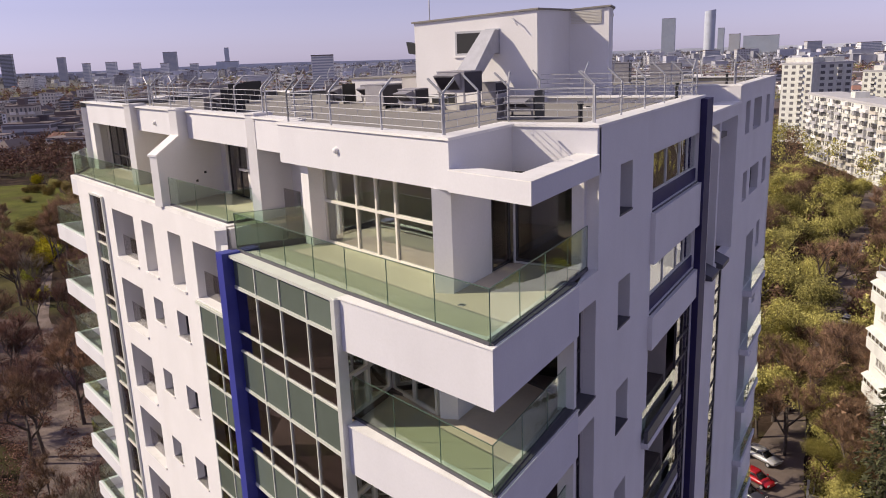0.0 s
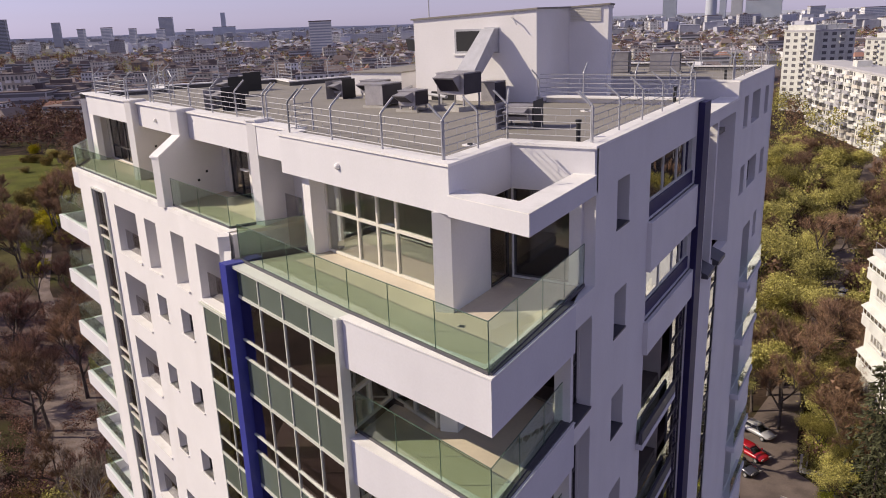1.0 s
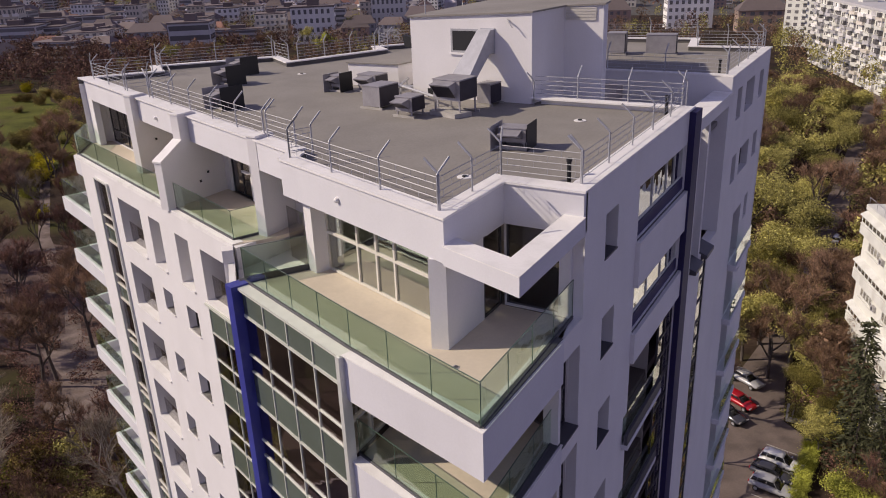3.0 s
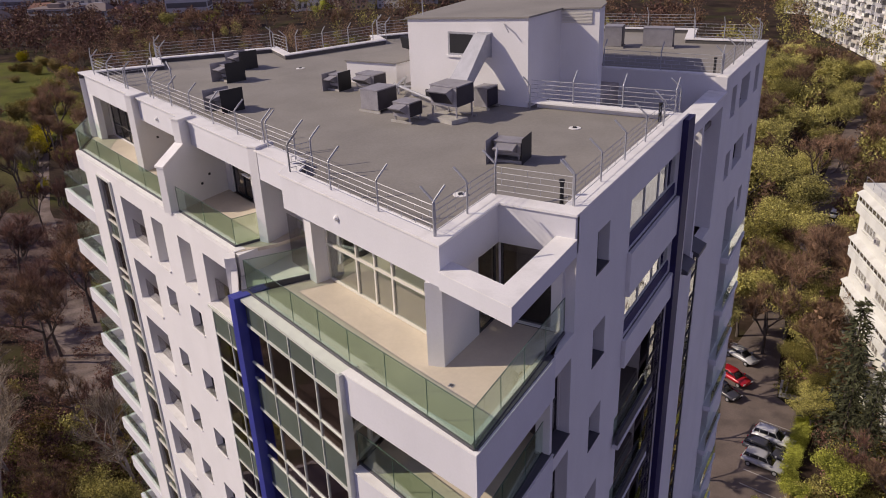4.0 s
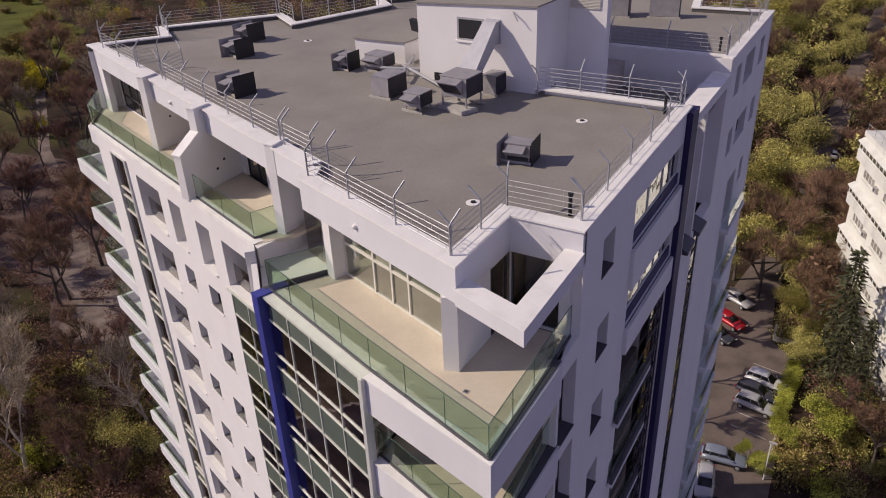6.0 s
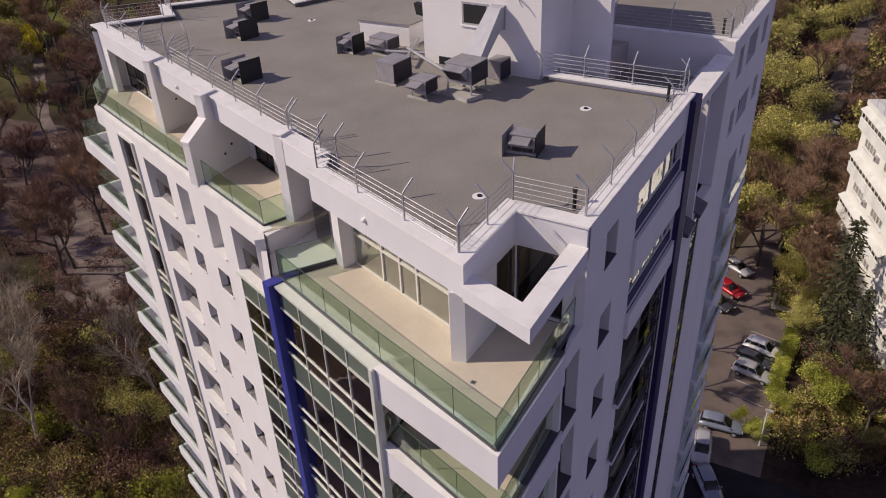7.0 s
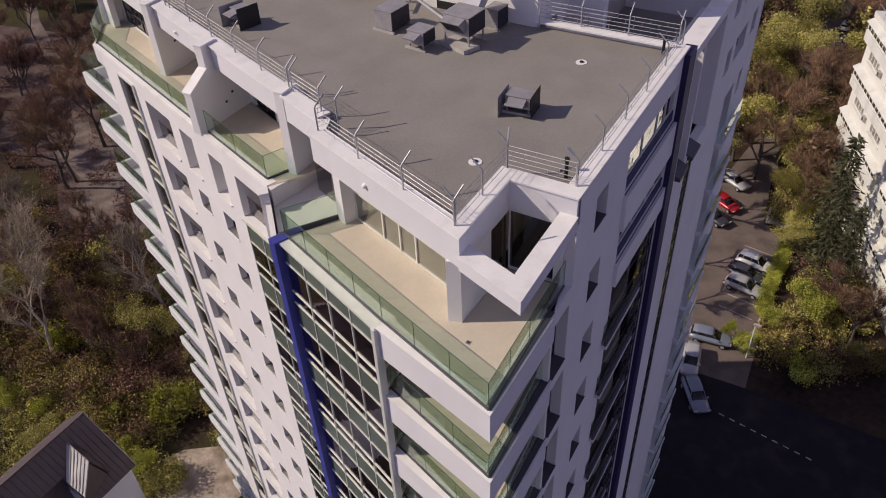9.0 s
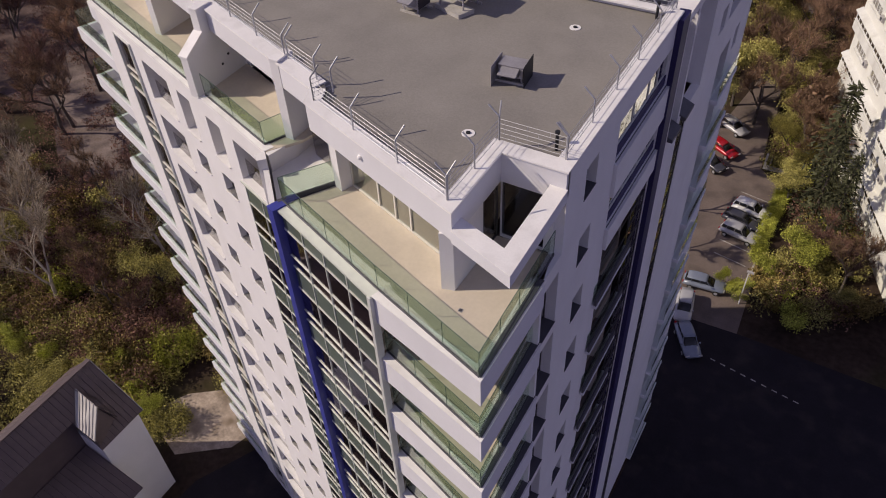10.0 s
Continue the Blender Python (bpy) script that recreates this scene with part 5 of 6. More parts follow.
for kind, x, y, k in (("olive", -6.2, 77.5, 0.8), ("olive", -8.5, 72, 0.6), ("lime", 1.0, 81.0, 0.5), ("olive", -3.2, 80, 0.8), ("olive", -3.6, 87, 0.85), ("bare", 0.2, 94, 0.9), ("lime", -4.0, 96, 0.8), ("olive", 0.6, 101, 0.85), ("olive", -3.4, 104, 0.85), ("bare", -2.6, 74.5, 0.7), ("bare", -8.0, 62, 0.75), ("bare", -6.6, 53, 0.65), ("bare", -6.0, 46, 0.6), ("bare", -9.5, 70, 0.8), ("olive", 0.8, 76, 0.7), ("bare", -0.6, 79, 0.85), ("olive", 3.6, 77, 0.75), ("lime", 6.4, 73, 0.5), ("olive", 5, 82, 0.8), ("bare", 7, 79, 0.9), ("olive", 1.6, 71.5, 0.5), ("bare", 4.6, 67, 0.7), ("olive", 5.6, 63.5, 0.55), ("olive", 4.6, 60.5, 0.4), ("olive", -1.0, 86, 0.75), ("bare", 2.2, 74, 0.7), ("olive", 2.6, 69.5, 0.5), ("bare", 3.2, 72, 0.65), ("bare", 1.4, 88.5, 0.9), ("olive", 4.8, 70, 0.6), ("bare", 5.4, 76, 0.65), ("olive", 3.6, 79, 0.6), ("bare", 6.6, 68, 0.6),
                      ("olive", 4.0, 62.6, 0.45), ("bare", 6.4, 64.5, 0.6), ("bare", 12.5, 48.0, 0.6), ("red", 11.0, 52.0, 0.6), ("olive", 12.8, 45.5, 0.4), ("bare", -5.0, 83, 0.85)):
    plant(kind, x, y, k)
for i in range(95):
    x, y = rng.uniform(-66, -33), rng.uniform(3, 36)
    if y > 12 or x < -42:
        bush(x, y, rng.uniform(0.9, 2.0))
for i in range(60):
    bush(rng.uniform(-110, -60), rng.uniform(-5, 24), rng.uniform(0.8, 1.9))
for i in range(70):
    x, y = rng.uniform(5.6, 15), rng.uniform(42, 82)
    if x < 17.5 - (y - 41) * 0.38:
        bush(x, y, rng.uniform(0.6, 1.5))
for i in range(36):
    bush(0.9 + rng.uniform(0.5, 4.5), rng.uniform(66.5, 84), rng.uniform(0.7, 1.4))
for i in range(16):
    bush(3.7 + rng.uniform(-0.2, 0.3), 49.5 + i * 0.8, rng.uniform(0.6, 0.85), 2)
for i in range(16):
    bush(rng.uniform(-235, -165), rng.uniform(82, 98), rng.uniform(1.2, 2.2))
for x, y in ((-264, 163), (-259, 165), (-221, 157), (-313, 177), (-187, 100), (-182, 97), (-191, 101), (-178, 93), (-150, 74)):
    bush(x, y, 2.2, 4)


# ---- far woods: one mass of crowns ----
def woods(name, areas, mat, seed, quads, size, label, high=(5, 9), wide=(2.5, 5.0), category="woods"):
    r = np.random.default_rng(seed)
    cs = []
    for x0, x1, y0, y1, n in areas:
        cs.append(np.column_stack([r.uniform(x0, x1, n), r.uniform(y0, y1, n), r.uniform(*high, n), r.uniform(*wide, n)]))
    c = np.vstack(cs)
    c = c[~((c[:, 0] < -125) & (c[:, 0] > -305) & (c[:, 1] < 88 - 0.62 * (c[:, 0] + 150)))]      # the lawn stays open
    c = np.repeat(c, quads, axis=0)
    d = r.normal(size=(len(c), 3))
    d /= np.linalg.norm(d, axis=1)[:, None]
    p = c[:, :3] + d * c[:, 3:] * r.uniform(0.35, 1.0, (len(c), 1)) * np.array([1, 1, 1.2])
    a = r.normal(size=(len(c), 3))
    a /= np.linalg.norm(a, axis=1)[:, None]
    b = np.cross(a, r.normal(size=(len(c), 3)))
    b /= np.linalg.norm(b, axis=1)[:, None]
    s = r.uniform(0.4, 1.0, (len(c), 1)) * size
    v = np.stack([p - a * s, p + b * s, p + a * s], axis=1).reshape(-1, 3)
    v[:, 2] = np.maximum(v[:, 2], 0.03)
    me = bpy.data.meshes.new(name)
    n = len(c)
    me.vertices.add(3 * n)
    me.vertices.foreach_set("co", v.astype(np.float32).ravel())
    me.loops.add(3 * n)
    me.loops.foreach_set("vertex_index", np.arange(3 * n, dtype=np.int32))
    me.polygons.add(n)
    me.polygons.foreach_set("loop_start", np.arange(0, 3 * n, 3, dtype=np.int32))
    me.materials.append(mat)
    me.update(calc_edges=True)
    return tagged(new(name, me), label, category, kind="stuff")


woods("brown_woods", [(-520, -60, 250, 480, 330), (-520, -320, 120, 300, 150), (-60, 60, 260, 420, 70), (-1500, 300, 500, 1500, 700)], TWIG_BROWN, 1, 150, 0.6, "brown leafless woods in the distance")
woods("near_brown_woods", [(-300, -20, 90, 260, 330)], TWIG_BROWN, 11, 420, 0.3, "brown leafless park trees", (3.5, 8), (1.8, 3.8))
woods("near_red_woods", [(-300, -20, 90, 260, 200)], TWIG_RED, 12, 420, 0.3, "reddish leafless park trees", (3.0, 8), (1.8, 3.8))
woods("green_woods", [(-420, -60, 250, 470, 110), (-50, 10, 240, 420, 80), (60, 150, 120, 400, 60), (-1500, 300, 480, 1500, 450)], LEAF_OLIVE, 2, 150, 0.55, "olive-green woods in the distance")
woods("near_green_woods", [(-300, -12, 90, 260, 130)], LEAF_OLIVE, 13, 480, 0.26, "olive park trees in spring leaf", (4, 8), (1.6, 3.4))
woods("red_woods", [(-440, -285, 172, 300, 220), (-480, -250, 200, 330, 110), (-200, -80, 280, 420, 70)], TWIG_RED, 3, 90, 0.9, "reddish leafless woods in the distance")
woods("roadside_woods", [(-30, -6, 82, 250, 120), (2.5, 12, 86, 250, 40)], LEAF_OLIVE, 4, 220, 0.44, "olive spring woods beside the road", (4, 8), (1.8, 3.2))
woods("roadside_thicket", [(-40, -5, 80, 230, 160), (2.5, 11, 70, 200, 70)], TWIG_BROWN, 5, 220, 0.42, "brown leafless thicket beside the road", (1.5, 7), (1.5, 2.8))
woods("brown_brush", [(-72, -42, 4, 26, 330), (-46, -34, 12.5, 34, 150), (-120, -62, -6, 24, 230), (-140, -70, 24, 80, 330), (6, 13, 44, 64, 50), (1.4, 7, 66, 92, 90)], TWIG_RED, 6, 300, 0.18, "dense brown leafless brush on the ground", (0.1, 1.8), (0.9, 2.0), "brush")
woods("olive_brush", [(-64, -42, 2, 24, 150), (-46, -34, 12.5, 32, 90), (-110, -62, -6, 24, 80), (5.6, 12, 42, 64, 60), (1.2, 6.5, 66, 86, 90), (-68, -41, -6, 8, 170), (-41, -36, 2, 5, 16), (-36, -31, 9.5, 12.5, 20)], LEAF_OLIVE, 7, 320, 0.16, "olive-green spring brush on the ground", (0.1, 1.5), (0.8, 1.7), "brush")
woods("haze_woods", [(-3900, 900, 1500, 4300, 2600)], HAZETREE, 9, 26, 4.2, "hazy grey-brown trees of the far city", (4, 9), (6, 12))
woods("city_trees", [(-1600, 500, 560, 1900, 1500)], LEAF_OLIVE, 14, 60, 1.0, "olive street trees between the city houses", (4, 9), (2.5, 5))
woods("far_woods", [(-1700, 400, 560, 1900, 700), (-1500, -500, 400, 900, 220)], TWIG_RED, 8, 60, 1.7, "hazy brown woods between the city houses", (4, 9), (4, 8))

# ---- neighbouring house ----
TINROOF = material("brown_seamed_roof", (0.125, 0.092, 0.092), 0.55, 0.2, vary=0.1, scale=1, bump=0.05)
PALETIN = material("pale_seamed_metal", (0.42, 0.40, 0.39), 0.6, 0.05, vary=0.08, scale=1)
CREAM = material("cream_render", (0.72, 0.715, 0.645), 0.9, vary=0.06, scale=0.4, stain=((0.5, 0.46, 0.38), 0.3, 0.35, (1, 1, 0.25)))
house = thing("house", "white rendered house with a steep brown standing-seam metal roof", "house", (-39.2, -3.5, 0))
HS = 0.95
hm = Matrix.Translation((39.2, 3.5, 0)) @ Matrix.Translation(Vector((6.08, -17.12, 60.1)) * (1 - HS)) @ Matrix.Diagonal((HS, HS, HS, 1))
Build().box(-43.4, -35.1, -3.3, 0.45, -3.16, 8.05, hm).part("wall", PLASTER, house)
# roof brown on this wall paints the deep shade below the eave
Build().box(-43.4, -37.6, -16, -3.3, -3.16, 7.9, hm).box(-39.8, -37.6, -16, -3.3, 7.9, 10.0, hm).part("wall", TINROOF, house, label="house wall, its colour darkened for the shade under the eave")
Build().box(-37.5, -32.5, -16, -3.45, -3.16, 4.5, hm).part("wall", PLASTER, house)
Build().add([(-43.4, 0.45, 8.05), (-35.1, 0.45, 8.05), (-39.2, 0.45, 11.8), (-43.4, 0.2, 8.05), (-35.1, 0.2, 8.05), (-39.2, 0.2, 11.8)], [(0, 2, 1), (3, 4, 5), (0, 1, 4, 3), (1, 2, 5, 4), (2, 0, 3, 5)], hm).part("gable", PLASTER, house)


def slope(name, pts, thick, mat, parent, ribs, m):
    """A roof plane from four corners (eave, eave, ridge, ridge) with standing seams as parts."""
    a, b, c, d = [m @ Vector(p) for p in pts]
    n = (b - a).cross(d - a).normalized()
    n = n if n.z > 0 else -n
    r = Build().add([a, b, c, d, a - n * thick, b - n * thick, c - n * thick, d - n * thick], [(0, 1, 2, 3), (7, 6, 5, 4), (0, 4, 5, 1), (1, 5, 6, 2), (2, 6, 7, 3), (3, 7, 4, 0)]).part(name, mat, parent)
    for i in range(ribs + 1):
        k = i / ribs
        p, q = a.lerp(b, k), d.lerp(c, k)
        Build().tube([p + n * 0.02, q + n * 0.02], 0.035, 4).part("seam", mat, r)
    return r


slope("roof", [(-34.9, 0.8, 7.9), (-34.9, -3.4, 7.9), (-39.2, -3.4, 11.9), (-39.2, 0.8, 11.9)], 0.12, TINROOF, house, 9, hm)
slope("roof", [(-37.2, -3.4, 10.02), (-37.2, -16.4, 10.02), (-39.2, -16.4, 11.88), (-39.2, -3.4, 11.88)], 0.12, TINROOF, house, 26, hm)
slope("roof", [(-43.6, 0.8, 7.9), (-43.6, -16.4, 7.9), (-39.2, -16.4, 11.9), (-39.2, 0.8, 11.9)], 0.12, TINROOF, house, 30, hm)
slope("wing_roof", [(-32.0, -3.4, 4.6), (-32.0, -16.4, 4.6), (-37.5, -16.4, 6.6), (-37.5, -3.4, 6.6)], 0.14, TINROOF, house, 24, hm)
slope("dormer_roof", [(-34.75, -3.6, 9.55), (-36.8, -3.45, 9.9), (-38.5, -1.45, 11.25), (-35.7, -1.8, 11.15)], 0.06, PALETIN, house, 6, hm)
slope("dormer_roof", [(-35.6, -0.9, 8.75), (-37.2, -0.9, 10.1), (-38.5, -1.45, 11.24), (-35.7, -1.8, 11.14)], 0.06, TINROOF, house, 6, hm)
Build().add([(-35.85, -1.8, 10.95), (-35.1, -3.35, 9.3), (-35.1, -3.35, 7.8), (-35.7, -1.0, 8.4), (-36.6, -1.8, 10.95), (-36.6, -3.3, 9.4), (-36.6, -3.3, 9.2), (-36.8, -1.0, 9.4)], BOX_FACES, hm).part("dormer", TINROOF, house)
Build().box(-39.4, -39.0, -16.4, 0.82, 11.84, 11.98, hm).part("ridge_cap", TINROOF, house)
Build().tube([(-39.2, 0.84, 11.9), (-34.88, 0.84, 7.9)], 0.06, 4).part("verge", PALETIN, house)
for ch in house.children:
    if ch.name.startswith("verge"):
        ch.matrix_basis = hm
fence = thing("garden_fence", "low dark timber fence in the brush behind the house", "fence", (0, 0, 0))
for (xa, ya), (xb, yb) in (((-54.5, 9.0), (-49.4, 5.7)), ((-49.4, 5.7), (-42.0, 9.4))):
    n = 8
    for i in range(n + 1):
        x, y = xa + (xb - xa) * i / n, ya + (yb - ya) * i / n
        Build().box(x - 0.05, x + 0.05, y - 0.05, y + 0.05, 0, 1.5).part("post", BARK, fence)
    for z in (0.3, 0.7, 1.1, 1.4):
        Build().tube([(xa, ya, z), (xb, yb, z)], 0.09, 4).part("rail", BARK, fence)

BLOCKWHITE = material("aged_white_paint", (0.65, 0.65, 0.60), 0.85, vary=0.08, scale=0.5, fine=6, bump=0.1, stain=((0.45, 0.42, 0.36), 0.4, 0.45, (1, 1, 0.25)))
# ---- block across the road ----
block = thing("apartment_block", "pale cream apartment block with long rows of white balcony windows", "building", (5, 78, 0))
block.matrix_basis = Matrix.Identity(4)
KM, KL = face((20.6, 39.6), (5.2, 77.6))
Build().box(0, KL, -12, 0, 0, 22.3, KM).part("wall", CREAM, block)
Build().box(-0.1, KL + 0.15, -12.1, 0.2, 22.3, 22.9, KM).part("parapet", BLOCKWHITE, block)
for k in range(8):
    z = 0.5 + k * 2.75
    if k % 2:
        # glazed loggias that stand out on every other floor
        for s0, s1, n in ((KL - 14.0, KL + 0.2, 13), (KL - 37.0, KL - 16.0, 18)):
            bal = Build().box(s0, s1, -1.4 if s1 > KL else 0, 0.5, z - 0.25, z + 0.85, KM).part("balcony", BLOCKWHITE, block)
            Build().box(s0 - 0.05, s1 + 0.05, -1.4 if s1 > KL else 0, 0.56, z + 0.85, z + 0.91, KM).part("ledge", BLOCKWHITE, bal)
            grid_window(block, KM @ Matrix.Translation((0, 0.46, 0)), even(s0 + 0.05, s1 - 0.05, n), [z + 0.93, z + 1.85], BLOCKWHITE, PANEGLASS, bar=0.2, deep=0.07)
            Build().add([(x, o, h) for x in (s0 - 0.1, s1 + 0.1) for o, h in ((-0.02, z + 2.25), (0.68, z + 1.85), (0.68, z + 1.93), (-0.02, z + 2.33))], [(0, 1, 2, 3), (7, 6, 5, 4), (0, 4, 5, 1), (1, 5, 6, 2), (2, 6, 7, 3), (3, 7, 4, 0)], KM).part("loggia_roof", BLOCKWHITE, block)
        continue
    for i, s0 in enumerate((KL - 5.2, KL - 11.5, KL - 19.0, KL - 26.5, KL - 34.0)):
        grid_window(block, KM @ Matrix.Translation((0, 0.03, 0)), even(s0, s0 + 3.6, 4), [z + 0.85, z + 2.1], BLOCKWHITE, PANEGLASS, bar=0.18, deep=0.08)
        Build().box(s0 - 0.1, s0 + 3.7, 0, 0.22, z + 0.76, z + 0.84, KM).part("sill", BLOCKWHITE, block)
        if i in (0, 2, 3):
            ac = Build().box(s0 - 1.3, s0 - 0.5, 0.03, 0.36, z + 1.1, z + 1.65, KM).part("air_conditioner", PALETIN, block)
            Build().tube([KM @ Vector((s0 - 0.9, 0.36, z + 1.37)), KM @ Vector((s0 - 0.9, 0.375, z + 1.37))], 0.22, 10).part("fan", GREY, ac)
Build().box(KL - 10.0, KL - 3.0, -9.0, -3.0, 22.9, 25.2, KM).part("roof_house", BLOCKWHITE, block)
for i in range(9):
    Build().tube([KM @ Vector((KL - i * 2.2, 0.0, 22.9)), KM @ Vector((KL - i * 2.2, 0.0, 23.7))], 0.03, 4).part("rail_post", METAL, block)
Build().tube([KM @ Vector((KL, 0, 23.7)), KM @ Vector((KL - 17.6, 0, 23.7))], 0.03, 4).part("rail", METAL, block)

# ---- cars ----
GLOSSBLACK = material("car_window", (0.015, 0.016, 0.018), 0.08, vary=0.05, bump=0)
TYRE = material("tyre_rubber", (0.02, 0.02, 0.02), 0.9, vary=0.1, bump=0)


def paint(name, c):
    m = material(name, c, 0.25, 0.1, vary=0.03, scale=3, bump=0)
    m.node_tree.nodes["Principled BSDF"].inputs["Coat Weight"].default_value = 0.6
    return m


CARPAINT = {"white": paint("white_car_paint", (0.75, 0.75, 0.74)), "red": paint("red_car_paint", (0.42, 0.012, 0.02)), "silver": paint("silver_car_paint", (0.42, 0.42, 0.43)), "dark": paint("dark_car_paint", (0.05, 0.05, 0.06)), "blue": paint("grey_blue_car_paint", (0.20, 0.23, 0.29))}


def car(colour, x, y, rz, tall=1.0):
    mat = CARPAINT[colour]
    t = thing("car", "parked " + {"blue": "grey-blue", "dark": "dark grey"}.get(colour, colour) + " car with dark windows", "car", (x, y, 0.02), "parked cars", rz=rz)

    def loft(stations, name, m, parent, power=3.2):
        """Rounded rings (x, half width, bottom, top) joined along the car."""
        n, v, f = 14, [], []
        for px, hw, z0, z1 in stations:
            for i in range(n):
                c, k = math.cos((i + 0.5) * math.tau / n), math.sin((i + 0.5) * math.tau / n)
                r = (abs(c) ** power + abs(k) ** power) ** (-1 / power)
                v.append((px, hw * c * r, (z0 + z1) / 2 + (z1 - z0) / 2 * k * r))
        for j in range(len(stations) - 1):
            f += [(j * n + i, (j + 1) * n + i, (j + 1) * n + (i + 1) % n, j * n + (i + 1) % n) for i in range(n)]
        f += [tuple(range(n)), tuple(range(len(v) - n, len(v)))[::-1]]
        return obj(name, mesh(name, v, f, m, True), parent)
    k = tall
    loft([(-2.15, 0.70, 0.42, 0.74), (-2.06, 0.84, 0.30, 0.93), (-1.2, 0.89, 0.28, 0.99), (0.6, 0.89, 0.28, 0.97), (1.15, 0.88, 0.28, 0.93), (1.85, 0.83, 0.30, 0.80), (2.12, 0.66, 0.42, 0.68)], "body", mat, t)
    loft([(-1.98, 0.60, 0.88, 0.96), (-1.66, 0.64, 0.86, 1.33 * k), (-0.6, 0.65, 0.86, 1.38 * k), (0.1, 0.64, 0.86, 1.35 * k), (0.98, 0.62, 0.84, 0.94)], "cabin_glass", GLOSSBLACK, t)
    loft([(-1.80, 0.55, 1.22 * k, 1.36 * k), (-1.2, 0.63, 1.26 * k, 1.44 * k), (-0.5, 0.64, 1.27 * k, 1.46 * k), (0.05, 0.61, 1.26 * k, 1.43 * k), (0.26, 0.55, 1.25 * k, 1.34 * k)], "roof", mat, t)
    for px in (-1.35, -0.45, 0.62):
        for side in (-1, 1):
            Build().tube([(px, side * 0.68, 0.95), (px + 0.05 - 0.42 * (px > 0), side * 0.60, 1.37 * k)], 0.03, 4).part("pillar", mat, t)
    for px in (-1.32, 1.32):
        for side in (-1, 1):
            w = Build().tube([(px, side * 0.70, 0.31), (px, side * 0.90, 0.31)], 0.31, 14).part("wheel", TYRE, t)
            Build().tube([(px, side * 0.88, 0.31), (px, side * 0.915, 0.31)], 0.19, 10).part("rim", METAL, w)
    for side in (-1, 1):
        Build().box(2.02, 2.11, side * 0.62 - 0.18, side * 0.62 + 0.18, 0.60, 0.74).part("headlight", PALETIN, t)
        Build().box(-2.15, -2.06, side * 0.66 - 0.12, side * 0.66 + 0.12, 0.70, 0.88).part("tail_light", CARPAINT["red"], t)
        Build().box(0.72, 0.86, side * 0.86 - 0.08, side * 0.86 + 0.08, 0.95, 1.07).part("mirror", mat, t)
    return t


# the second blue car is a silver one, painted darker for shade
for c, x, y, rz, tall in (("white", 1.5, 56.8, -10, 1.12), ("dark", 1.0, 54.5, -12, 1.0), ("silver", 1.3, 52.3, -10, 1.1), ("blue", 0.1, 43.1, 6, 1.0), ("silver", -0.75, 39.0, -80, 1.1), ("blue", 0.88, 34.9, -57, 1.05),
                          ("red", -4.5, 66.8, -30, 1.0), ("dark", -5.0, 63.4, -30, 1.0), ("silver", -4.6, 72.0, -30, 1.05), ("white", 0.9, 128, 80, 1.0), ("dark", 1.4, 121, 80, 1.0), ("white", 0.2, 170, 80, 1.0)):
    car(c, x, y, rz, tall)
gate = thing("low_wall", "low white concrete wall with a leaning gate post", "wall", (2.6, 65.8, 0))
Build().box(-1.6, 2.0, -0.1, 0.1, 0, 0.55).part("wall", CONCRETE, gate)
Build().box(-1.9, -1.65, -0.12, 0.12, 0, 2.2).part("post", CONCRETE, gate)
fence = thing("fence", "pale concrete garden fence along the pavement", "fence", (0, 0, 0))
for i in range(14):
    Build().box(1.3 - i * 0.05, 1.42 - i * 0.05, 67 + i * 2.0, 65.85 + i * 2.0, 0, 1.0).part("panel", CONCRETE, fence)
lamp = thing("street_lamp", "slim white street lamp post beside the parking bays", "lamp", (3.9, 42.4, 0))
Build().tube([(0, 0, 0), (0, 0, 4.6)], 0.07, 8, 0.05).part("pole", PLASTER, lamp)
Build().box(-0.2, 0.5, -0.12, 0.12, 4.6, 4.75).part("head", PALETIN, lamp)

# ---- the city ----
TONES = {n: material("city_" + n, c, 0.9, vary=0.06, scale=0.1, fine=1, bump=0, piece=0.22) for n, c in (("cream", (0.60, 0.55, 0.48)), ("white", (0.74, 0.72, 0.70)), ("grey", (0.44, 0.43, 0.44)), ("brick", (0.38, 0.27, 0.22)), ("darkroof", (0.17, 0.135, 0.13)), ("redroof", (0.32, 0.17, 0.13)), ("glass", (0.15, 0.145, 0.15)))}
TONES["glass"].node_tree.nodes["Principled BSDF"].inputs["Roughness"].default_value = 0.2


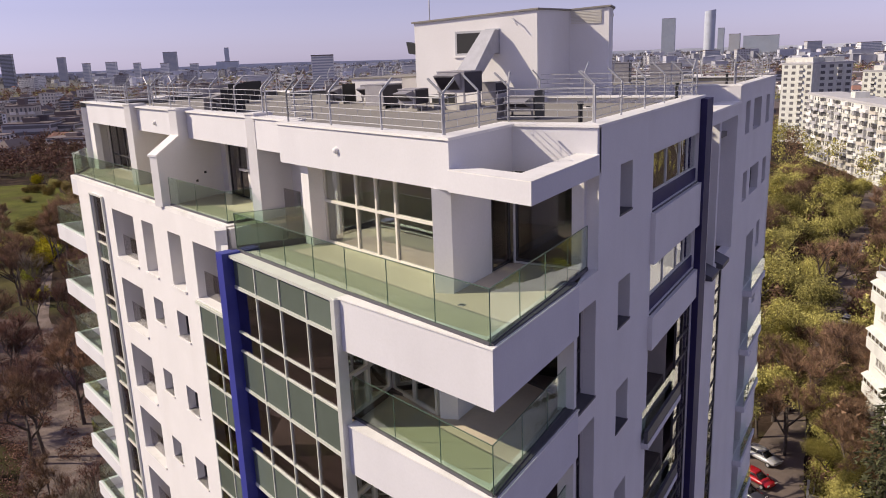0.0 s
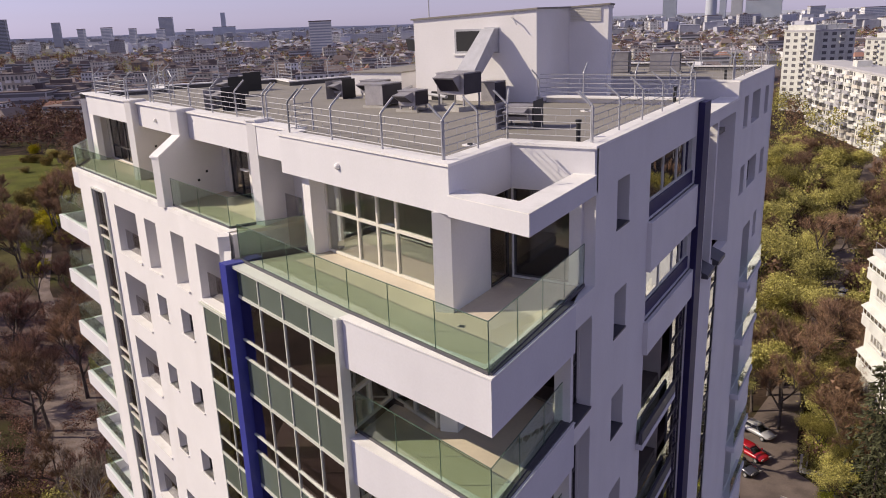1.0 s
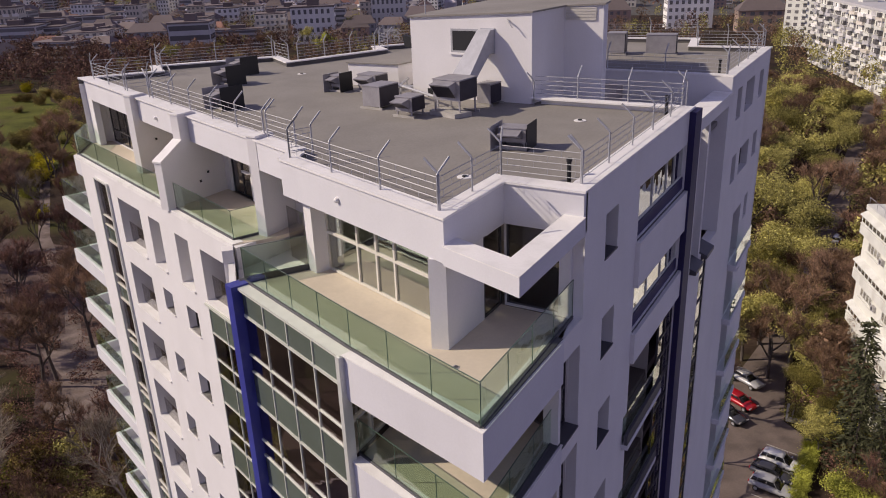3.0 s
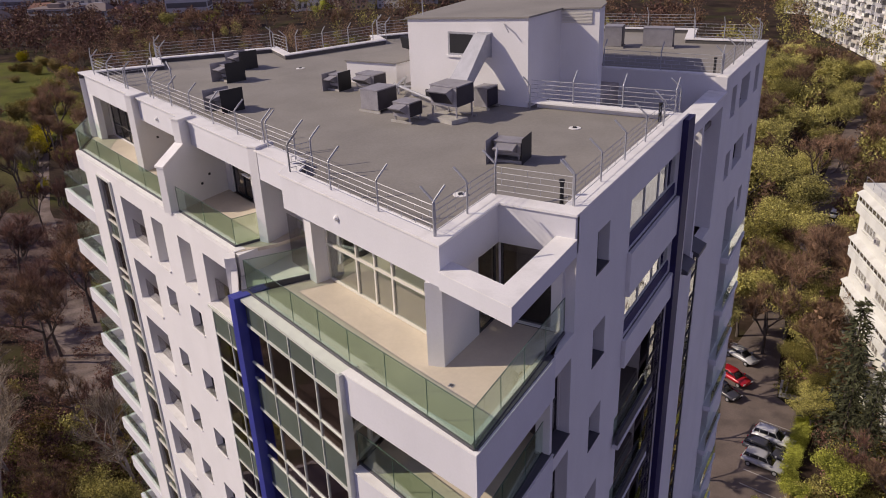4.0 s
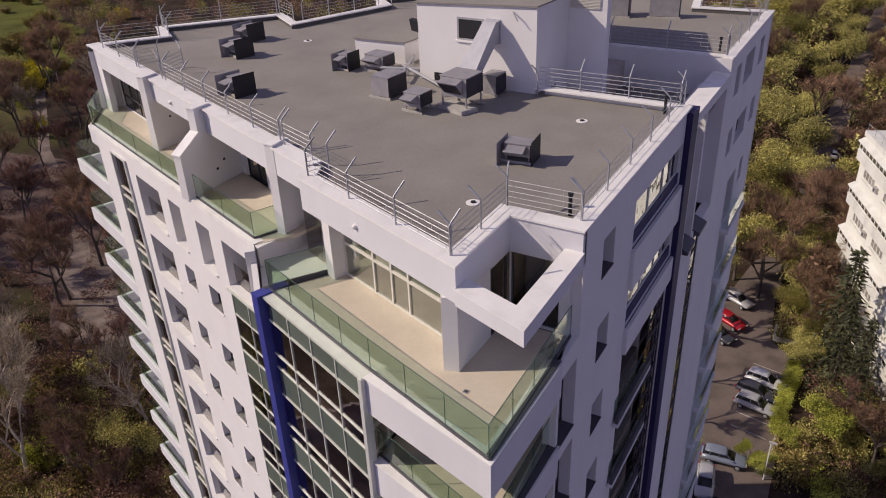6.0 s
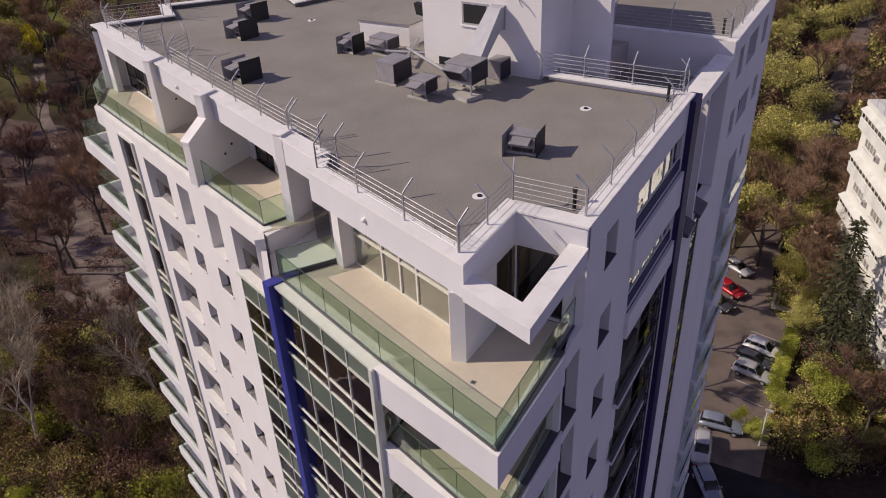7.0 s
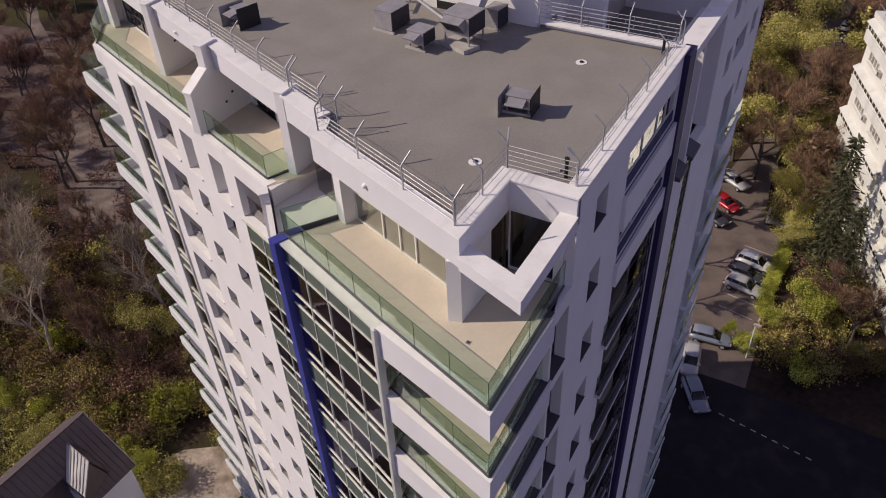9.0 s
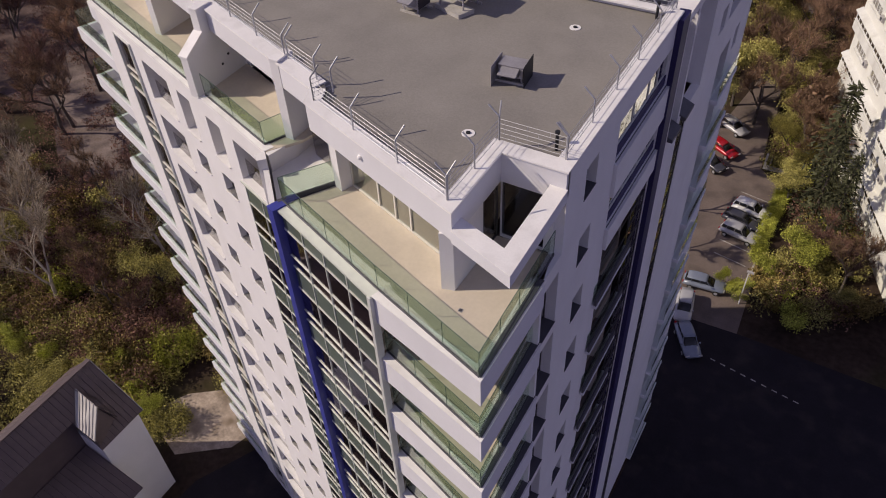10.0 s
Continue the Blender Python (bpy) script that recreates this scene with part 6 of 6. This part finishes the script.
def city_block(name, w, d, floors, tone, label, gable=False, roof="darkroof", storey=3.0, bands=False, bays=0):
    """A far building: wall, roof and its many windows."""
    t = thing(name, label, "building", (0, 0, -200), "city buildings")
    h = floors * storey
    Build().box(-w / 2, w / 2, -d / 2, d / 2, 0, h).part("wall", TONES[tone], t)
    if gable:
        e = 0.5
        Build().add([(-w / 2 - e, -d / 2 - e, h), (w / 2 + e, -d / 2 - e, h), (w / 2 + e, d / 2 + e, h), (-w / 2 - e, d / 2 + e, h), (-w / 2 + d * 0.25, 0, h + d * 0.38), (w / 2 - d * 0.25, 0, h + d * 0.38)],
                    [(0, 3, 2, 1), (0, 1, 5, 4), (2, 3, 4, 5), (1, 2, 5), (3, 0, 4)]).part("roof", TONES[roof], t)
    else:
        Build().box(-w / 2 - 0.2, w / 2 + 0.2, -d / 2 - 0.2, d / 2 + 0.2, h, h + 0.5).box(-w * 0.12, w * 0.15, -d * 0.2, d * 0.2, h + 0.5, h + 2.8).part("roof", TONES[roof], t)
    b = Build()
    for k in range(floors):
        z = k * storey + 0.9
        for side in (-1, 1):
            if bands:
                b.box(-w / 2 + 0.6, w / 2 - 0.6, side * d / 2 - 0.05, side * d / 2 + 0.05, z, z + 1.5)
                b.box(side * w / 2 - 0.05, side * w / 2 + 0.05, -d / 2 + 0.6, d / 2 - 0.6, z, z + 1.5)
                continue
            for x in np.arange(-w / 2 + 1.6, w / 2 - 1.0, 2.9):
                b.box(x - 0.7, x + 0.7, side * d / 2 - 0.05, side * d / 2 + 0.05, z, z + 1.5)
            for y in np.arange(-d / 2 + 1.6, d / 2 - 1.0, 2.9):
                b.box(side * w / 2 - 0.05, side * w / 2 + 0.05, y - 0.7, y + 0.7, z, z + 1.5)
    tagged(b.part("glazing", TONES["glass"], t), kind="stuff")
    if bays:
        c = Build()
        for k in range(floors):
            for x in np.arange(-w / 2 + 3, w / 2 - 2, bays):
                c.box(x, x + bays * 0.62, -d / 2 - 1.2, -d / 2, k * storey + 0.1, k * storey + 1.1)
        tagged(c.part("balcony_front", TONES["white"], t), kind="stuff")
    return t


KINDS = [city_block("city_house", 13, 10, 2, "cream", "cream city house with a brown hipped roof", True, "darkroof"), city_block("city_house", 11, 9, 2, "white", "white city house with a red hipped roof", True, "redroof"),
         city_block("city_house", 16, 11, 3, "brick", "brick city house with a dark hipped roof", True, "darkroof"), city_block("city_block", 22, 13, 4, "white", "white four-storey city block"),
         city_block("city_block", 18, 14, 5, "cream", "cream five-storey city block", bays=6.0), city_block("city_block", 26, 12, 4, "grey", "grey city office block with window bands", bands=True),
         city_block("city_block", 30, 14, 8, "white", "white eight-storey city block", bays=5.0), city_block("city_block", 24, 14, 9, "grey", "grey nine-storey city block"), city_block("city_house", 15, 10, 3, "grey", "grey city house with a hipped roof", True, "darkroof")]
rng = random.Random(11)


def site(i, x, y, rz, sx=1.0, sy=1.0, sz=1.0):
    return copy_thing(KINDS[i], pose(x, y, 0, 0, 0, rz) @ Matrix.Diagonal((sx, sy, sz, 1)))


count = 0
while count < 330:
    d = 470 + 2600 * rng.random() ** 1.8
    a = radians(rng.uniform(88, 154))
    x, y = 6 + d * math.cos(a), -17 + d * math.sin(a)
    if d < 620 and -240 < x < -50:
        continue
    i = rng.choice((0, 1, 2, 8, 0, 1, 8, 3, 4, 5)) if d < 1500 else rng.choice((3, 4, 3, 6, 7, 6, 3, 0, 1))
    site(i, x, y, rng.choice((20, 28, 35, -60, 110)) + rng.uniform(-6, 6), rng.uniform(0.8, 1.3), rng.uniform(0.8, 1.3), rng.uniform(0.8, 1.25))
    count += 1

count = 0
while count < 150:
    d = 540 + 620 * rng.random()
    a = radians(rng.uniform(124, 153))
    x, y = 6 + d * math.cos(a), -17 + d * math.sin(a)
    site(rng.choice((0, 1, 2, 8, 3, 5, 4, 0, 1)), x, y, rng.choice((35, 38, -52, 125)) + rng.uniform(-5, 5), rng.uniform(0.8, 1.3), rng.uniform(0.8, 1.3), rng.uniform(0.9, 1.4))
    count += 1


def sprawl(name, count, near, far, tones, roofs, seed, label, power=1.0, tall=0.0, grow_up=1.0):
    """Thousands of small far houses and blocks with pitched or flat tops, in one mass."""
    r = np.random.default_rng(seed)
    d = near + (far - near) * r.random(count) ** power
    a = np.radians(r.uniform(86, 156, count))
    cx, cy = 6 + d * np.cos(a), -17 + d * np.sin(a)
    keep = ~((cy < 760) & (cx > -330)) & ~((cx < -120) & (cy < 150 - 0.62 * (cx + 150) + 110))
    for block in (0, 1):
        pick = keep & ((r.random(count) < 0.5) == bool(block))
        verts, faces, n = [], [], 0
        for x, y in zip(cx[pick], cy[pick]):
            w, l, h = r.uniform(3, 5.5), r.uniform(4, 8.5), r.uniform(4, 8.5) * grow_up
            if r.random() < tall:
                w, l, h = r.uniform(6, 8), r.uniform(10, 22), r.uniform(14, 28)
            q = math.radians(r.choice((22, 30, 38, -58, 118)) + r.uniform(-6, 6))
            c, k = math.cos(q), math.sin(q)
            for px, py, pz in ((-l, -w, 0), (l, -w, 0), (l, w, 0), (-l, w, 0), (-l, -w, h), (l, -w, h), (l, w, h), (-l, w, h)):
                verts.append((x + px * c - py * k, y + px * k + py * c, pz + 0.02))
            faces += [tuple(n + i for i in f) for f in BOX_FACES[2:]]
            n += 8
            top = h + (w * 0.6 if h < 11 else 0.6)
            for px, py, pz in ((-l - 0.4, -w - 0.4, h), (l + 0.4, -w - 0.4, h), (l + 0.4, w + 0.4, h), (-l - 0.4, w + 0.4, h), (-l * 0.6, 0, top), (l * 0.6, 0, top)):
                verts.append((x + px * c - py * k, y + px * k + py * c, pz + 0.05))
            faces += [(n, n + 1, n + 5, n + 4), (n + 2, n + 3, n + 4, n + 5), (n + 1, n + 2, n + 5), (n + 3, n, n + 4)]
            n += 6
        ob = obj(name, mesh(name, verts, faces, tones[block]))
        ob.data.materials.append(roofs[block])
        ids = np.zeros(len(ob.data.polygons), dtype=np.int32)
        ids.reshape(-1, 8)[:, 4:] = 1
        ob.data.polygons.foreach_set("material_index", ids)
        tagged(ob, label, "city", kind="stuff")


def speckled(name, colour, spread):
    """A paint that differs from house to house."""
    m = material(name, colour, 0.9, vary=0.1, scale=0.2, fine=1, bump=0)
    nt = m.node_tree
    geo, pr, v = nt.nodes.new("ShaderNodeNewGeometry"), nt.nodes.new("ShaderNodeMapRange"), nt.nodes.new("ShaderNodeVectorMath")
    pr.inputs["To Min"].default_value, pr.inputs["To Max"].default_value = 1 - spread, 1 + spread
    v.operation = "SCALE"
    b = nt.nodes["Principled BSDF"]
    nt.links.new(geo.outputs["Random Per Island"], pr.inputs["Value"])
    nt.links.new(b.inputs["Base Color"].links[0].from_socket, v.inputs[0])
    nt.links.new(pr.outputs[0], v.inputs["Scale"])
    nt.links.new(v.outputs[0], b.inputs["Base Color"])
    return m


# the last three are paler and bluer: haze put into the paint
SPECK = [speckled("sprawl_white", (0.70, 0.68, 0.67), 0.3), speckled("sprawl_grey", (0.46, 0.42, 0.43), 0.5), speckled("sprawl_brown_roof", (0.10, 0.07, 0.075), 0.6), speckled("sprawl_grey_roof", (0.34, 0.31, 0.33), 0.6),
         speckled("hazed_sprawl_white", (0.62, 0.62, 0.66), 0.25), speckled("hazed_sprawl_grey", (0.40, 0.40, 0.45), 0.3), speckled("hazed_sprawl_roof", (0.27, 0.26, 0.30), 0.3)]
sprawl("city_sprawl", 3300, 640, 1900, SPECK[:2], SPECK[2:4], 21, "dense low city houses with brown and grey roofs", 1.2, 0.0)
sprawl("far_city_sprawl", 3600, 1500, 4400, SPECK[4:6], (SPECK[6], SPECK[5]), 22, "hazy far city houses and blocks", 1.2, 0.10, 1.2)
# landmarks on the skyline
def landmark(name, w, d, h, tone, x, y, rz, label, bands=True, round_top=False):
    t = thing(name, label, "tower", (x, y, 0), "skyline towers", rz=rz)
    if round_top:
        n = 24
        lo = [(w / 2 * math.cos(i * math.tau / n), d / 2 * math.sin(i * math.tau / n)) for i in range(n)]
        Build().add([(px, py, 0) for px, py in lo] + [(px, py, h + 8 * px / w) for px, py in lo], [tuple(range(n))[::-1], tuple(range(n, 2 * n))] + [(i, (i + 1) % n, n + (i + 1) % n, n + i) for i in range(n)]).part("wall", TONES[tone], t)
    else:
        Build().box(-w / 2, w / 2, -d / 2, d / 2, 0, h).part("wall", TONES[tone], t)
        Build().box(-w / 2 - 0.3, w / 2 + 0.3, -d / 2 - 0.3, d / 2 + 0.3, h, h + 1.5).part("roof", TONES["darkroof"], t)
    if bands and not round_top:
        b = Build()
        for k in range(int(h / 3.6)):
            b.box(-w / 2 + 0.8, w / 2 - 0.8, -d / 2 - 0.15, d / 2 + 0.15, k * 3.6 + 1.2, k * 3.6 + 2.9)
            b.box(-w / 2 - 0.15, w / 2 + 0.15, -d / 2 + 0.8, d / 2 - 0.8, k * 3.6 + 1.2, k * 3.6 + 2.9)
        tagged(b.part("glazing", TONES["hazeglass"], t), kind="stuff")
    return t


# skyline tones with the haze of distance mixed into the base colour
TONES["steelblue"] = material("city_hazed_steelblue", (0.30, 0.34, 0.41), 0.35, vary=0.05, scale=0.05, bump=0)
TONES["hazeglass"] = material("city_hazed_glazing", (0.36, 0.38, 0.43), 0.5, vary=0.05, scale=0.05, bump=0)
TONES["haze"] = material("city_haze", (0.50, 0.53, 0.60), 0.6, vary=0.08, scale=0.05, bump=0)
landmark("office_tower", 56, 42, 160, "steelblue", -914, 3504, 10, "tall blue-grey glass office tower on the skyline")
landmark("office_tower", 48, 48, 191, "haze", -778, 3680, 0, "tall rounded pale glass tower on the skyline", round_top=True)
landmark("office_tower", 25, 28, 111, "steelblue", -702, 3552, 5, "dark slim office tower on the skyline")
landmark("office_tower", 39, 28, 80, "grey", -572, 3150, 5, "grey slab tower on the skyline")
landmark("office_tower", 118, 34, 70, "steelblue", -459, 3027, 5, "long dark office slab on the skyline")
landmark("office_tower", 42, 20, 84, "grey", -2083, 1778, 40, "broad grey hotel slab on the skyline")
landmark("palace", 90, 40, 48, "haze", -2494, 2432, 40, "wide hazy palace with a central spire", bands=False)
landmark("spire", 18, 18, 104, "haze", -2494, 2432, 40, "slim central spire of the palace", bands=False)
landmark("office_tower", 30, 18, 51, "white", -687, 837, 40, "white mid-rise slab with window bands")
landmark("office_tower", 22, 18, 78, "grey", -2279, 1521, 40, "grey tower on the skyline")
landmark("office_tower", 30, 18, 87, "glass", -2111, 1246, 40, "dark glass tower on the skyline")
for x, y, w, h in ((-1767, 1242, 15, 55), (-1849, 1376, 26, 57), (-1606, 1443, 19, 45), (-1653, 1388, 18, 49), (-1696, 1337, 15, 52), (-81, 2155, 52, 38), (84, 2183, 44, 42), (-235, 2473, 44, 44), (-1308, 2183, 33, 36), (-438, 2110, 40, 31)):
    landmark("apartment_tower", w, 16, h, "white", x, y, 35, "pale apartment tower among the houses")

# white slab blocks beyond the trees
CLUTTER = [TONES["white"], TONES["cream"], TONES["grey"], TONES["glass"], BLOCKWHITE]


def slab_block(a, b, deep, floors, storey, label, seed, loggias=True):
    """A panel-built block: window columns, or rows of balconies that people have glazed and filled in their own way."""
    t = thing("apartment_block", label, "building", (0, 0, 0))
    r = random.Random(seed)
    m, length = face(a, b)
    h = floors * storey
    Build().box(0, length, -deep, 0, 0, h, m).part("wall", BLOCKWHITE, t)
    Build().box(-0.2, length + 0.2, -deep - 0.2, 0.2, h, h + 0.8, m).part("parapet", TONES["grey"], t)
    for i in range(3):
        s0 = length * (0.15 + 0.3 * i)
        Build().box(s0, s0 + 4.5, -deep * 0.7, -deep * 0.3, h + 0.8, h + 3.0, m).part("roof_house", BLOCKWHITE, t)
    n = max(2, int(length / (8.0 if loggias else 3.4)))
    for k in range(floors):
        z = k * storey
        for i in range(n):
            s0, e = length * (i + 0.06) / n, length * (i + 0.74) / n
            if not loggias:
                Build().box(s0 + 0.5, e - 0.2, -0.12, 0.05, z + 0.9, z + 2.35, m).part("window", TONES["glass"], t)
                if i % 3 == 1:
                    Build().box(s0 + 0.1, e + 0.2, 0.0, 0.9, z + 0.0, z + 1.0, m).part("balcony", BLOCKWHITE, t)
                continue
            out = r.uniform(1.0, 1.35)
            Build().box(s0, e, 0, out, z + 0.1, z + r.uniform(0.95, 1.2), m).part("balcony", r.choice(CLUTTER[:3] + CLUTTER[4:]), t)
            q = s0
            while q < e - 0.5:
                w = min(r.uniform(0.9, 2.6), e - q)
                if r.random() < 0.72:
                    Build().box(q + 0.08, q + w - 0.08, -0.1, r.choice((0.05, 0.05, out - 0.06)), z + 1.2, z + 2.55, m).part("window", r.choice((TONES["glass"], TONES["glass"], TONES["glass"], TONES["grey"], TONES["white"])), t)
                q += w
            Build().box(e + 0.5, e + 1.5, -0.1, 0.06, z + 1.0, z + 2.4, m).part("window", TONES["glass"], t)
    return t


slab_block((34, 196), (-30, 351), 13, 9, 2.85, "long white slab block with rows of cluttered balconies", 1)
slab_block((-33, 391), (-47, 397), 13, 13, 2.85, "tall white apartment block with columns of windows", 2, False)
slab_block((-17, 404), (-31, 396), 13, 13, 2.85, "white apartment block with a shaded side", 3, False)
slab_block((14, 425), (-14, 438), 14, 11, 2.85, "grey-white apartment block behind the slab", 4, False)
site(2, -67, 457, 20, 1.6, 1.2, 1.3)
site(5, -313, 272, 35, 0.8, 1.1, 1.6)
site(3, -299, 353, 35, 1.15, 1.0, 1.7)
site(4, -331, 352, 35, 1.0, 1.0, 1.1)
site(5, -510, 326, 38, 1.9, 1.1, 1.2)
site(4, -473, 274, 38, 0.9, 1.0, 1.7)
site(3, -286, 413, 35, 1.0, 1.0, 1.8)
site(8, -250, 395, 30, 1.3, 1.2, 1.4)
site(4, -210, 430, 32, 1.2, 1.0, 1.3)
site(2, -150, 450, 25, 1.3, 1.2, 1.3)
site(3, -110, 470, 25, 1.2, 1.0, 1.4)
site(8, -380, 300, 38, 1.5, 1.2, 1.2)
site(1, -420, 262, 38, 1.4, 1.2, 1.2)

# ---- glass balustrades of the terraces ----
LP, LQ = LM @ Vector((0.35, -0.25, 0)), LM @ Vector((5.0, -0.25, 0))
balustrade(None, (LP.x, LP.y), (LQ.x, LQ.y), T0 + 0.12, 1.0, 2)
LP, LQ = LM @ Vector((5.5, -0.25, 0)), LM @ Vector((16.7, -0.25, 0))
balustrade(None, (LP.x, LP.y), (LQ.x, LQ.y), T0 + 0.12, 1.0, 4)
LP, LR = LM @ Vector((0.35, -0.25, 0)), LM @ Vector((0.28, -1.45, 0))
balustrade(None, (LR.x, LR.y), (LP.x, LP.y), T0 + 0.12, 1.0, 1)
balustrade(None, (-29.2, 7.0), (-27.45, 4.95), T0 + 0.12, 1.0, 1)
tip = (0.06, -6.05)
cj = (-4.17, -4.62)
balustrade(None, tip, cj, T0 + 0.03, 1.04, 3)
balustrade(None, cj, (-9.36, -2.70), T0 + 0.03, 1.04, 4)
balustrade(None, (-0.10, -0.80), tip, T0 + 0.03, 1.04, 4)
balustrade(None, (-8.2, -0.95), (-9.38, -2.66), T0 + 0.09, 0.95, 1)
for k in range(0, 14):
    z = level(k) - 0.08
    balustrade(None, tip, cj, z + 0.03, 1.04, 3)
    balustrade(None, (-0.10, -1.9), tip, z + 0.03, 1.04, 3)
